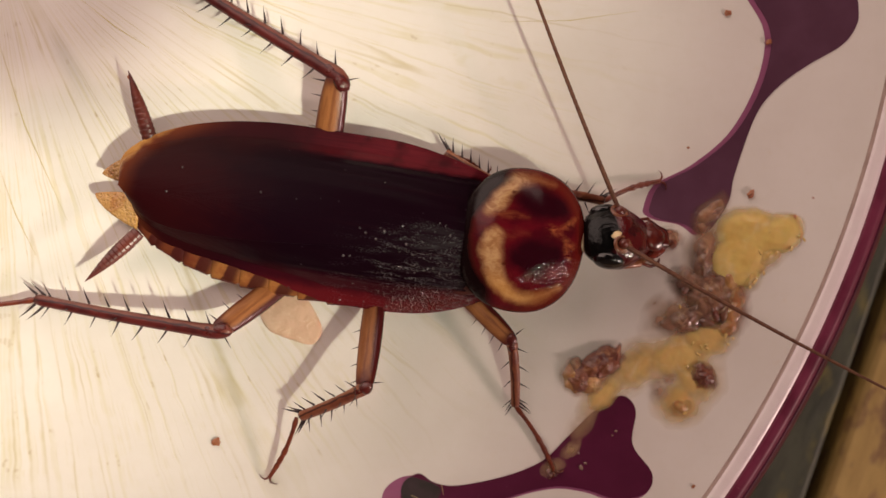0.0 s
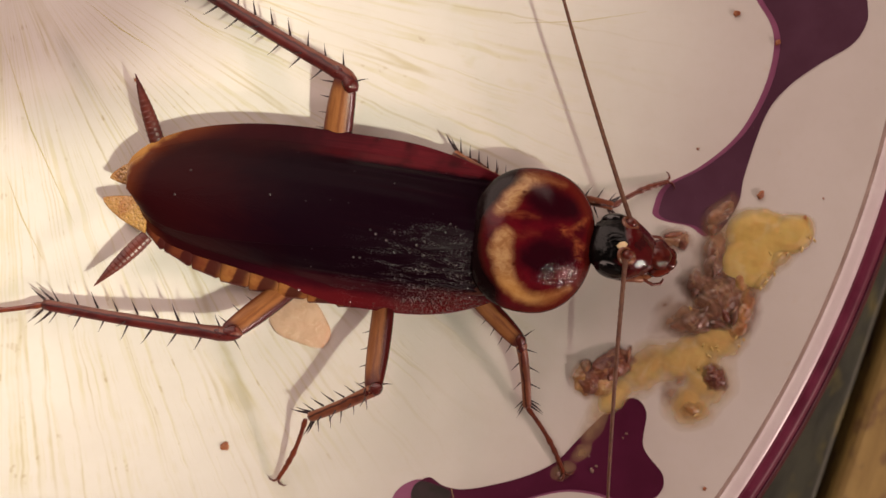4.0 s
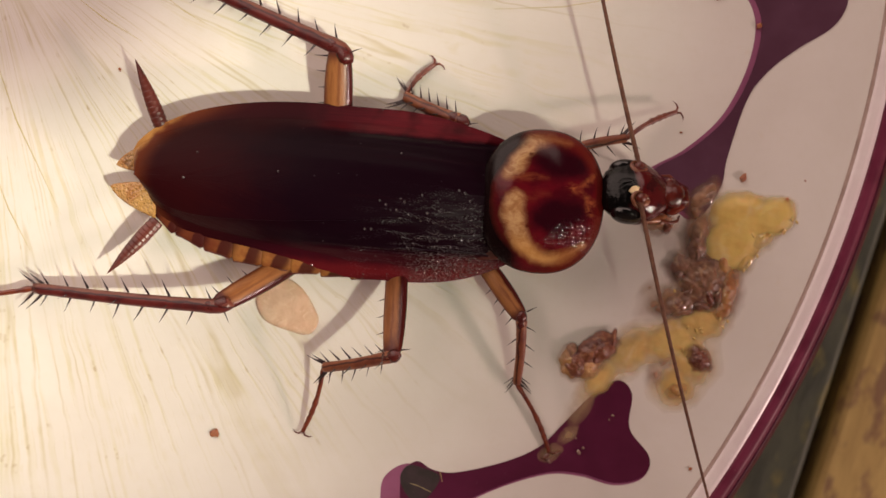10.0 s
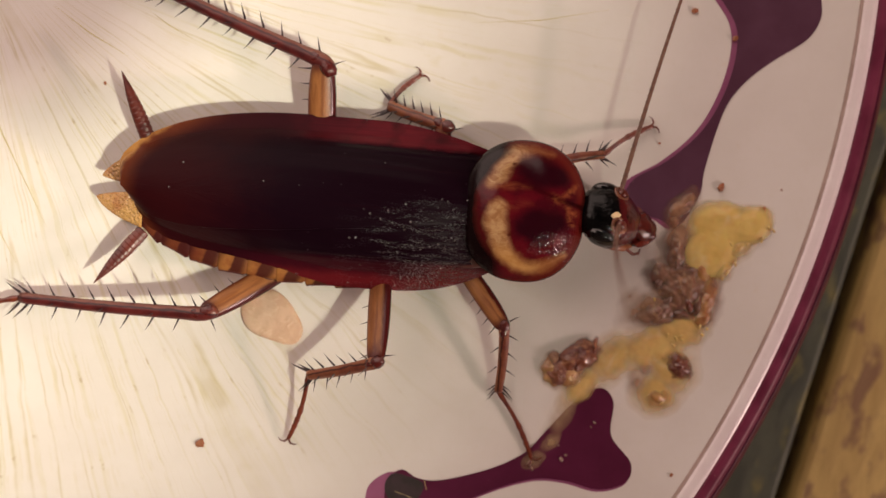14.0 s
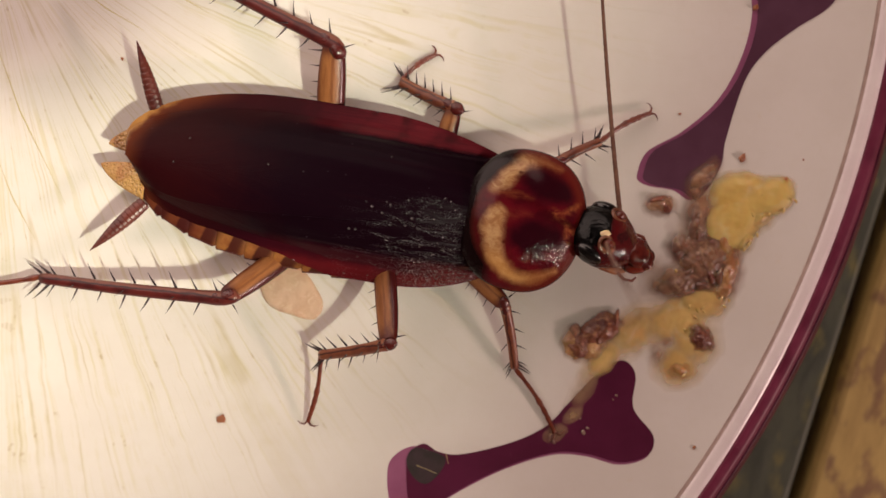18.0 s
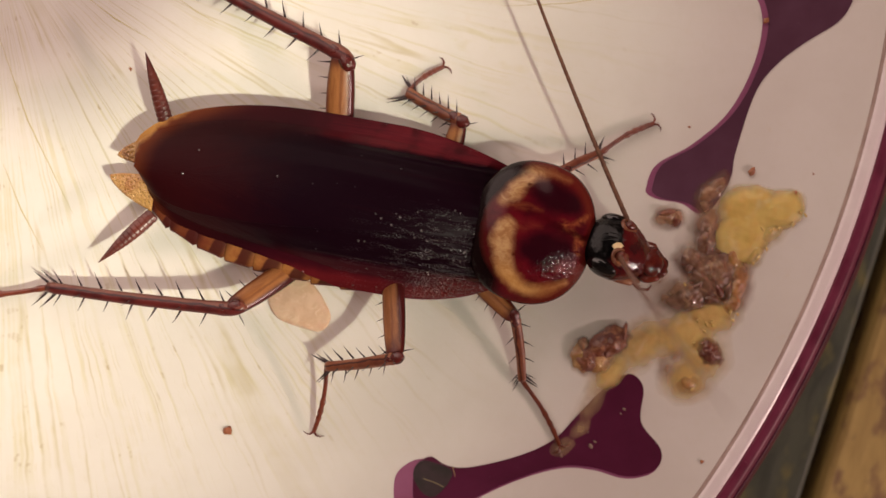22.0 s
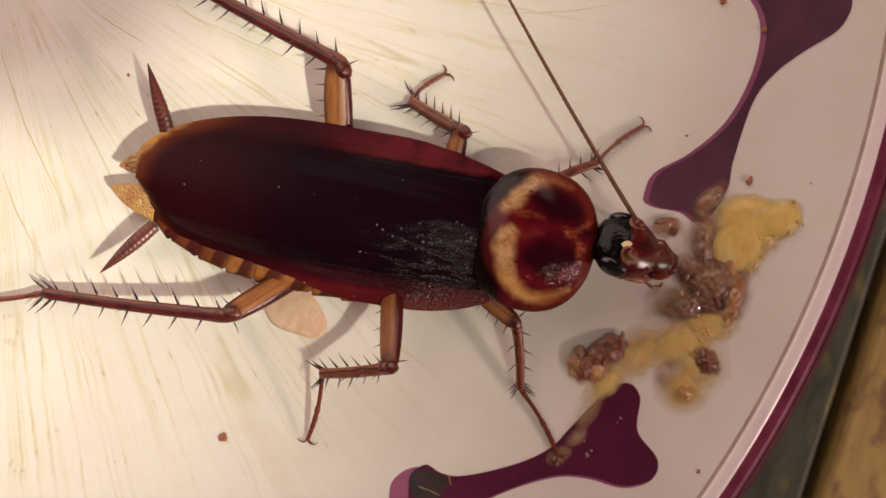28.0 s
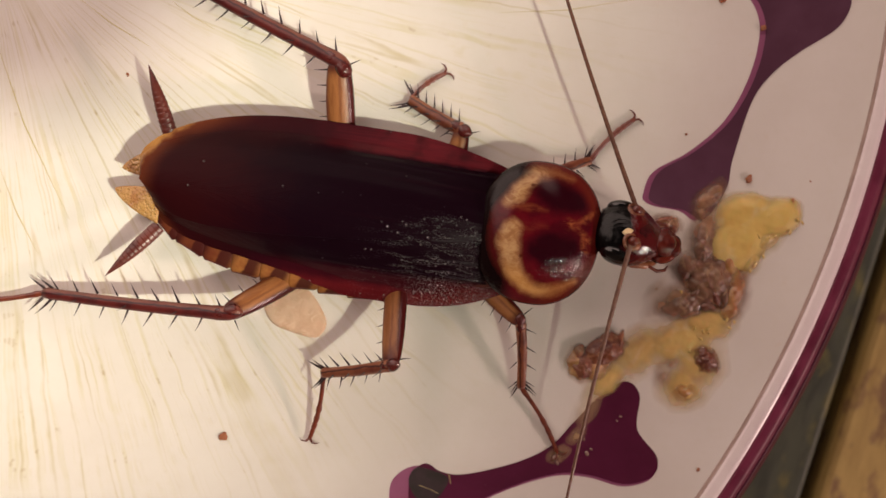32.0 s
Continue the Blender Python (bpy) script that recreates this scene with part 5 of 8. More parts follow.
    mid = ((0.15, 0.9, 5, 60, 0.9, 1, 0.3), (0.1, 0.9, 6, 62, 0.95, -1, 0.2), (0.96, 1.0, 2, 30, 1.3, 1, 0.2), (0.96, 1.0, 2, 34, 1.25, -1, 0.0), (0.1, 0.8, 4, 62, 0.9, 0.5, 1.0))
    fore = ((0.1, 0.9, 4, 58, 0.9, 1, 0.3), (0.3, 0.9, 3, 62, 0.8, -1, 0.2), (0.94, 1.0, 2, 36, 1.1, 1, 0.2), (0.94, 1.0, 2, 40, 1.0, -1, 0.0))
    for key, lengths, fw, tw, aw, sp in (("LH", (6.93, 13.57, 7.60), 1.0, 0.53, 0.22, big), ("RH", (7.64, 13.71, 6.58), 0.86, 0.48, 0.22, big),
                                         ("RM", (8.70, 5.97, 5.35), 0.86, 0.43, 0.18, mid), ("LM", (5.0, 4.5, 3.1), 0.72, 0.48, 0.19, mid),
                                         ("RF", (5.2, 5.1, 5.4), 0.70, 0.38, 0.17, fore), ("LF", (4.0, 3.6, 4.3), 0.62, 0.38, 0.20, fore)):
        legs[key] = build_leg(roach, key, lengths, fw, tw, aw, sp)
    return roach, pron, head, feelers, legs


# ---- unseen slab and stand, added to shade the plate's corner ----
def build_blocker():
    p = thing("blocker_stand", "unseen phone-sized slab on a stand, added to shade the plate's corner", "phone stand", 0, 0, -12)
    px, py, pz = 0.5 * (BLOCKER_CORNER[0] * 2 - 66), 0.5 * (BLOCKER_CORNER[1] * 2 + 138), 104.0
    bm = box(px - 33, py - 69, pz, px + 33, py + 69, pz + 8)
    es = [e for e in bm.edges if abs(e.verts[0].co.z - e.verts[1].co.z) > 1]
    bmesh.ops.bevel(bm, geom=es, offset=11.4, segments=10, affect="EDGES", profile=0.5)
    part("case", bm, M_BLOCKER, p, "black slab that casts the corner shadow", smooth=False)
    part("clamp", box(px - 20, py + 60, pz + 3, px + 20, py + 78, pz + 14, 2), M_METAL, p, "spring clamp", smooth=False)
    part("arm", tube([(px, py + 74, pz + 8), (px - 10, py + 110, pz + 16), (px - 30, 200, pz), (px - 40, 215, 60), (px - 40, 215, 5)], [5] * 5, 12), M_METAL, p, "bent metal arm")
    part("foot", revolve([(0, 0), (45, 0), (45, 5), (38, 8), (0, 8)], 48), M_METAL, p, "round foot", mmpose(px - 40, 215, 0))


build_room()
build_table()
build_plate()
build_food()
build_blocker()
ROACH, PRONOTUM, HEAD, FEELERS, LEGS = build_roach()


# ---- how it moves ----
BODY_ROWS = [
    (0, -7.57, 2.45, 0.80, 0, 0, -8.1), (0.5, -7.42, 2.41, 0.80, 0, 0, -8), (1, -7.63, 2.46, 0.80, 0, 0, -7.8),
    (2, -7.41, 2.44, 0.80, 0, 0, -7.5), (3.5, -7.53, 2.53, 0.80, 0, 0, -7.8), (5.5, -7.51, 2.45, 0.80, 0, 0, -7.7),
    (6, -7.21, 2.46, 0.80, 0, 0, -7.7), (6.5, -6.62, 2.49, 0.80, 0, 0, -7.2), (7, -6.32, 2.59, 0.80, 0, 0, -6.1),
    (7.5, -6.38, 2.72, 0.80, 0, 0, -5.7), (8, -6.29, 2.91, 0.80, 0, 0, -5.8), (8.5, -6.23, 2.87, 0.80, 0, 0, -5.6),
    (9, -6.11, 3.04, 0.80, 0, 0, -5.7), (9.5, -6.24, 3.29, 0.80, 0, 0, -5.1), (10, -6, 3.45, 0.80, 0, 0, -5),
    (10.5, -5.57, 3.61, 0.80, 0, 0, -4.6), (11, -5.87, 3.68, 0.80, 0, 0, -4.5), (11.5, -5.91, 3.68, 0.80, 0, 0, -4.7),
    (12, -5.90, 3.65, 0.80, 0, 0, -4.8), (12.5, -5.58, 3.61, 0.80, 0, 0, -5.1), (13, -5.54, 3.58, 0.80, 0, 0, -5.1),
    (13.5, -5.59, 3.57, 0.80, 0, 0, -5.1), (14, -5.95, 3.57, 0.80, 0, 0, -5.1), (14.5, -6.32, 3.28, 0.80, 0, 0, -7.9),
    (15, -6.92, 2.89, 0.80, 0, 0, -10.8), (15.5, -6.85, 2.52, 0.80, 0, 0, -11.9), (17.5, -7.11, 2.58, 0.80, 0, 0, -11),
    (18, -7.07, 2.56, 0.80, 0, 0, -10.8), (19, -7.02, 2.64, 0.80, 0, 0, -10.9), (19.5, -7.19, 2.66, 0.80, 0, 0, -10.3),
    (21, -7.22, 2.70, 0.80, 0, 0, -10.2), (21.5, -7.01, 2.61, 0.80, 0, 0, -10.4), (22, -7, 2.57, 0.80, 0, 0, -10.5),
    (22.5, -6.92, 2.55, 0.80, 0, 0, -10.3), (23.5, -6.97, 2.58, 0.80, 0, 0, -9.5), (24.5, -6.96, 2.60, 0.80, 0, 0, -9.6),
    (25, -7.05, 2.56, 0.80, 0, 0, -9.7), (25.5, -6.89, 2.59, 0.80, 0, 0, -10), (27.5, -6.80, 2.36, 0.80, 0, 0, -9.8),
    (28, -6.67, 2.28, 0.80, 0, 0, -10.3), (28.5, -6.34, 2.06, 0.80, 0, 0, -10.5), (29.5, -6.73, 2.36, 0.80, 0, 0, -9.3),
    (30.5, -6.78, 2.40, 0.80, 0, 0, -9.1), (31, -6.77, 2.42, 0.80, 0, 0, -9.1), (31.5, -6.50, 2.39, 0.80, 0, 0, -9.5),
    (32, -6.35, 2.39, 0.80, 0, 0, -9.2),
]
PRONOTUM_ROWS = [
    (0, 13.56, 0.54, 0, 0, 0, -0.7), (0.5, 13.36, 0.54, 0, 0, 0, -1.1), (1, 13.48, 0.56, 0, 0, 0, -0.8),
    (1.5, 13.44, 0.56, 0, 0, 0, -1.3), (2, 13.56, 0.51, 0, 0, 0, -1.2), (6, 13.50, 0.53, 0, 0, 0, -1.5),
    (7, 13.70, 0.57, 0, 0, 0, 0.1), (7.5, 13.66, 0.58, 0, 0, 0, 0.3), (8, 13.71, 0.58, 0, 0, 0, 0.4),
    (8.5, 13.61, 0.58, 0, 0, 0, -0.2), (9, 13.74, 0.55, 0, 0, 0, -0.2), (9.5, 13.69, 0.55, 0, 0, 0, 0.3),
    (11, 13.63, 0.56, 0, 0, 0, -0.3), (11.5, 13.64, 0.53, 0, 0, 0, -1.4), (12.5, 13.72, 0.50, 0, 0, 0, -0.6),
    (13.5, 13.64, 0.49, 0, 0, 0, -1.5), (14, 13.68, 0.49, 0, 0, 0, -1.1), (15, 13.57, 0.30, 0, 0, 0, -6.8),
    (15.5, 13.49, 0.28, 0, 0, 0, -7.3), (18, 13.45, 0.25, 0, 0, 0, -5.5), (19, 13.51, 0.26, 0, 0, 0, -6.1),
    (20, 13.38, 0.29, 0, 0, 0, -4.3), (20.5, 13.36, 0.28, 0, 0, 0, -5.1), (21.5, 13.47, 0.28, 0, 0, 0, -4.2),
    (22.5, 13.39, 0.22, 0, 0, 0, -4.8), (24, 13.41, 0.22, 0, 0, 0, -4.2), (24.5, 13.40, 0.23, 0, 0, 0, -4.8),
    (25, 13.41, 0.23, 0, 0, 0, -3.9), (25.5, 13.41, 0.24, 0, 0, 0, -4.5), (28, 13.40, 0.53, 0, 0, 0, -3.9),
    (28.5, 13.45, 0.53, 0, 0, 0, -4.5), (29, 13.39, 0.54, 0, 0, 0, -3.2), (29.5, 13.35, 0.53, 0, 0, 0, -3.8),
    (30.5, 13.28, 0.51, 0, 0, 0, -3.3), (31.5, 13.35, 0.52, 0, 0, 0, -3.4), (32, 13.36, 0.54, 0, 0, 0, -2.5),
]
HEAD_ROWS = [
    (0, 17.83, 1.48, 2.40, -20, 9.5, 6.3), (1, 17.56, 1.68, 2.40, -20, 12.4, -6.2), (2, 17.90, 1.38, 2.40, -20, 4, -3.2),
    (3, 17.63, 1.05, 2.40, -20, 4.7, -8.8), (6, 17.66, 1.40, 2.40, -20, 4, 3.1), (7, 17.96, 2.18, 2.40, -20, 4.3, 0.8),
    (8, 17.94, 2.09, 2.40, -20, 7.2, -7.4), (9, 17.99, 2.02, 2.40, -20, 7.4, 0.3), (10, 17.84, 1.66, 2.40, -20, 4, 0.5),
    (11, 17.88, 1.75, 2.40, -20, 18.7, -15.3), (12, 17.91, 1.33, 2.40, -20, 6.5, -14.1),
    (13, 17.86, 2.14, 2.40, -20, 14.6, -16.6), (14, 17.82, 1.05, 2.40, -20, 19.7, -13.8),
    (15, 17.22, -0.14, 2.40, -20, 20, -25.6), (18, 17.26, 0.77, 2.40, -20, 4, -19.1), (19, 17.44, 0.42, 2.40, -20, 4, -16.4),
    (20, 17.04, 0.86, 2.40, -20, 18.6, -33.7), (21, 17.24, 0.60, 2.40, -20, 14.2, -28.6), (22, 17.35, 0.61, 2.40, -20, 5, -13.7),
    (23, 17.52, 1.40, 2.40, -20, 5.7, -11.1), (24, 17.39, 0.83, 2.40, -20, 6.8, -12.5),
    (25, 17.61, 0.74, 2.40, -20, 11.1, -17.1), (28, 17.67, 1.47, 2.40, -20, 4, -10.8), (29, 17.40, 1.76, 2.40, -20, 9.2, -7.6),
    (30, 17.58, 0.72, 2.40, -20, 11.3, -12.6), (31, 17.43, 0.67, 2.40, -20, 10.2, -9.1), (32, 17.37, 1.55, 2.40, -20, 4, -6),
]
ANTENNA_LEFT_ROWS = [
    (0, 2.30, 1.75, 0.70, -17.6, -16.6, 117.4), (0.5, 2.30, 1.75, 0.70, -19.4, -15, 120.1),
    (1, 2.30, 1.75, 0.70, -20.6, -14.5, 119.4), (1.5, 2.30, 1.75, 0.70, -16.8, -16.6, 119.2),
    (2, 2.30, 1.75, 0.70, -15.7, -16.1, 129.5), (2.5, 2.30, 1.75, 0.70, -14.8, -17.2, 124.4),
    (3, 2.30, 1.75, 0.70, -15.1, -17.1, 124.4), (3.5, 2.30, 1.75, 0.70, -15, -17.1, 124.6),
    (5.5, 2.30, 1.75, 0.70, -15, -17, 125.9), (6, 2.30, 1.75, 0.70, -14.7, -17.2, 125.3),
    (6.5, 2.30, 1.75, 0.70, -16.4, -15.4, 131.8), (7, 2.30, 1.75, 0.70, -11.9, -19.7, 113.8),
    (7.5, 2.30, 1.75, 0.70, -13, -19.3, 112.9), (8, 2.30, 1.75, 0.70, -14.7, -18.4, 114.3),
    (8.5, 2.30, 1.75, 0.70, -11.7, -20.8, 103.3), (9, 2.30, 1.75, 0.70, -4.4, -23.7, 81.2),
    (9.5, 2.30, 1.75, 0.70, -5.1, -23, 88.3), (10, 2.30, 1.75, 0.70, -10.6, -20.4, 110.3),
    (10.5, 2.30, 1.75, 0.70, -18.4, -16.9, 113.9), (11, 2.30, 1.75, 0.70, -25.3, -13.3, 114.8),
    (11.5, 2.30, 1.75, 0.70, -19.8, -16.1, 114.6), (12, 2.30, 1.75, 0.70, -16.3, -16.4, 123),
    (12.5, 2.30, 1.75, 0.70, -20.9, -11.7, 130), (13, 2.30, 1.75, 0.70, -23.4, -10.9, 125.2),
    (13.5, 2.30, 1.75, 0.70, -24.2, -13.3, 116.4), (14, 2.30, 1.75, 0.70, -21.1, -21.6, 94.1),
    (14.5, 2.30, 1.75, 0.70, -26.9, -10.9, 118.7), (15, 2.30, 1.75, 0.70, -27.7, -7.6, 125),
    (15.5, 2.30, 1.75, 0.70, -25.7, -9, 125.7), (17.5, 2.30, 1.75, 0.70, -19.3, -11.7, 137.9),
    (18, 2.30, 1.75, 0.70, -15.4, -16.6, 127.9), (18.5, 2.30, 1.75, 0.70, -11.4, -19.9, 113),
    (19, 2.30, 1.75, 0.70, -18.1, -12.6, 141.3), (19.5, 2.30, 1.75, 0.70, -21.7, -10.7, 131.3),
    (20, 2.30, 1.75, 0.70, -26.7, -7.9, 126.1), (20.5, 2.30, 1.75, 0.70, -24.5, -11.2, 122.2),
    (21, 2.30, 1.75, 0.70, -24, -7.6, 133.5), (21.5, 2.30, 1.75, 0.70, -21.1, -10, 136.1),
    (22, 2.30, 1.75, 0.70, -18.5, -12.3, 139.8), (22.5, 2.30, 1.75, 0.70, -19.6, -9.7, 146.5),
    (23, 2.30, 1.75, 0.70, -18.1, -13.4, 134.7), (23.5, 2.30, 1.75, 0.70, -18.1, -13.7, 132.7),
    (24, 2.30, 1.75, 0.70, -18.4, -13.5, 131.9), (24.5, 2.30, 1.75, 0.70, -20, -12, 132),
    (25, 2.30, 1.75, 0.70, -21.8, -9.8, 133.7), (25.5, 2.30, 1.75, 0.70, -21.4, -9.4, 137.2),
    (27.5, 2.30, 1.75, 0.70, -17.6, -14, 134.2), (28, 2.30, 1.75, 0.70, -18.6, -11.5, 144.8),
    (28.5, 2.30, 1.75, 0.70, -20.7, -7.2, 150.5), (29, 2.30, 1.75, 0.70, -21.5, -7.6, 143.5),
    (29.5, 2.30, 1.75, 0.70, -19.3, -14.6, 122.4), (30, 2.30, 1.75, 0.70, -21.6, -11, 130.4),
    (30.5, 2.30, 1.75, 0.70, -19, -15.5, 118.7), (31, 2.30, 1.75, 0.70, -18.3, -16.1, 117.7),
    (31.5, 2.30, 1.75, 0.70, -17.9, -14.6, 127.9), (32, 2.30, 1.75, 0.70, -15.3, -16.7, 127.4),
]
ANTENNA_RIGHT_ROWS = [
    (0, 2.10, -1, 1.50, 22.1, 4.5, -28.1), (0.5, 2.10, -1, 1.50, 19.3, 15.8, -60.5), (1, 2.10, -1, 1.50, 20.9, 14.5, -59.1),
    (1.5, 2.10, -1, 1.50, 7, 23.9, -93.6), (1.75, 2.10, -1, 1.50, 6.7, -20.7, -100.7), (2, 2.10, -1, 1.50, 18, -64.7, -116.1),
    (2.25, 2.10, -1, 1.50, 4.5, -21.1, -98.1), (2.5, 2.10, -1, 1.50, 4.3, 23.5, -90.2), (3, 2.10, -1, 1.50, 14, 18.7, -59.8),
    (3.5, 2.10, -1, 1.50, 5.6, 23.2, -86.9), (5.5, 2.10, -1, 1.50, 16.7, 15.5, -46.4), (6, 2.10, -1, 1.50, 10.9, 20.8, -68.7),
    (6.5, 2.10, -1, 1.50, 7.5, 22.5, -80), (6.75, 2.10, -1, 1.50, 7.4, -21.5, -92.5), (7, 2.10, -1, 1.50, 26.8, -63.4, -119.2),
    (7.25, 2.10, -1, 1.50, 6.6, -25.9, -70.7), (7.5, 2.10, -1, 1.50, 19.2, 11.9, -39), (8, 2.10, -1, 1.50, 11.1, 21.7, -78.3),
    (8.5, 2.10, -1, 1.50, 9.5, 22.6, -83.6), (8.75, 2.10, -1, 1.50, 9.2, -20.2, -97.4), (9, 2.10, -1, 1.50, 28.1, -60.9, -124.3),
    (9.25, 2.10, -1, 1.50, 7.5, -23.1, -80.9), (9.5, 2.10, -1, 1.50, 16.6, 16.3, -52.8), (10, 2.10, -1, 1.50, 9.7, 21.5, -72.7),
    (10.5, 2.10, -1, 1.50, 19, 16.7, -63.8), (11, 2.10, -1, 1.50, 26, 12.1, -61.2), (11.5, 2.10, -1, 1.50, 21.4, 13.7, -57.2),
    (12, 2.10, -1, 1.50, 18, 14.7, -49.3), (12.5, 2.10, -1, 1.50, 20.7, 12.9, -51.6), (13, 2.10, -1, 1.50, 21.4, 16.1, -66.1),
    (13.5, 2.10, -1, 1.50, 23.1, 16.3, -69.1), (13.75, 2.10, -1, 1.50, 23.7, -18.8, -95.1),
    (14, 2.10, -1, 1.50, 46.9, -48.4, -134.6), (14.25, 2.10, -1, 1.50, 23.9, -11, -116.2),
    (14.5, 2.10, -1, 1.50, 11.2, 29.2, -112.1), (15, 2.10, -1, 1.50, 18.6, 25, -94.2), (15.5, 2.10, -1, 1.50, 26.2, 6.2, -47.2),
    (17.5, 2.10, -1, 1.50, 8, 23, -86.1), (17.75, 2.10, -1, 1.50, 7.7, -19.2, -94.2), (18, 2.10, -1, 1.50, 18.2, -60.8, -109.4),
    (18.25, 2.10, -1, 1.50, 5.9, -20.5, -83.6), (18.5, 2.10, -1, 1.50, 11.6, 20.4, -66.3),
    (19, 2.10, -1, 1.50, 4.3, 23.4, -89.3), (19.5, 2.10, -1, 1.50, 17.5, 18.6, -69.7), (20, 2.10, -1, 1.50, 26.8, 7.8, -52.3),
    (20.25, 2.10, -1, 1.50, 31.5, -27, -78.6), (20.5, 2.10, -1, 1.50, 63.2, -53, -125.2),
    (20.75, 2.10, -1, 1.50, 29.8, -18.6, -94.2), (21, 2.10, -1, 1.50, 16, 22.2, -84.5), (21.5, 2.10, -1, 1.50, 9.6, 23.5, -90.2),
    (21.75, 2.10, -1, 1.50, 9.3, -18.4, -95.3), (22, 2.10, -1, 1.50, 15.7, -60.1, -104.6),
    (22.5, 2.10, -1, 1.50, 25.6, -60.7, -116), (23, 2.10, -1, 1.50, 25.2, -58.1, -115.5),
    (23.25, 2.10, -1, 1.50, 6.6, -27.3, -57.9), (23.5, 2.10, -1, 1.50, 21, 3.2, -16.5),
    (23.75, 2.10, -1, 1.50, 16.8, 16.6, -55.3), (24, 2.10, -1, 1.50, 4.2, 24.1, -97.7),
    (24.5, 2.10, -1, 1.50, 18.9, 14.9, -54.6), (25, 2.10, -1, 1.50, 22.8, 4.6, -31.8), (25.5, 2.10, -1, 1.50, 9.9, 23.5, -90.3),
    (26.5, 2.10, -1, 1.50, 21, 11.7, -40.2), (27.5, 2.10, -1, 1.50, 19.2, -4.2, 6.3), (27.75, 2.10, -1, 1.50, 32, -47.4, -20.5),
    (28, 2.10, -1, 1.50, 111.7, -63.2, -110.8), (28.25, 2.10, -1, 1.50, 34.2, -46, -25.6), (28.5, 2.10, -1, 1.50, 20, -3, -1),
    (28.75, 2.10, -1, 1.50, 33.2, -42, -32.7), (29, 2.10, -1, 1.50, 94.2, -57.1, -107.7),
    (29.25, 2.10, -1, 1.50, 38.2, -37.2, -46.1), (29.5, 2.10, -1, 1.50, 22.3, 1.5, -22.4),
    (30, 2.10, -1, 1.50, 22.4, 8.5, -41.8), (30.5, 2.10, -1, 1.50, 17.7, 18, -67.1), (31, 2.10, -1, 1.50, 22.3, 6.5, -34.6),
    (31.5, 2.10, -1, 1.50, 14.7, 19, -65.4), (32, 2.10, -1, 1.50, 3.9, 23.5, -90.4),
]
LEG_ROWS = {}
LEG_ROWS['LH', 'femur'] = [
    (0, -0.61, 3.21, 0, 0, -20.25, 88.56), (1, -0.61, 3.17, 0, 0, -20.26, 88.14), (2, -0.61, 3.28, 0, 0, -20.24, 89.47),
    (3.5, -0.61, 3.21, 0, 0, -20.26, 88.5), (5.5, -0.61, 3.31, 0, 0, -20.26, 90.02), (7, -0.63, 3.44, 0, 0, -20.25, 95.33),
    (8, -0.62, 3.27, 0, 0, -20.27, 93.56), (9, -0.63, 3.41, 0, 0, -20.25, 94.73), (9.5, -0.61, 3.23, 0, 0, -20.28, 91.56),
    (10, -0.61, 3.26, 0, 0, -20.28, 92.11), (10.5, -0.61, 3.15, 0, 0, -20.3, 93.87), (11, -0.61, 3.14, 0, 0, -20.32, 91.87),
    (12, -0.61, 3.2, 0, 0, -20.31, 92.11), (12.5, -0.61, 3.22, 0, 0, -20.29, 95.65), (13.5, -0.61, 3.21, 0, 0, -20.31, 96),
    (14, -0.61, 3.17, 0, 0, -20.3, 92.64), (14.5, -0.63, 3.39, 0, 0, -20.27, 95.1), (15, -0.65, 3.6, 0, 0, -20.2, 95.55),
    (15.5, -0.69, 3.69, 0, 0, -20.2, 98.44), (20, -0.63, 3.4, 0, 0, -20.26, 94.08), (21, -0.63, 3.42, 0, 0, -20.26, 94.16),
    (22.5, -0.65, 3.54, 0, 0, -20.21, 97.07), (24.5, -0.63, 3.37, 0, 0, -20.27, 95.68),
    (27.5, -0.67, 3.63, 0, 0, -20.22, 97.87), (28.5, -0.78, 3.96, 0, 0, -20.19, 102.3),
    (29.5, -0.68, 3.67, 0, 0, -20.22, 97.61), (30.5, -0.66, 3.59, 0, 0, -20.23, 96.83),
    (32, -0.69, 3.64, 0, 0, -20.24, 100.13),
]
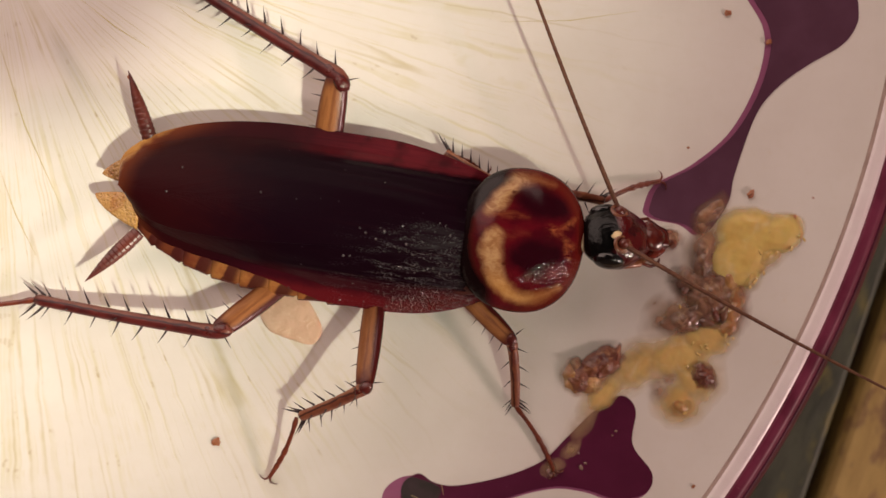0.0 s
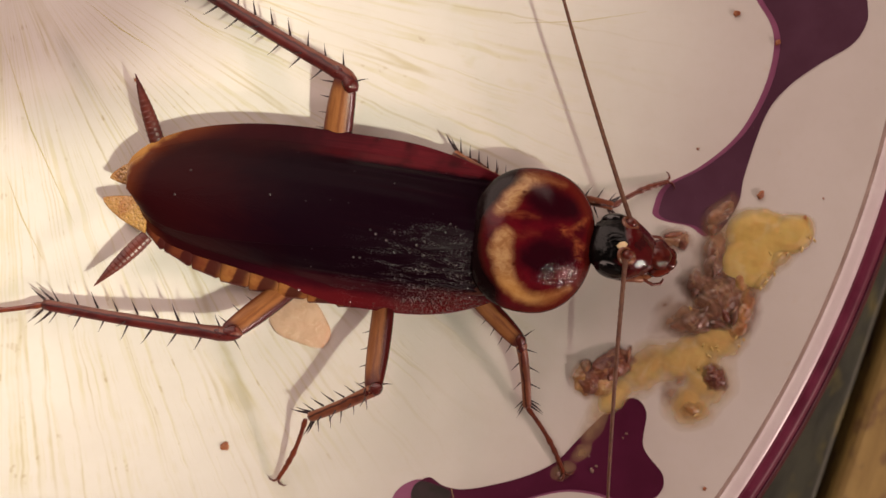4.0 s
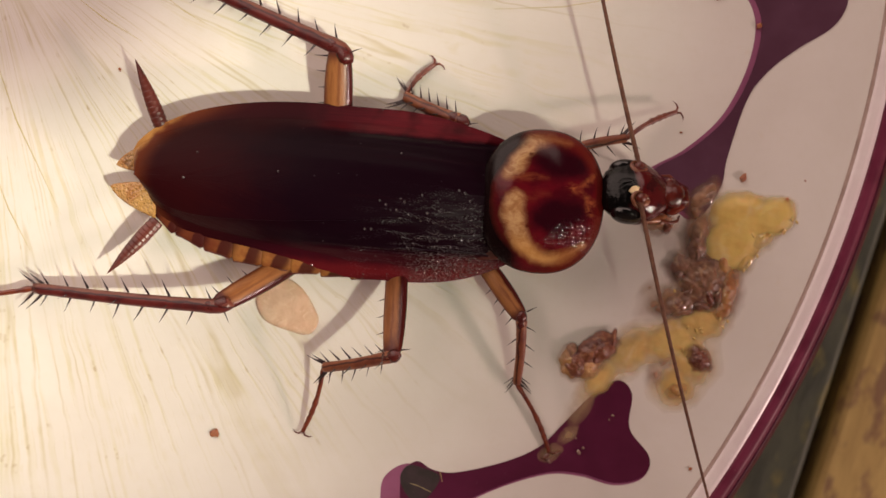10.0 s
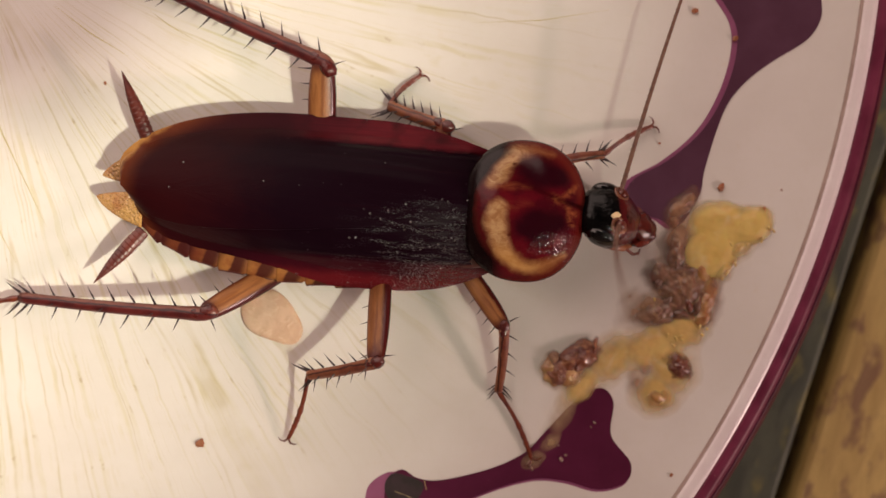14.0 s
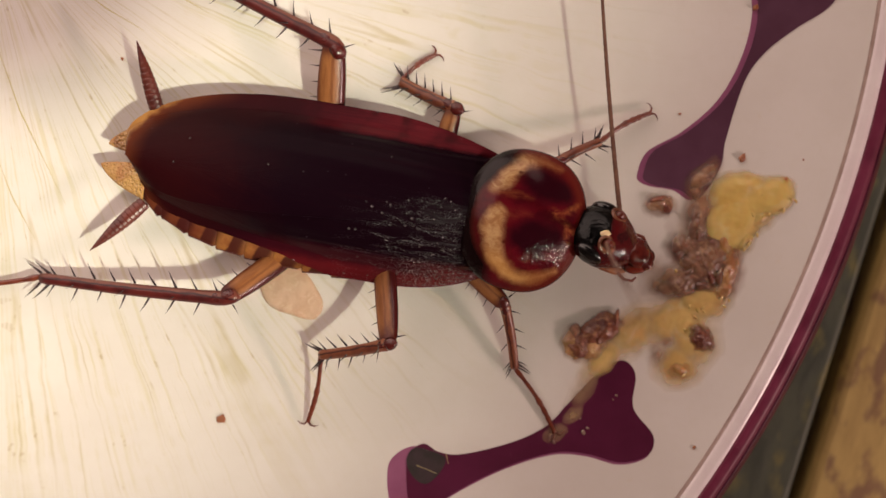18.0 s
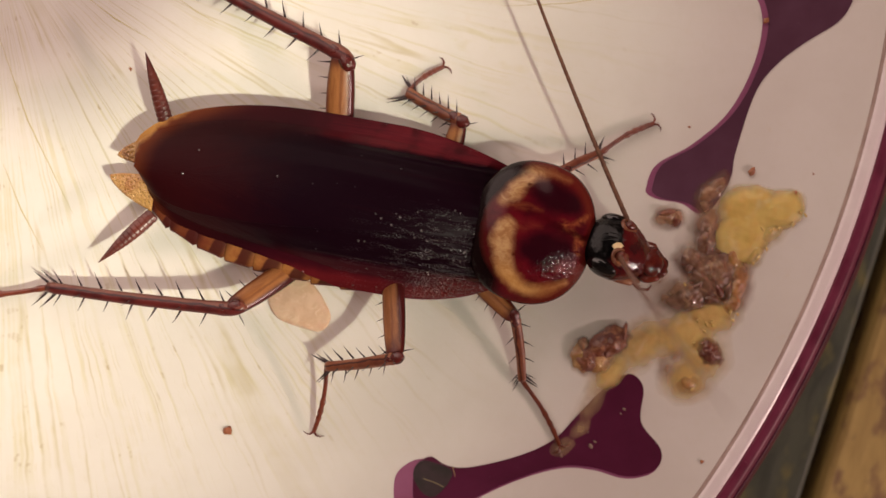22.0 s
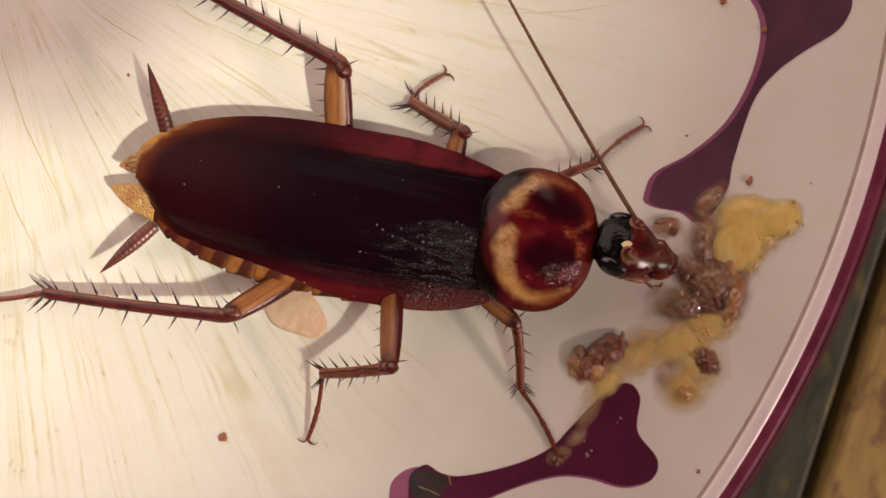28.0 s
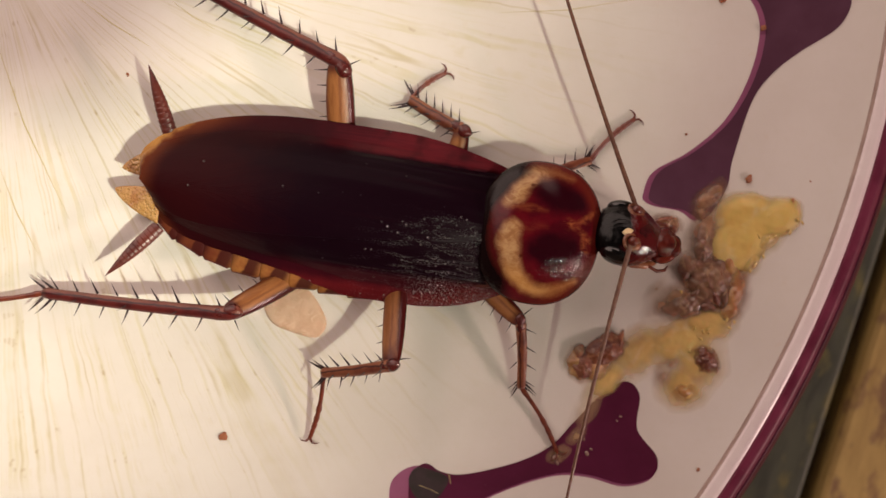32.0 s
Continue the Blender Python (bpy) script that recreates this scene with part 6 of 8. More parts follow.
LEG_ROWS['LH', 'tibia'] = [
    (0, -0.45, 9.71, 2.4, 0, 11.6, 156.38), (0.5, -0.52, 9.71, 2.4, 0, 11.56, 156.33),
    (1, -0.4, 9.67, 2.4, 0, 11.65, 155.79), (2, -0.55, 9.79, 2.4, 0, 11.69, 156.04),
    (3.5, -0.44, 9.71, 2.4, 0, 11.65, 156.37), (5.5, -0.61, 9.81, 2.4, 0, 11.77, 156.17),
    (6.5, -1.14, 9.94, 2.4, 0, 11.65, 157.21), (7, -1.23, 9.92, 2.4, 0, 11.68, 156.51),
    (7.5, -1.05, 9.84, 2.4, 0, 11.65, 156.3), (8, -1.02, 9.76, 2.4, 0, 11.65, 157), (9, -1.17, 9.89, 2.4, 0, 11.7, 158.1),
    (9.5, -0.79, 9.72, 2.4, 0, 11.61, 158.01), (10, -0.85, 9.75, 2.4, 0, 11.53, 158.92),
    (10.5, -1.05, 9.62, 2.4, 0, 11.52, 158.99), (11, -0.82, 9.62, 2.4, 0, 11.56, 158.96),
    (12, -0.85, 9.68, 2.4, 0, 11.61, 159.33), (12.5, -1.25, 9.68, 2.4, 0, 11.61, 159.56),
    (13.5, -1.29, 9.66, 2.4, 0, 11.6, 159.25), (14, -0.91, 9.65, 2.4, 0, 11.61, 159.16),
    (14.5, -1.21, 9.86, 2.4, 0, 11.69, 161.4), (15, -1.28, 10.09, 2.4, 0, 11.7, 163.43),
    (15.5, -1.65, 10.14, 2.4, 0, 11.68, 163.4), (17.5, -1.31, 9.99, 2.4, 0, 11.69, 161.58),
    (18, -1.38, 9.99, 2.4, 0, 11.74, 161.26), (19, -1.33, 9.98, 2.4, 0, 11.69, 161.82),
    (20, -1.09, 9.88, 2.4, 0, 11.7, 160.45), (21, -1.1, 9.9, 2.4, 0, 11.73, 160.64),
    (22.5, -1.45, 10.01, 2.4, 0, 11.73, 160.79), (23.5, -1.27, 9.89, 2.4, 0, 11.73, 159.55),
    (24, -1.35, 9.91, 2.4, 0, 11.77, 160.09), (24.5, -1.27, 9.84, 2.4, 0, 11.72, 159.6),
    (25, -1.23, 9.91, 2.4, 0, 11.73, 159.64), (25.5, -1.41, 9.89, 2.4, 0, 11.74, 160.13),
    (27.5, -1.56, 10.08, 2.4, 0, 11.78, 159.81), (28, -1.78, 10.17, 2.4, 0, 11.77, 160.47),
    (28.5, -2.17, 10.34, 2.4, 0, 11.78, 160.77), (29.5, -1.54, 10.13, 2.4, 0, 11.77, 159.5),
    (30.5, -1.43, 10.06, 2.4, 0, 11.73, 159.09), (31, -1.44, 10.04, 2.4, 0, 11.74, 159.18),
    (31.5, -1.73, 10.08, 2.4, 0, 11.73, 159.86), (32, -1.83, 10.05, 2.4, 0, 11.74, 159.54),
]
LEG_ROWS['LH', 'tarsus'] = [
    (0, -12.63, 15.04, -0.33, 0, 2.2, 179.9), (0.5, -12.70, 15.05, -0.32, 0, 2.2, 179.7),
    (1, -12.52, 15.12, -0.34, 0, 2.1, 179.8), (1.5, -12.68, 15.14, -0.35, 0, 2.1, 180), (2, -12.70, 15.19, -0.35, 0, 2.1, 179.6),
    (3.5, -12.62, 15.04, -0.34, 0, 2.1, 179.8), (5.5, -12.77, 15.18, -0.37, 0, 1.9, 180.2), (6, -13.02, 15.13, -0.36, 0, 2, 180),
    (6.5, -13.40, 15.09, -0.34, 0, 2.1, 179.2), (7, -13.43, 15.22, -0.35, 0, 2.1, 178.2),
    (7.5, -13.22, 15.18, -0.34, 0, 2.1, 177.7), (8, -13.26, 14.95, -0.34, 0, 2.1, 177.6),
    (8.5, -13.28, 15.01, -0.33, 0, 2.2, 177.4), (9, -13.49, 14.85, -0.35, 0, 2, 177.7),
    (9.5, -13.11, 14.70, -0.33, 0, 2.1, 176.9), (10.5, -13.46, 14.39, -0.31, 0, 2.3, 175.9),
    (11, -13.23, 14.39, -0.32, 0, 2.2, 176.1), (12, -13.28, 14.37, -0.33, 0, 2.2, 176.4),
    (12.5, -13.70, 14.32, -0.33, 0, 2.2, 176.7), (13.5, -13.72, 14.37, -0.33, 0, 2.2, 176.8),
    (14, -13.33, 14.38, -0.33, 0, 2.2, 176.7), (14.5, -13.80, 14.10, -0.35, 0, 2.1, 179.8),
    (15, -14.01, 13.88, -0.35, 0, 2, 182.8), (15.5, -14.39, 13.94, -0.35, 0, 2.1, 183.9),
    (17.5, -13.92, 14.19, -0.35, 0, 2, 183.1), (18, -13.96, 14.26, -0.36, 0, 2, 183), (19, -13.96, 14.13, -0.35, 0, 2, 182.9),
    (19.5, -13.71, 14.30, -0.36, 0, 2, 182.6), (20, -13.61, 14.33, -0.35, 0, 2, 182.3), (21, -13.64, 14.31, -0.36, 0, 2, 182.5),
    (21.5, -13.85, 14.27, -0.35, 0, 2.1, 182.4), (22.5, -14, 14.38, -0.36, 0, 2, 182.6),
    (23.5, -13.73, 14.53, -0.36, 0, 2, 181.8), (24, -13.85, 14.44, -0.37, 0, 1.9, 182.2),
    (25, -13.69, 14.53, -0.36, 0, 2, 181.9), (25.5, -13.90, 14.40, -0.36, 0, 2, 182.2),
    (27.5, -14.03, 14.67, -0.37, 0, 1.9, 182.2), (28, -14.31, 14.61, -0.37, 0, 1.9, 182.6),
    (28.5, -14.71, 14.71, -0.37, 0, 1.9, 182.8), (29, -14.28, 14.79, -0.36, 0, 2, 182),
    (29.5, -13.99, 14.78, -0.37, 0, 1.9, 181.7), (30.5, -13.85, 14.80, -0.36, 0, 2, 181.4),
    (31, -13.86, 14.76, -0.36, 0, 2, 181.4), (31.5, -14.21, 14.66, -0.36, 0, 2, 181.7), (32, -14.28, 14.69, -0.36, 0, 2, 181.4),
]
LEG_ROWS['RH', 'femur'] = [
    (0, -1.27, -3.76, -0.5, 0, -27.37, -131.79), (1, -1.24, -3.72, -0.5, 0, -27.34, -131.81),
    (2, -1.34, -3.82, -0.5, 0, -27.31, -133.67), (3.5, -1.24, -3.73, -0.5, 0, -27.34, -132.42),
    (5.5, -1.3, -3.78, -0.5, 0, -27.29, -133.09), (6, -1.37, -3.84, -0.5, 0, -27.28, -135.1),
    (6.5, -1.73, -4.15, -0.5, 0, -27.3, -138.31), (7, -1.98, -4.3, -0.5, 0, -27.28, -141.14),
    (7.5, -1.9, -4.24, -0.5, 0, -27.27, -141.23), (9.5, -1.96, -4.27, -0.5, 0, -27.21, -141.87),
    (10.5, -2.29, -4.41, -0.5, 0, -27.2, -145.76), (11, -2.14, -4.34, -0.5, 0, -27.15, -144.43),
    (12, -2.11, -4.33, -0.5, 0, -27.19, -144.06), (12.5, -2.31, -4.42, -0.5, 0, -27.18, -146.1),
    (13.5, -2.26, -4.39, -0.5, 0, -27.18, -145.96), (14, -2.08, -4.32, -0.5, 0, -27.2, -143.71),
    (15, -1.18, -3.66, -0.5, 0, -27.25, -133.13), (15.5, -1.06, -3.53, -0.5, 0, -27.26, -132.55),
    (17.5, -1.01, -3.48, -0.5, 0, -27.23, -132.57), (19, -1.08, -3.55, -0.5, 0, -27.25, -133.11),
    (20, -0.97, -3.44, -0.5, 0, -27.26, -132.85), (21, -1.02, -3.49, -0.5, 0, -27.26, -132.5),
    (21.5, -1.13, -3.61, -0.5, 0, -27.22, -133.45), (22, -1.06, -3.54, -0.5, 0, -27.25, -134.21),
    (23.5, -1.14, -3.62, -0.5, 0, -27.23, -135.77), (25, -1.09, -3.57, -0.5, 0, -27.27, -134.72),
    (25.5, -1.17, -3.65, -0.5, 0, -27.25, -135.04), (27.5, -1.13, -3.62, -0.5, 0, -27.28, -137.68),
    (28, -1.17, -3.66, -0.5, 0, -27.25, -138.14), (28.5, -1.34, -3.8, -0.5, 0, -27.27, -140.16),
    (29.5, -1.2, -3.69, -0.5, 0, -27.26, -138.6), (31, -1.18, -3.67, -0.5, 0, -27.28, -138.44),
    (32, -1.37, -3.82, -0.5, 0, -27.23, -140.92),
]
LEG_ROWS['RH', 'tibia'] = [
    (0, -5.78, -8.8, 3, 0, 12.2, -179.96), (0.5, -5.86, -8.77, 3, 0, 12.19, -180), (1, -5.75, -8.77, 3, 0, 12.2, -180.24),
    (2, -6.02, -8.72, 3, 0, 12.2, -180.44), (3, -5.96, -8.76, 3, 0, 12.21, -180.02),
    (3.5, -5.81, -8.73, 3, 0, 12.2, -179.64), (5.5, -5.93, -8.73, 3, 0, 12.22, -180.07),
    (6, -6.18, -8.63, 3, 0, 12.22, -179.44), (6.5, -6.79, -8.66, 3, 0, 12.21, -180.13),
    (7, -7.27, -8.56, 3, 0, 12.21, -181.1), (7.5, -7.19, -8.49, 3, 0, 12.2, -181.19), (8, -7.24, -8.57, 3, 0, 12.2, -180.87),
    (9, -7.38, -8.41, 3, 0, 12.2, -180.26), (9.5, -7.32, -8.47, 3, 0, 12.19, -180.49),
    (10, -7.55, -8.42, 3, 0, 12.2, -179.86), (10.5, -7.92, -8.24, 3, 0, 12.19, -179.07),
    (11, -7.69, -8.31, 3, 0, 12.2, -179.38), (12, -7.63, -8.33, 3, 0, 12.19, -179.51),
    (12.5, -7.97, -8.22, 3, 0, 12.2, -178.76), (13.5, -7.91, -8.21, 3, 0, 12.19, -178.94),
    (14, -7.57, -8.35, 3, 0, 12.19, -179.6), (14.5, -6.79, -8.46, 3, 0, 12.21, -177.13),
    (15, -5.83, -8.62, 3, 0, 12.21, -175.45), (15.5, -5.65, -8.54, 3, 0, 12, -174.88),
    (17.5, -5.61, -8.49, 3, 0, 12.22, -175.73), (19, -5.72, -8.51, 3, 0, 12.22, -175.37),
    (20, -5.59, -8.42, 3, 0, 12.22, -176.14), (21, -5.61, -8.5, 3, 0, 12.22, -176.3),
    (21.5, -5.81, -8.55, 3, 0, 12.23, -176.43), (22, -5.8, -8.41, 3, 0, 12.23, -175.94),
    (22.5, -5.92, -8.43, 3, 0, 12.23, -176.39), (23.5, -6.01, -8.36, 3, 0, 12.24, -177.06),
    (25, -5.87, -8.39, 3, 0, 12.22, -177.06), (25.5, -5.98, -8.45, 3, 0, 12.22, -176.67),
    (27.5, -6.15, -8.19, 3, 0, 12.23, -176.6), (28, -6.23, -8.19, 3, 0, 12.23, -176.12),
    (28.5, -6.55, -8.15, 3, 0, 12.23, -176.32), (29.5, -6.29, -8.18, 3, 0, 12.22, -177.26),
    (31, -6.26, -8.17, 3, 0, 12.22, -177.26), (32, -6.65, -8.11, 3, 0, 12.22, -176.68),
]
LEG_ROWS['RH', 'tarsus'] = [
    (0, -19.19, -8.81, 0.1, 0, 6.18, -167.82), (0.5, -19.28, -8.77, 0.1, 0, 6.19, -168.02),
    (1, -19.17, -8.71, 0.1, 0, 6.18, -168.13), (2, -19.43, -8.62, 0.1, 0, 6.18, -168.33),
    (3, -19.37, -8.76, 0.1, 0, 6.26, -168.12), (3.5, -19.22, -8.81, 0.1, 0, 6.18, -168.13),
    (5.5, -19.33, -8.72, 0.1, 0, 6.25, -167.92), (6, -19.57, -8.76, 0.1, 0, 6.17, -168.02),
    (6.5, -20.19, -8.63, 0.1, 0, 6.18, -168.5), (7, -20.67, -8.3, 0.1, 0, 6.17, -169.61),
    (7.5, -20.6, -8.21, 0.1, 0, 6.18, -170.11), (8, -20.65, -8.37, 0.1, 0, 6.18, -170.12),
    (8.5, -20.72, -8.22, 0.1, 0, 6.18, -170.22), (9, -20.79, -8.35, 0.1, 0, 6.1, -170.33),
    (9.5, -20.73, -8.36, 0.1, 0, 6.1, -170.84), (10, -20.95, -8.45, 0.1, 0, 6.2, -171.03),
    (10.5, -21.34, -8.46, 0.1, 0, 6.13, -171.63), (11, -21.1, -8.46, 0.1, 0, 6.12, -171.66),
    (12, -21.05, -8.44, 0.1, 0, 6.13, -171.45), (12.5, -21.38, -8.51, 0.1, 0, 6.11, -171.15),
    (13.5, -21.33, -8.45, 0.1, 0, 6.13, -171.16), (14, -20.99, -8.44, 0.1, 0, 6.12, -171.16),
    (14.5, -20.17, -9.13, 0.1, 0, 6.13, -168.35), (15, -19.18, -9.68, 0.1, 0, 6.21, -165.48),
    (15.5, -19.25, -9.75, 0.1, 0, 6.3, -164.19), (17.5, -18.97, -9.49, 0.1, 0, 6.12, -165.31),
    (18, -19.05, -9.43, 0.1, 0, 6.2, -165.39), (19, -19.07, -9.59, 0.1, 0, 6.2, -165.19),
    (19.5, -18.98, -9.38, 0.1, 0, 6.2, -165.79), (20, -18.95, -9.32, 0.1, 0, 6.2, -165.98),
    (21, -18.97, -9.36, 0.1, 0, 6.19, -165.78), (21.5, -19.17, -9.38, 0.1, 0, 6.19, -165.59),
    (22, -19.15, -9.36, 0.1, 0, 6.19, -165.46), (22.5, -19.27, -9.28, 0.1, 0, 6.17, -165.55),
    (23.5, -19.37, -9.05, 0.1, 0, 6.17, -166.27), (24, -19.28, -9.18, 0.1, 0, 6.27, -166.08),
    (24.5, -19.33, -9.12, 0.1, 0, 6.27, -166.27), (25, -19.24, -9.08, 0.1, 0, 6.19, -166.27),
    (25.5, -19.35, -9.23, 0.1, 0, 6.19, -165.97), (27.5, -19.51, -8.98, 0.1, 0, 6.19, -166.18),
    (28, -19.58, -9.1, 0.1, 0, 6.19, -165.67), (28.5, -19.91, -9.01, 0.1, 0, 6.19, -165.47),
    (29, -19.82, -8.85, 0.1, 0, 6.19, -166.29), (29.5, -19.67, -8.82, 0.1, 0, 6.19, -166.56),
    (31, -19.64, -8.81, 0.1, 0, 6.19, -166.76), (31.5, -19.79, -8.94, 0.1, 0, 6.1, -166.58),
    (32, -20.02, -8.88, 0.1, 0, 6.19, -166.76),
]
LEG_ROWS['RM', 'femur'] = [
    (0, 4.18, -3.8, -0.4, 25, -36.74, -84.73), (0.5, 4.16, -3.72, -0.4, 25, -36.77, -85.67),
    (2, 4.16, -3.83, -0.4, 25, -36.71, -86.17), (5.5, 4.15, -3.7, -0.4, 25, -36.75, -86.22),
    (6.5, 4.07, -3.74, -0.4, 25, -36.81, -90.68), (7, 4.01, -3.86, -0.4, 25, -36.76, -93.29),
    (7.5, 4, -3.93, -0.4, 25, -36.75, -93.6), (8, 4.08, -3.47, -0.4, 25, -36.73, -90.57),
    (8.5, 4.21, -3.66, -0.4, 25, -36.67, -83.3), (9, 4.18, -3.52, -0.4, 25, -36.61, -84.13),
    (9.5, 4.18, -3.54, -0.4, 25, -36.58, -83.88), (10.5, 4.11, -3.58, -0.4, 25, -36.61, -88.85),
    (12, 4.14, -3.56, -0.4, 25, -36.52, -86.83), (13.5, 4.1, -3.59, -0.4, 25, -36.47, -89.03),
    (14, 4.14, -3.48, -0.4, 25, -36.51, -86.91), (15, 4.13, -2.74, -0.4, 25, -36.59, -74.07),
    (15.5, 4.1, -2.61, -0.4, 25, -36.57, -73.47), (20, 4.14, -2.8, -0.4, 25, -36.8, -75.13),
    (21.5, 4.14, -2.78, -0.4, 25, -36.6, -75.35), (22.5, 4.13, -2.75, -0.4, 25, -36.72, -77.06),
    (23.5, 4.15, -2.87, -0.4, 25, -36.7, -78.09), (25.5, 4.15, -2.87, -0.4, 25, -36.71, -78.24),
    (28, 4.11, -2.67, -0.4, 25, -36.76, -79.65), (28.5, 4.1, -2.58, -0.4, 25, -36.79, -81.45),
    (29, 4.11, -2.68, -0.4, 25, -36.89, -80.92), (31, 4.12, -2.74, -0.4, 25, -36.76, -80.96),
    (32, 4.11, -2.74, -0.4, 25, -36.77, -82.97),
]
LEG_ROWS['RM', 'tibia'] = [
    (0, 4.82, -10.74, 4.8, 0, 31.07, -144.75), (0.5, 4.68, -10.66, 4.8, 0, 30.75, -144.73),
    (1, 4.75, -10.68, 4.8, 0, 31.18, -144.36), (1.5, 4.65, -10.71, 4.8, 0, 31.38, -144.93),
    (2, 4.63, -10.79, 4.8, 0, 30.92, -146.81), (3.5, 4.7, -10.71, 4.8, 0, 31.04, -145.63),
    (5.5, 4.61, -10.65, 4.8, 0, 31.45, -146.56), (6, 4.42, -10.66, 4.8, 0, 30.96, -147.21),
    (6.5, 3.99, -10.69, 4.8, 0, 29.96, -148.19), (7, 3.61, -10.81, 4.8, 0, 30.48, -149.18),
    (7.5, 3.56, -10.88, 4.8, 0, 30.67, -148.87), (8, 4.01, -10.44, 4.8, 0, 20.41, -140.29),
    (8.5, 5.03, -10.6, 4.8, 0, 33.58, -168.26), (9, 4.9, -10.48, 4.8, 0, 33.56, -166.11),
    (9.5, 4.93, -10.51, 4.8, 0, 33.5, -163.86), (10.5, 4.25, -10.58, 4.8, 0, 33.3, -161.33),
    (11, 4.41, -10.62, 4.8, 0, 33.49, -160.87), (12, 4.53, -10.57, 4.8, 0, 33.51, -161.63),
    (12.5, 4.31, -10.62, 4.8, 0, 33.51, -162.82), (13.5, 4.22, -10.62, 4.8, 0, 33.58, -163.03),
    (14, 4.52, -10.49, 4.8, 0, 33.6, -161.44), (15, 6.05, -9.48, 4.8, 0, 34.03, -157.37),
    (15.5, 6.09, -9.33, 4.8, 0, 34.23, -159.53), (19, 5.93, -9.49, 4.8, 0, 33.82, -157.49),
    (21.5, 5.91, -9.55, 4.8, 0, 33.69, -159.23), (22.5, 5.69, -9.54, 4.8, 0, 34.08, -159.87),
    (23.5, 5.59, -9.7, 4.8, 0, 33.95, -161.68), (24, 5.68, -9.65, 4.8, 0, 33.89, -160.81),
    (24.5, 5.57, -9.7, 4.8, 0, 34.06, -161.04), (25, 5.67, -9.67, 4.8, 0, 34.05, -161.28),
    (25.5, 5.57, -9.7, 4.8, 0, 34.05, -160.95), (28, 5.36, -9.52, 4.8, 0, 34.22, -161.62),
    (28.5, 5.13, -9.46, 4.8, 0, 34.18, -163.2), (29.5, 5.27, -9.58, 4.8, 0, 34.2, -161.29),
    (31, 5.21, -9.62, 4.8, 0, 34.4, -160.71), (32, 4.96, -9.65, 4.8, 0, 34.08, -161.18),
]
LEG_ROWS['RM', 'tarsus'] = [
    (0, 0.35, -13.9, 1.5, 0, 21.46, -107.31), (0.5, 0.16, -13.86, 1.5, 0, 21.61, -107.37),
    (1, 0.31, -13.86, 1.5, 0, 21.46, -107.56), (1.5, 0.22, -13.82, 1.5, 0, 21.4, -107.42),
    (2, 0.01, -13.8, 1.5, 0, 21.56, -107.91), (3.5, 0.18, -13.81, 1.5, 0, 21.5, -107.64),
    (5.5, 0.11, -13.62, 1.5, 0, 21.38, -107.61), (6, -0.21, -13.64, 1.5, 0, 21.6, -107.71),
    (6.5, -0.88, -13.7, 1.5, 0, 22.16, -108.08), (7, -1.2, -13.68, 1.5, 0, 21.77, -110.67),
    (7.5, -1.2, -13.76, 1.5, 0, 21.67, -111.01), (8, -0.54, -14.22, 2.6, 0, 32.02, -117.63),
    (8.5, 0.16, -11.61, 1.5, 0, 21.17, -104.15), (9, 0.07, -11.68, 1.5, 0, 21.2, -103.96),
    (9.5, 0.14, -11.89, 1.5, 0, 21.21, -104.77), (10, -0.15, -12.06, 1.5, 0, 21.2, -104.59),
    (10.5, -0.51, -12.19, 1.5, 0, 21.22, -106.33), (11, -0.31, -12.25, 1.5, 0, 21.27, -105.44),
    (12, -0.2, -12.14, 1.5, 0, 21.24, -105.28), (12.5, -0.45, -12.09, 1.5, 0, 21.24, -104.97),
    (13.5, -0.54, -12.07, 1.5, 0, 21.24, -104.1), (14, -0.19, -12.07, 1.5, 0, 21.25, -104.06),
    (14.5, 0.67, -11.77, 1.5, 0, 21.26, -100.75), (15, 1.54, -11.36, 1.5, 0, 21.25, -95.35),
    (15.5, 1.55, -11.03, 1.5, 0, 21.31, -93.25), (19, 1.38, -11.38, 1.5, 0, 21.31, -92.79),
    (21, 1.37, -11.37, 1.5, 0, 21.28, -92.87), (22, 1.19, -11.23, 1.5, 0, 21.27, -92.79),
    (23.5, 0.94, -11.24, 1.5, 0, 21.25, -93.57), (24, 1.04, -11.27, 1.5, 0, 21.28, -93.83),
    (24.5, 0.96, -11.28, 1.5, 0, 21.23, -93.57), (25, 1.05, -11.24, 1.5, 0, 21.24, -93.88),
    (25.5, 0.96, -11.29, 1.5, 0, 21.22, -93.67), (28, 0.76, -11.05, 1.5, 0, 21.2, -93.97),
    (28.5, 0.48, -10.86, 1.5, 0, 21.21, -94.12), (29, 0.53, -11.02, 1.5, 0, 21.23, -94.26),
    (29.5, 0.67, -11.13, 1.5, 0, 21.17, -94.71), (31, 0.67, -11.21, 1.5, 0, 21.16, -94.06),
    (32, 0.35, -11.22, 1.5, 0, 21.2, -94.72),
]
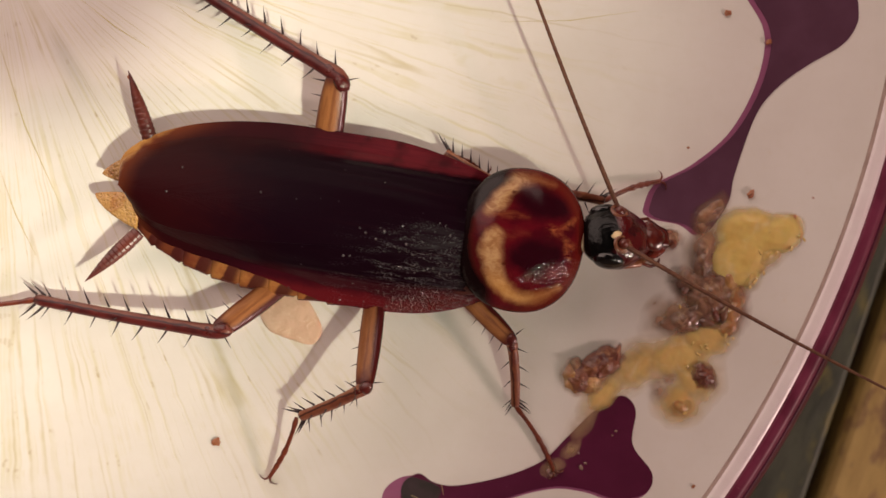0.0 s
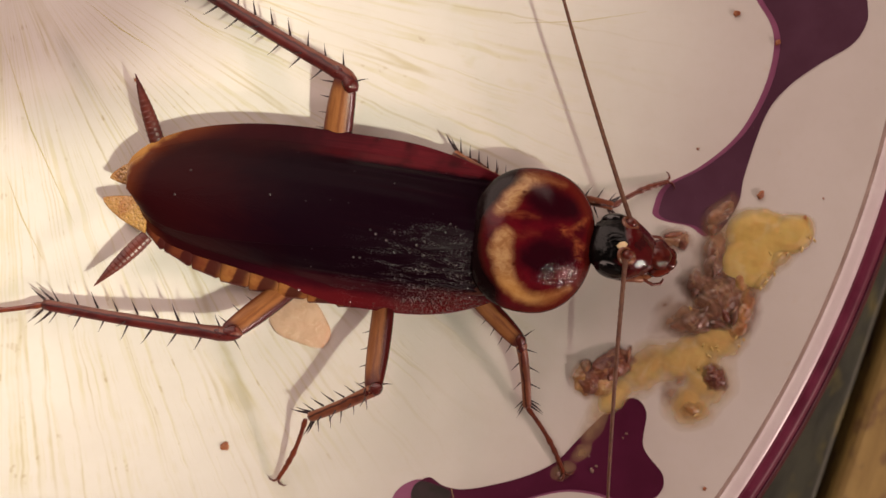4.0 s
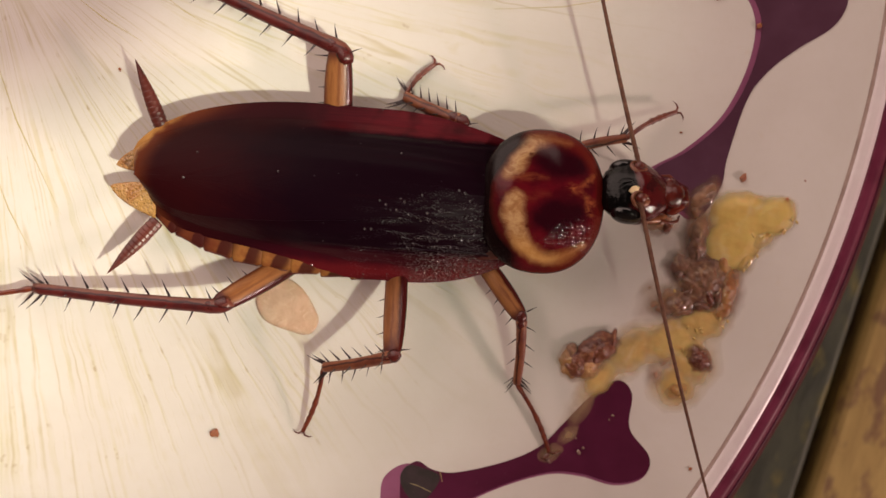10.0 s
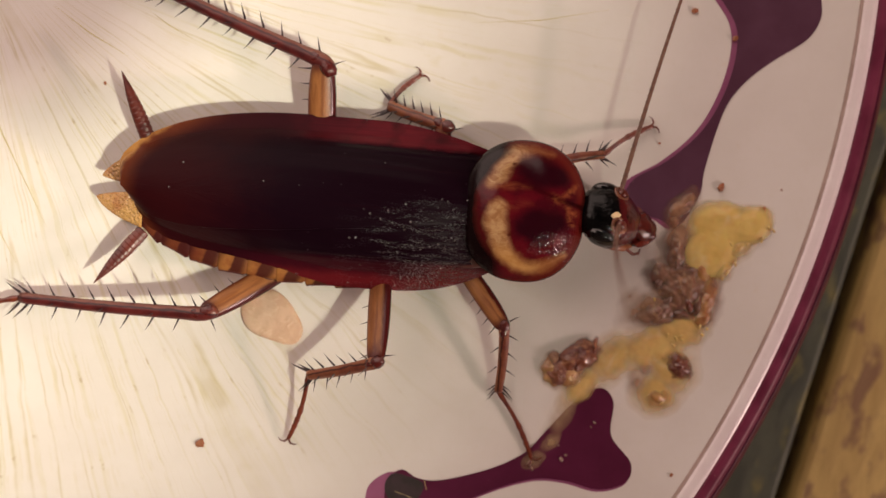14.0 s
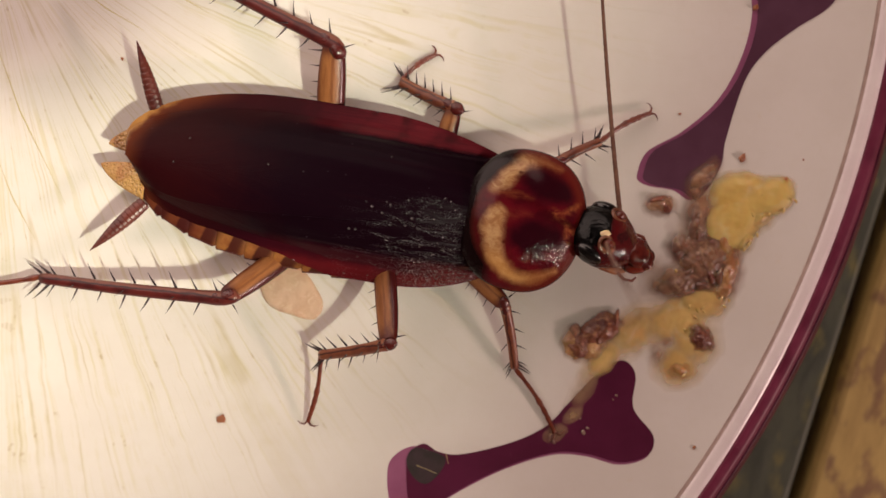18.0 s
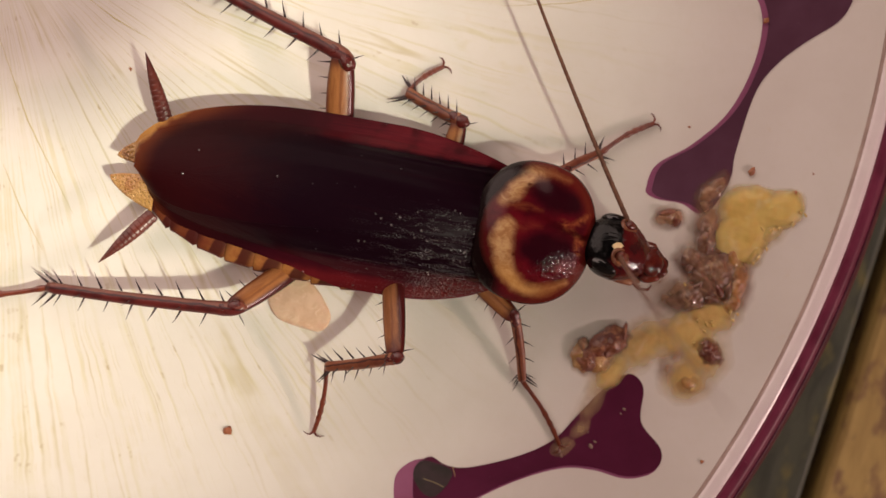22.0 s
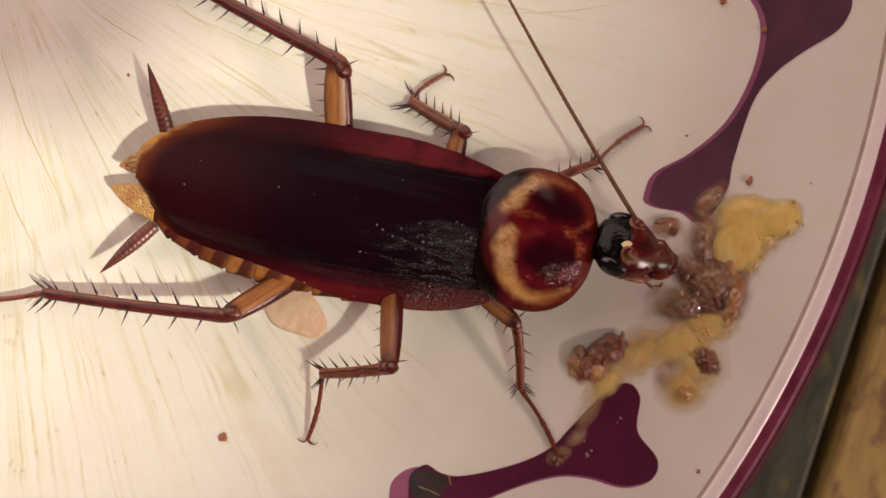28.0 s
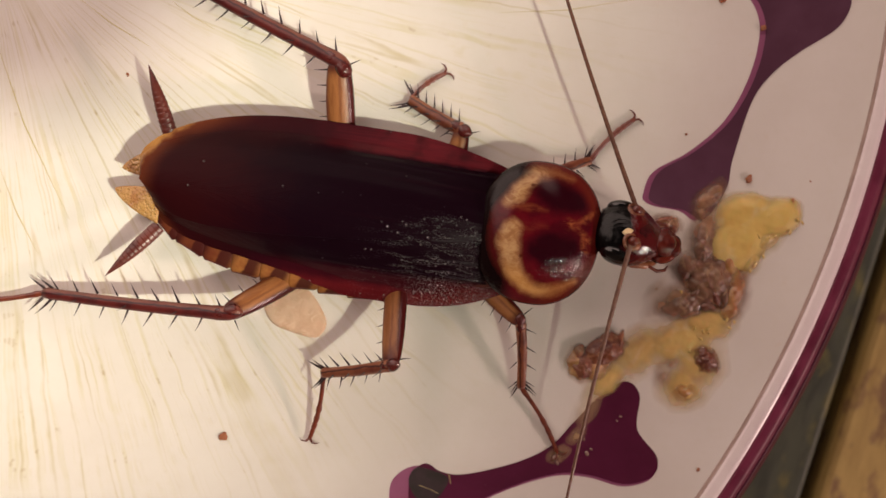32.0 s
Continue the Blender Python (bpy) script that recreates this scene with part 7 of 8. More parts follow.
LEG_ROWS['RF', 'femur'] = [
    (0, 9.98, -3.41, 0.76, 0, -11.6, -35.9), (0.5, 9.82, -3.31, 0.73, 0, -11.9, -37.2), (1, 9.95, -3.40, 0.75, 0, -11.6, -36.5),
    (1.5, 9.88, -3.35, 0.74, 0, -11.8, -37), (3, 9.91, -3.39, 0.75, 0, -11.7, -37.8), (5.5, 9.83, -3.32, 0.73, 0, -11.9, -37.1),
    (6.5, 9.67, -3.21, 0.69, 0, -12.3, -39.4), (7, 9.77, -3.33, 0.72, 0, -12, -42.3), (7.5, 9.83, -3.40, 0.74, 0, -11.8, -43),
    (9, 9.80, -3.42, 0.74, 0, -11.8, -46.1), (9.5, 9.93, -3.60, 0.77, 0, -11.4, -47.9),
    (10.5, 9.79, -3.51, 0.75, 0, -11.7, -52.3), (12, 9.95, -3.72, 0.79, 0, -11.2, -52), (12.5, 9.77, -3.49, 0.74, 0, -11.7, -52),
    (13.5, 9.77, -3.49, 0.74, 0, -11.8, -52), (14, 9.92, -3.67, 0.78, 0, -11.3, -51.4), (14.5, 9.58, -3.18, 0.67, 0, -12.5, -45),
    (15, 9.32, -2.93, 0.59, 0, -13.5, -36.6), (15.5, 9.06, -2.77, 0.51, 0, -14.4, -32.5),
    (17.5, 9.25, -2.88, 0.57, 0, -13.7, -34), (18, 9.17, -2.83, 0.54, 0, -14, -34.1), (19.5, 9.34, -2.95, 0.60, 0, -13.4, -35.5),
    (21, 9.35, -2.95, 0.60, 0, -13.4, -35.4), (22.5, 9.15, -2.82, 0.54, 0, -14, -34.4),
    (23.5, 9.28, -2.90, 0.58, 0, -13.6, -36.1), (24, 9.31, -2.92, 0.59, 0, -13.5, -35.3),
    (24.5, 9.28, -2.90, 0.58, 0, -13.6, -36.3), (27.5, 9.15, -2.82, 0.54, 0, -14, -33.5),
    (28.5, 8.89, -2.69, 0.46, 0, -15, -29.7), (29.5, 9.21, -2.86, 0.56, 0, -13.8, -34), (32, 9.08, -2.76, 0.51, 0, -14.3, -34.9),
]
LEG_ROWS['RF', 'tibia'] = [
    (0, 14.10, -6.39, 1.80, 0, 24.3, -77), (0.5, 13.88, -6.39, 1.80, 0, 24.3, -76.2), (1, 14.05, -6.43, 1.80, 0, 23.9, -76.1),
    (1.5, 13.95, -6.42, 1.80, 0, 24.4, -75.6), (2, 13.98, -6.48, 1.80, 0, 24.5, -78.3),
    (3.5, 13.95, -6.47, 1.80, 0, 24.5, -75.4), (5.5, 13.89, -6.38, 1.80, 0, 24.8, -74.6), (6, 13.80, -6.41, 1.80, 0, 25, -77),
    (6.5, 13.59, -6.44, 1.80, 0, 24.7, -82.9), (7, 13.53, -6.75, 1.80, 0, 24.7, -88.1), (8, 13.49, -7, 1.80, 0, 24.5, -87.9),
    (8.5, 13.37, -6.98, 1.80, 0, 24.6, -87.5), (9, 13.33, -7.09, 1.80, 0, 24.5, -87.8),
    (9.5, 13.35, -7.38, 1.80, 0, 23.8, -87.6), (10, 13.09, -7.56, 1.80, 0, 23.4, -87.5),
    (10.5, 12.90, -7.55, 1.80, 0, 16.4, -91.8), (11.5, 13.06, -7.61, 1.80, 0, 18.4, -89.2),
    (12, 13.09, -7.73, 1.80, 0, 22.8, -89.1), (12.5, 12.91, -7.50, 1.80, 0, 19.3, -90.3),
    (13.5, 12.90, -7.50, 1.80, 0, 20.1, -90.5), (14, 13.10, -7.66, 1.80, 0, 23.9, -88.9),
    (14.5, 13.16, -6.77, 1.80, 0, 23.6, -78.9), (15, 13.38, -5.94, 1.80, 0, 24.6, -67.9),
    (15.5, 13.31, -5.47, 1.80, 0, 25.1, -66.1), (17.5, 13.44, -5.71, 1.80, 0, 24.6, -69.2),
    (18, 13.34, -5.65, 1.80, 0, 23.6, -69.9), (18.5, 13.39, -5.69, 1.80, 0, 23.1, -70.8),
    (19.5, 13.46, -5.88, 1.80, 0, 24.3, -71.3), (20.5, 13.44, -5.92, 1.80, 0, 24.5, -70.9),
    (21, 13.47, -5.88, 1.80, 0, 24.5, -70.6), (21.5, 13.47, -5.76, 1.80, 0, 24.8, -72.5),
    (22.5, 13.31, -5.66, 1.80, 0, 24.7, -71.6), (23.5, 13.37, -5.88, 1.80, 0, 25, -72.9),
    (24, 13.44, -5.84, 1.80, 0, 25.1, -72.9), (24.5, 13.35, -5.89, 1.80, 0, 24.8, -72.4),
    (25, 13.37, -5.84, 1.80, 0, 24.7, -71.6), (27.5, 13.36, -5.60, 1.80, 0, 24.4, -74.5),
    (28, 13.34, -5.45, 1.80, 0, 24.6, -74.9), (28.5, 13.26, -5.18, 1.80, 0, 24.5, -77.8),
    (29.5, 13.40, -5.68, 1.80, 0, 24.3, -76.6), (31, 13.29, -5.70, 1.80, 0, 21.8, -75.4),
    (32, 13.21, -5.65, 1.80, 0, 21.8, -79.2),
]
LEG_ROWS['RF', 'tarsus'] = [
    (0, 15.15, -10.92, -0.30, 0, 3.6, -50.3), (0.5, 14.99, -10.90, -0.30, 0, 3.6, -50.7), (1, 15.17, -10.95, -0.27, 0, 4, -51.1),
    (1.5, 15.10, -10.92, -0.30, 0, 3.5, -51.2), (2, 14.92, -11.02, -0.32, 0, 3.4, -51.7),
    (3.5, 15.12, -10.96, -0.32, 0, 3.4, -52.2), (5.5, 15.13, -10.85, -0.34, 0, 3.1, -52.9),
    (6, 14.84, -10.92, -0.36, 0, 2.9, -53), (6.5, 14.17, -11.04, -0.33, 0, 3.2, -54.2), (7, 13.68, -11.39, -0.33, 0, 3.1, -55.8),
    (8, 13.65, -11.64, -0.31, 0, 3.3, -57.4), (8.5, 13.58, -11.62, -0.32, 0, 3.2, -58), (9, 13.51, -11.73, -0.31, 0, 3.2, -58.5),
    (9.5, 13.55, -12.04, -0.26, 0, 3.8, -59.3), (10, 13.29, -12.23, -0.22, 0, 4.2, -59.5),
    (10.5, 12.75, -12.44, 0.36, 0, 10.4, -60), (11, 13.04, -12.50, 0.28, 0, 9.6, -60.1),
    (11.5, 13.13, -12.45, 0.19, 0, 8.5, -60), (12, 13.17, -12.43, -0.18, 0, 4.6, -60),
    (12.5, 12.88, -12.31, 0.11, 0, 7.7, -59.8), (13.5, 12.86, -12.29, 0.05, 0, 7, -59.3),
    (14, 13.19, -12.32, -0.26, 0, 3.7, -58.7), (14.5, 14.06, -11.36, -0.24, 0, 4, -55.4),
    (15, 15.12, -10.24, -0.33, 0, 3.1, -51.7), (15.5, 15.18, -9.69, -0.36, 0, 2.7, -49.8),
    (17.5, 15.09, -10.04, -0.33, 0, 3.1, -48.6), (18.5, 14.93, -10.12, -0.20, 0, 4.4, -47.8),
    (19, 14.87, -10.18, -0.28, 0, 3.5, -47.2), (19.5, 14.95, -10.29, -0.30, 0, 3.3, -48.1),
    (20.5, 14.96, -10.31, -0.31, 0, 3.2, -49.1), (21, 15.02, -10.26, -0.31, 0, 3.2, -49.4),
    (21.5, 14.86, -10.17, -0.34, 0, 2.9, -49.3), (22.5, 14.78, -10.06, -0.33, 0, 2.9, -50.3),
    (23.5, 14.73, -10.30, -0.35, 0, 2.7, -51.2), (25, 14.84, -10.24, -0.33, 0, 2.9, -51.2),
    (25.5, 14.75, -10.24, -0.34, 0, 2.9, -50.8), (27.5, 14.60, -10.07, -0.31, 0, 3.2, -51),
    (28, 14.55, -9.93, -0.32, 0, 3.1, -50.4), (28.5, 14.23, -9.71, -0.32, 0, 3.2, -50.3),
    (29.5, 14.47, -10.20, -0.30, 0, 3.4, -51.7), (31, 14.48, -10.29, -0.10, 0, 5.6, -52.1),
    (31.5, 14.28, -10.23, -0.14, 0, 5.1, -51.8), (32, 14.10, -10.30, -0.09, 0, 5.6, -52),
]
LEG_ROWS['LM', 'femur'] = [
    (0, 7.48, 1.44, 0.18, 0, -10.6, 31.4), (0.5, 7.37, 1.38, 0.16, 0, -10.8, 32.4), (1, 7.51, 1.45, 0.19, 0, -10.5, 30.6),
    (2, 7.35, 1.36, 0.16, 0, -10.9, 31.6), (5.5, 7.43, 1.42, 0.17, 0, -10.7, 32.8), (6.5, 6.88, 1.06, 0.04, 0, -12.2, 35.1),
    (7, 6.70, 0.96, -0.01, 0, -12.8, 31.7), (8, 6.81, 1.07, 0.03, 0, -12.4, 25.1), (8.5, 6.82, 0.95, 0.02, 0, -12.5, 42.6),
    (9, 7.09, 1.13, 0.08, 0, -11.7, 84.2), (9.5, 7.06, 0.97, 0.05, 0, -12.1, 80.6), (10, 7.05, 0.86, 0.02, 0, -12.4, 82.4),
    (10.5, 7.06, 0.69, -0.02, 0, -12.9, 86.2), (11, 7.03, 0.77, 0, 0, -12.7, 81.5), (11.5, 7.05, 0.91, 0.03, 0, -12.3, 80.8),
    (12, 7.07, 1.05, 0.07, 0, -11.9, 80.6), (12.5, 7.09, 1.15, 0.09, 0, -11.7, 84.4), (13, 7.10, 1.29, 0.12, 0, -11.3, 84.2),
    (13.5, 7.10, 1.22, 0.10, 0, -11.5, 84.6), (14, 7.09, 1.21, 0.10, 0, -11.5, 81.4), (14.5, 7.17, 1.79, 0.21, 0, -10.3, 83),
    (15, 7.26, 2.55, 0.32, 0, -9, 82.9), (15.5, 7.20, 2.91, 0.36, 0, -8.5, 86.4), (17.5, 7.20, 2.43, 0.30, 0, -9.2, 85.2),
    (19, 7.13, 2.09, 0.25, 0, -9.8, 87.6), (19.5, 7.16, 2.05, 0.25, 0, -9.8, 85.3), (21, 7.17, 2.04, 0.24, 0, -9.8, 84.8),
    (21.5, 7.14, 2.10, 0.25, 0, -9.7, 87.3), (22.5, 7.12, 2.16, 0.26, 0, -9.6, 88.2), (23.5, 7.15, 2.04, 0.24, 0, -9.9, 86.5),
    (25, 7.17, 2.04, 0.24, 0, -9.8, 84.9), (25.5, 7.14, 1.99, 0.24, 0, -9.9, 86.3), (27.5, 7.15, 2.11, 0.25, 0, -9.7, 86.3),
    (28.5, 7.06, 2.38, 0.29, 0, -9.3, 91.5), (29.5, 7.16, 2.03, 0.24, 0, -9.9, 85.7), (30.5, 7.16, 1.97, 0.23, 0, -10, 84.8),
    (31, 7.16, 1.96, 0.23, 0, -10, 84.8), (32, 7.11, 1.92, 0.23, 0, -10.1, 89),
]
LEG_ROWS['LM', 'tibia'] = [
    (0, 11.67, 4, 1.10, 0, 9.3, 157.4), (0.5, 11.51, 4.01, 1.10, 0, 9.4, 157.3), (1, 11.74, 3.96, 1.10, 0, 9.2, 157.1),
    (2, 11.53, 3.93, 1.10, 0, 8.9, 157), (3.5, 11.61, 3.95, 1.10, 0, 8.5, 157.5), (5.5, 11.56, 4.08, 1.10, 0, 8.1, 157.7),
    (6, 11.25, 4.04, 1.10, 0, 7.9, 157.7), (6.5, 10.88, 3.86, 1.10, 0, 7, 157.1), (7, 10.85, 3.52, 1.10, 0, 5.7, 155.8),
    (7.5, 11.12, 3.33, 1.10, 0, 4.4, 155.2), (8, 11.23, 3.14, 1.10, 0, 4.2, 155), (8.5, 10.41, 4.26, 1.10, 0, 19.1, 158.1),
    (9, 7.58, 6, 1.10, 0, 19.3, 158.3), (9.5, 7.85, 5.79, 1.10, 0, 19.2, 158.6), (10, 7.70, 5.70, 1.10, 0, 19.2, 159.3),
    (10.5, 7.39, 5.56, 1.10, 0, 19.1, 159.8), (11, 7.75, 5.59, 1.10, 0, 19, 160.4), (11.5, 7.83, 5.73, 1.10, 0, 18.9, 161.5),
    (12, 7.87, 5.87, 1.10, 0, 18.9, 162.4), (12.5, 7.57, 6.03, 1.10, 0, 18.8, 163.5), (13, 7.59, 6.16, 1.10, 0, 18.7, 164.3),
    (13.5, 7.56, 6.10, 1.10, 0, 18.8, 163.5), (14, 7.83, 6.05, 1.10, 0, 18.9, 162.8), (14.5, 7.77, 6.68, 1.10, 0, 19, 164.8),
    (15, 7.87, 7.45, 1.10, 0, 19, 166.8), (15.5, 7.51, 7.84, 1.10, 0, 19.1, 167), (17.5, 7.61, 7.35, 1.10, 0, 19.4, 162.8),
    (19, 7.34, 7.02, 1.10, 0, 19.5, 160.4), (19.5, 7.57, 6.96, 1.10, 0, 19.6, 159.8), (21, 7.62, 6.94, 1.10, 0, 19.9, 159.5),
    (21.5, 7.37, 7.02, 1.10, 0, 20, 159.6), (22.5, 7.28, 7.09, 1.10, 0, 20.2, 159.5), (23.5, 7.45, 6.95, 1.10, 0, 20.2, 158.4),
    (25, 7.61, 6.94, 1.10, 0, 19.7, 158), (25.5, 7.46, 6.91, 1.10, 0, 19.5, 158.1), (27.5, 7.48, 7.02, 1.10, 0, 18.9, 157.2),
    (28, 7.30, 7.13, 1.10, 0, 18.7, 157.5), (28.5, 6.93, 7.31, 1.10, 0, 18.7, 157.7), (29.5, 7.52, 6.94, 1.10, 0, 18.7, 156.6),
    (30.5, 7.61, 6.87, 1.10, 0, 18.7, 156.3), (31, 7.61, 6.86, 1.10, 0, 18.7, 156.4), (31.5, 7.31, 6.88, 1.10, 0, 18.7, 156.6),
    (32, 7.19, 6.84, 1.10, 0, 18.7, 156.5),
]
LEG_ROWS['LM', 'tarsus'] = [
    (0, 7.58, 5.71, 0.38, 0, 14.7, -17.7), (0.5, 7.42, 5.72, 0.37, 0, 14.5, -17.7), (1, 7.65, 5.68, 0.38, 0, 14.7, -17.8),
    (2, 7.44, 5.67, 0.40, 0, 15, -17.9), (3, 7.46, 5.62, 0.43, 0, 15.4, -17.6), (5.5, 7.43, 5.77, 0.47, 0, 15.8, -17),
    (6, 7.13, 5.73, 0.48, 0, 16, -17), (6.5, 6.77, 5.60, 0.55, 0, 17.1, -17.7), (7, 6.76, 5.36, 0.65, 0, 18.5, -18.8),
    (7.5, 7.04, 5.21, 0.76, 0, 20, -19.3), (8, 7.16, 5.04, 0.77, 0, 20.4, -19.4), (8.5, 6.46, 5.84, -0.37, 0, 4, -2.3),
    (9, 3.64, 7.56, -0.39, 0, 3.6, 53.5), (9.5, 3.90, 7.34, -0.38, 0, 3.8, 52.7), (10, 3.72, 7.20, -0.38, 0, 3.9, 52.3),
    (10.5, 3.39, 7.02, -0.37, 0, 4.1, 51.7), (11, 3.74, 7.02, -0.37, 0, 4.2, 51.3), (11.5, 3.79, 7.08, -0.36, 0, 4.4, 51.4),
    (12, 3.81, 7.16, -0.36, 0, 4.6, 51.1), (12.5, 3.48, 7.24, -0.35, 0, 4.8, 51.1), (13.5, 3.47, 7.31, -0.35, 0, 4.8, 49.9),
    (14, 3.76, 7.31, -0.36, 0, 4.6, 49), (14.5, 3.67, 7.80, -0.37, 0, 4.3, 50.7), (15, 3.73, 8.42, -0.37, 0, 4.2, 52.9),
    (15.5, 3.37, 8.80, -0.37, 0, 4.1, 53.4), (17.5, 3.56, 8.61, -0.39, 0, 3.4, 49.5), (19, 3.35, 8.44, -0.40, 0, 3.1, 47.7),
    (19.5, 3.59, 8.43, -0.41, 0, 2.9, 46.9), (21, 3.66, 8.42, -0.43, 0, 2.6, 46.4), (21.5, 3.40, 8.49, -0.44, 0, 2.5, 46.5),
    (22.5, 3.32, 8.57, -0.46, 0, 2.2, 46.1), (25, 3.68, 8.53, -0.41, 0, 3, 46), (25.5, 3.52, 8.49, -0.40, 0, 3.2, 46.4),
    (27.5, 3.55, 8.68, -0.35, 0, 4.1, 47.1), (28, 3.36, 8.76, -0.34, 0, 4.3, 47.8), (28.5, 2.99, 8.93, -0.34, 0, 4.3, 48.1),
    (29.5, 3.61, 8.63, -0.34, 0, 4.3, 46.8), (31, 3.71, 8.57, -0.34, 0, 4.3, 46.5), (31.5, 3.40, 8.57, -0.34, 0, 4.3, 47),
    (32, 3.29, 8.54, -0.34, 0, 4.3, 46.6),
]
LEG_ROWS['LF', 'femur'] = [
    (0, 12.32, 1.91, 0.45, 0, -10.8, 33.8), (0.5, 12.18, 1.82, 0.41, 0, -11.4, 33.3), (1, 12.26, 1.91, 0.44, 0, -11, 28.5),
    (2, 12.22, 1.88, 0.43, 0, -11.1, 30.1), (3, 12.13, 1.85, 0.41, 0, -11.4, 26.9), (5.5, 12.14, 1.77, 0.40, 0, -11.6, 35.8),
    (6, 11.96, 1.58, 0.33, 0, -12.5, 39.7), (6.5, 11.86, 1.35, 0.26, 0, -13.5, 46.1), (7, 11.77, 1.28, 0.22, 0, -14.1, 45.3),
    (7.5, 11.67, 1.41, 0.23, 0, -14, 36.8), (8, 11.58, 1.49, 0.22, 0, -14.2, 31), (8.5, 11.60, 1.56, 0.24, 0, -13.9, 28.2),
    (9, 11.54, 1.64, 0.23, 0, -14.1, 22.9), (9.5, 12.19, 1.88, 0.42, 0, -11.2, 28.1), (10, 12.62, 2.12, 0.52, 0, -9.8, 36.4),
    (10.5, 12.60, 2.10, 0.51, 0, -9.9, 34.3), (11, 13.16, 2.42, 0.61, 0, -8.5, 30.1), (12, 13.11, 2.39, 0.60, 0, -8.6, 30.3),
    (12.5, 12.70, 2.17, 0.53, 0, -9.6, 33.3), (13.5, 12.39, 1.96, 0.47, 0, -10.6, 34.5), (14, 12.49, 2.03, 0.49, 0, -10.3, 33.3),
    (14.5, 12.52, 2.04, 0.49, 0, -10.2, 38.3), (15, 12.75, 2.25, 0.55, 0, -9.4, 42.7), (15.5, 12.83, 2.41, 0.57, 0, -9, 50.7),
    (17.5, 12.51, 2.03, 0.49, 0, -10.2, 44.3), (19, 12.32, 1.83, 0.44, 0, -11, 45.9), (19.5, 12.31, 1.85, 0.44, 0, -11, 43.1),
    (21, 12.32, 1.85, 0.44, 0, -11, 43.7), (21.5, 12.28, 1.77, 0.42, 0, -11.2, 48), (22.5, 12.30, 1.77, 0.43, 0, -11.2, 50.2),
    (23.5, 12.24, 1.74, 0.41, 0, -11.4, 46.7), (24, 12.27, 1.77, 0.42, 0, -11.2, 47.8), (25, 12.24, 1.75, 0.41, 0, -11.3, 46.5),
    (25.5, 12.18, 1.65, 0.39, 0, -11.7, 49.1), (27.5, 12.21, 1.61, 0.38, 0, -11.8, 53.6),
    (28, 12.26, 1.61, 0.39, 0, -11.7, 58.4), (28.5, 12.37, 1.70, 0.42, 0, -11.2, 65.2), (29, 12.33, 1.71, 0.42, 0, -11.3, 58.4),
    (29.5, 12.21, 1.56, 0.37, 0, -11.9, 56.2), (30, 12.14, 1.39, 0.32, 0, -12.6, 59.3), (31, 12.12, 1.33, 0.31, 0, -12.9, 60.1),
    (31.5, 12.15, 1.24, 0.29, 0, -13.2, 64.5), (32, 12.13, 1.16, 0.26, 0, -13.6, 65.4),
]
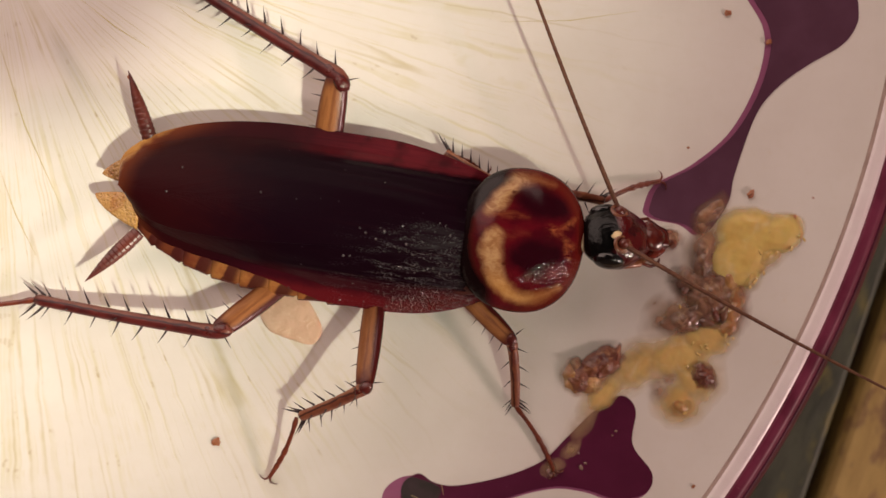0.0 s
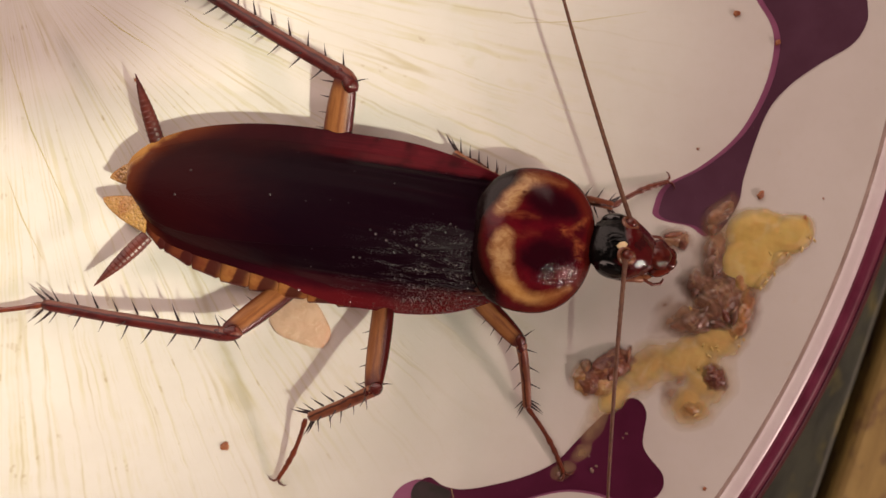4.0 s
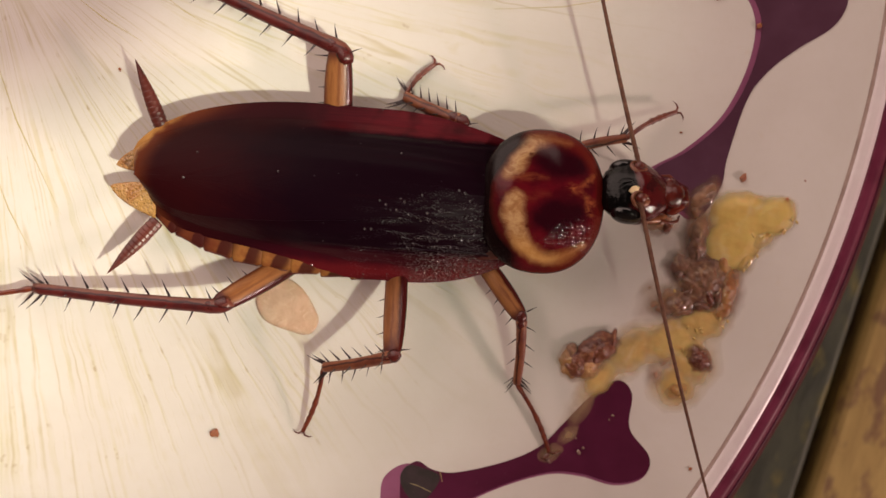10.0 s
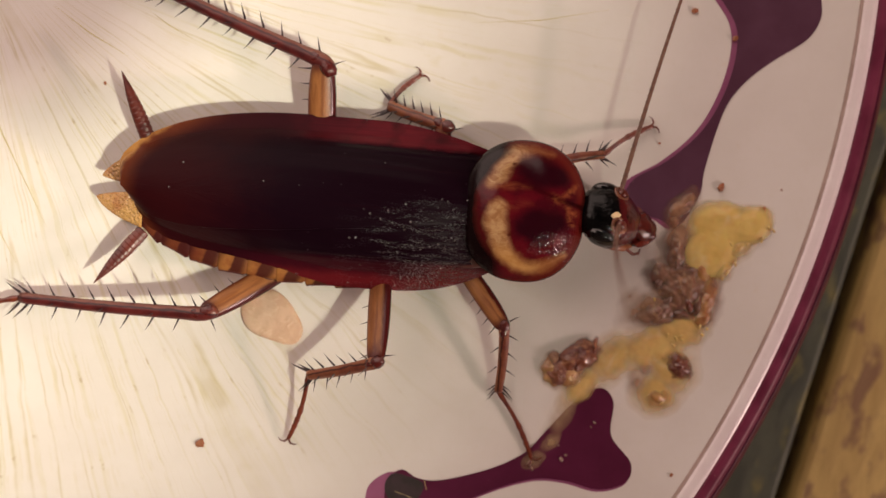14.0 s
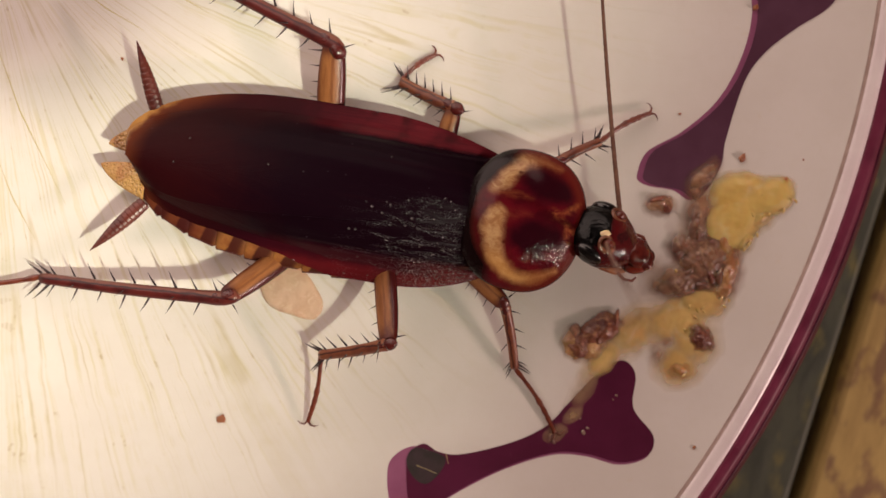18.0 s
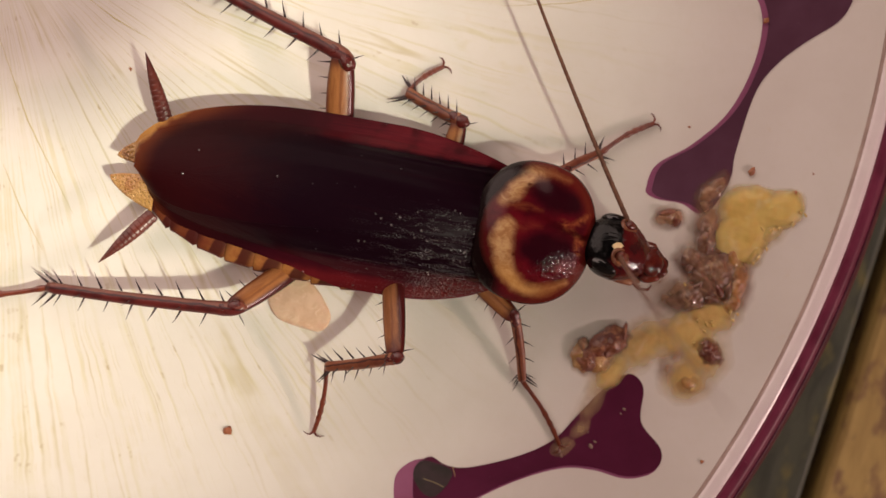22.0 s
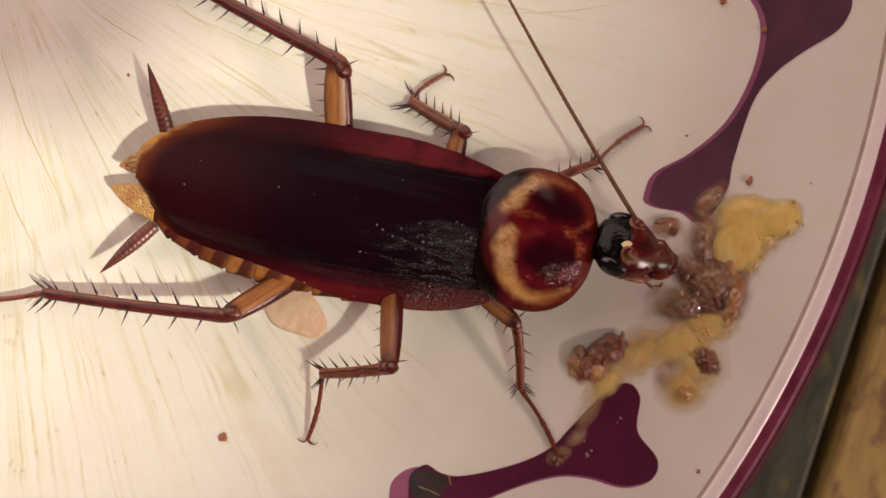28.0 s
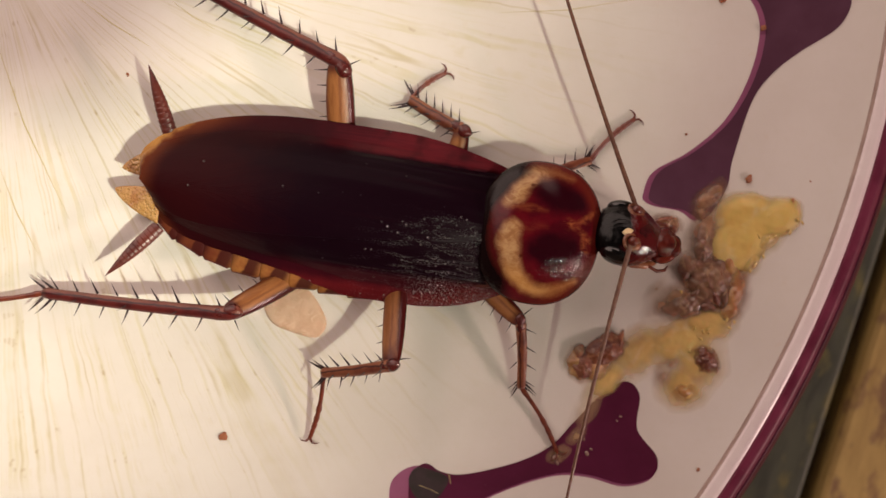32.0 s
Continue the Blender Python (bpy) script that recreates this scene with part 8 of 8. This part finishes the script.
LEG_ROWS['LF', 'tibia'] = [
    (0, 15.59, 4.10, 1.20, 0, 19.4, 1.3), (0.5, 15.45, 3.98, 1.20, 0, 17.9, 1.1), (1, 15.71, 3.78, 1.20, 0, 16.6, 0.8),
    (1.5, 15.66, 3.88, 1.20, 0, 18.2, -0.4), (2, 15.62, 3.84, 1.20, 0, 20, -2), (3, 15.63, 3.63, 1.20, 0, 19, -0.8),
    (5.5, 15.32, 4.06, 1.20, 0, 25.2, 0.3), (6, 14.96, 4.07, 1.20, 0, 25.6, 0.4), (6.5, 14.55, 4.15, 1.20, 0, 27.8, -1.9),
    (7, 14.49, 4.04, 1.20, 0, 30.4, -4.9), (7.5, 14.78, 3.74, 1.20, 0, 30.4, -4.4), (8, 14.91, 3.48, 1.20, 0, 30.5, -3.2),
    (8.5, 15.03, 3.39, 1.20, 0, 30.4, -2.4), (9, 15.11, 3.15, 1.20, 0, 30.4, -1.3), (9.5, 15.66, 3.72, 1.20, 0, 22.4, 10.2),
    (10, 15.80, 4.46, 1.20, 0, 0, 16.4), (10.5, 15.85, 4.32, 1.20, 0, 0, 13.1), (11, 16.58, 4.40, 1.20, 0, 16.8, 11.1),
    (11.5, 16.57, 4.40, 1.20, 0, 12.1, 10.8), (12, 16.53, 4.39, 1.20, 0, 13.2, 10.9), (12.5, 16, 4.33, 1.20, 0, 16.4, 12.8),
    (13, 15.79, 4.22, 1.20, 0, 19.4, 14.6), (13.5, 15.63, 4.19, 1.20, 0, 15.8, 14.4), (14, 15.78, 4.18, 1.20, 0, 11.8, 14.3),
    (14.5, 15.61, 4.48, 1.20, 0, 10.1, 23.4), (15, 15.65, 4.93, 1.20, 0, 0, 32), (15.5, 15.33, 5.47, 1.20, 0, 0, 33.8),
    (17.5, 15.33, 4.78, 1.20, 0, 15.2, 35.7), (18, 15.21, 4.66, 1.20, 0, 11.7, 36.1), (19, 15.05, 4.65, 1.20, 0, 13.5, 34.2),
    (19.5, 15.18, 4.53, 1.20, 0, 14.2, 32.5), (20, 15.15, 4.50, 1.20, 0, 15, 31.2), (21, 15.15, 4.56, 1.20, 0, 20.4, 33.3),
    (21.5, 14.90, 4.69, 1.20, 0, 22.6, 34.6), (22, 14.86, 4.79, 1.20, 0, 24.6, 35.6), (22.5, 14.81, 4.78, 1.20, 0, 24.7, 34.5),
    (23.5, 14.92, 4.59, 1.20, 0, 24.7, 32), (24, 14.91, 4.67, 1.20, 0, 24.7, 31.6), (24.5, 14.89, 4.57, 1.20, 0, 25.3, 31.5),
    (25, 14.94, 4.59, 1.20, 0, 25.9, 31.8), (25.5, 14.75, 4.61, 1.20, 0, 26.1, 32), (27.5, 14.53, 4.76, 1.20, 0, 26.7, 32.1),
    (28, 14.32, 4.95, 1.20, 0, 26.8, 32.5), (28.5, 14.02, 5.26, 1.20, 0, 30.1, 34.5), (29, 14.38, 5.05, 1.20, 0, 34.1, 36),
    (29.5, 14.38, 4.81, 1.20, 0, 31.8, 33.9), (30, 14.13, 4.75, 1.20, 0, 29.7, 32.6), (31, 14.07, 4.71, 1.20, 0, 30.4, 33.2),
    (31.5, 13.83, 4.76, 1.20, 0, 29.6, 32.1), (32, 13.75, 4.69, 1.20, 0, 28.9, 30),
]
LEG_ROWS['LF', 'tarsus'] = [
    (0, 18.98, 4.17, 0.01, 0, 8, 28.7), (0.5, 18.88, 4.04, 0.09, 0, 9.1, 29.7), (1, 19.16, 3.83, 0.17, 0, 10, 30.6),
    (1.5, 19.08, 3.86, 0.08, 0, 8.9, 31.6), (2, 19, 3.72, -0.03, 0, 7.6, 32.2), (3, 19.03, 3.59, 0.03, 0, 8.5, 34),
    (5.5, 18.58, 4.08, -0.34, 0, 4.2, 28.6), (6, 18.20, 4.09, -0.36, 0, 4, 27.5), (6.5, 17.74, 4.05, -0.48, 0, 3.1, 21.4),
    (7, 17.59, 3.77, -0.62, 0, -1.2, 2.6), (7.5, 17.88, 3.50, -0.62, 0, -1.2, -1), (9, 18.21, 3.08, -0.62, 0, -1.2, -10.4),
    (9.5, 18.93, 4.31, -0.17, 0, 7, 24.7), (10, 19.25, 5.48, 1.20, 0, 16.1, 32.8), (10.5, 19.36, 5.14, 1.20, 0, 17.9, 34.3),
    (11, 19.96, 5.06, 0.16, 0, 8.5, 35.5), (11.5, 20.03, 5.06, 0.45, 0, 12.5, 36.5), (12, 19.97, 5.05, 0.38, 0, 12.3, 36.7),
    (12.5, 19.37, 5.10, 0.18, 0, 9.7, 35.7), (13, 19.08, 5.07, 0, 0, 7.4, 34.4), (13.5, 18.99, 5.05, 0.22, 0, 10.2, 34.8),
    (14, 19.19, 5.05, 0.46, 0, 13.2, 35.1), (14.5, 18.86, 5.89, 0.57, 0, 13.7, 36.4), (15, 18.70, 6.84, 1.20, 0, 19.7, 38.5),
    (15.5, 18.32, 7.47, 1.20, 0, 19.6, 40.1), (17.5, 18.15, 6.81, 0.25, 0, 9.3, 39.7), (18, 18.06, 6.74, 0.47, 0, 11.6, 39.9),
    (19, 17.95, 6.61, 0.36, 0, 10.6, 41.2), (19.5, 18.13, 6.41, 0.32, 0, 10.1, 41.1), (20, 18.12, 6.31, 0.27, 0, 9.6, 41.5),
    (21, 17.98, 6.41, -0.05, 0, 6.3, 40.4), (21.5, 17.64, 6.58, -0.18, 0, 4.9, 40), (22, 17.52, 6.70, -0.30, 0, 3.6, 39.4),
    (22.5, 17.51, 6.64, -0.31, 0, 3.6, 40.5), (23, 17.63, 6.42, -0.31, 0, 3.6, 41.4), (23.5, 17.70, 6.33, -0.31, 0, 3.7, 42.5),
    (24, 17.69, 6.39, -0.31, 0, 3.7, 44.2), (24.5, 17.67, 6.27, -0.34, 0, 3.3, 44.3), (25, 17.70, 6.29, -0.37, 0, 3, 44.7),
    (25.5, 17.49, 6.32, -0.38, 0, 2.9, 45.5), (27.5, 17.26, 6.47, -0.42, 0, 2.7, 47.6), (28, 17.03, 6.67, -0.42, 0, 2.6, 48.7),
    (28.5, 16.59, 7.02, -0.61, 0, -0.1, 49.5), (29, 16.79, 6.80, -0.82, 0, -3.3, 48.8),
    (29.5, 16.92, 6.52, -0.70, 0, -1.5, 46.5), (30, 16.77, 6.43, -0.58, 0, 0.3, 44.1), (31, 16.66, 6.41, -0.62, 0, -0.4, 43),
    (31.5, 16.48, 6.42, -0.58, 0, 0.4, 47.5), (32, 16.48, 6.27, -0.54, 0, 1.1, 51.8),
]


def path(rows):
    return [(t, mmpose(*v)) for t, *v in rows]


def motions():
    walk(ROACH, path(BODY_ROWS))
    walk(PRONOTUM, path(PRONOTUM_ROWS))
    walk(HEAD, path(HEAD_ROWS))
    walk(FEELERS[0], path(ANTENNA_LEFT_ROWS))
    walk(FEELERS[1], path(ANTENNA_RIGHT_ROWS))
    for (leg, segment), rows in LEG_ROWS.items():
        walk(LEGS[leg][segment], path(rows))


motions()
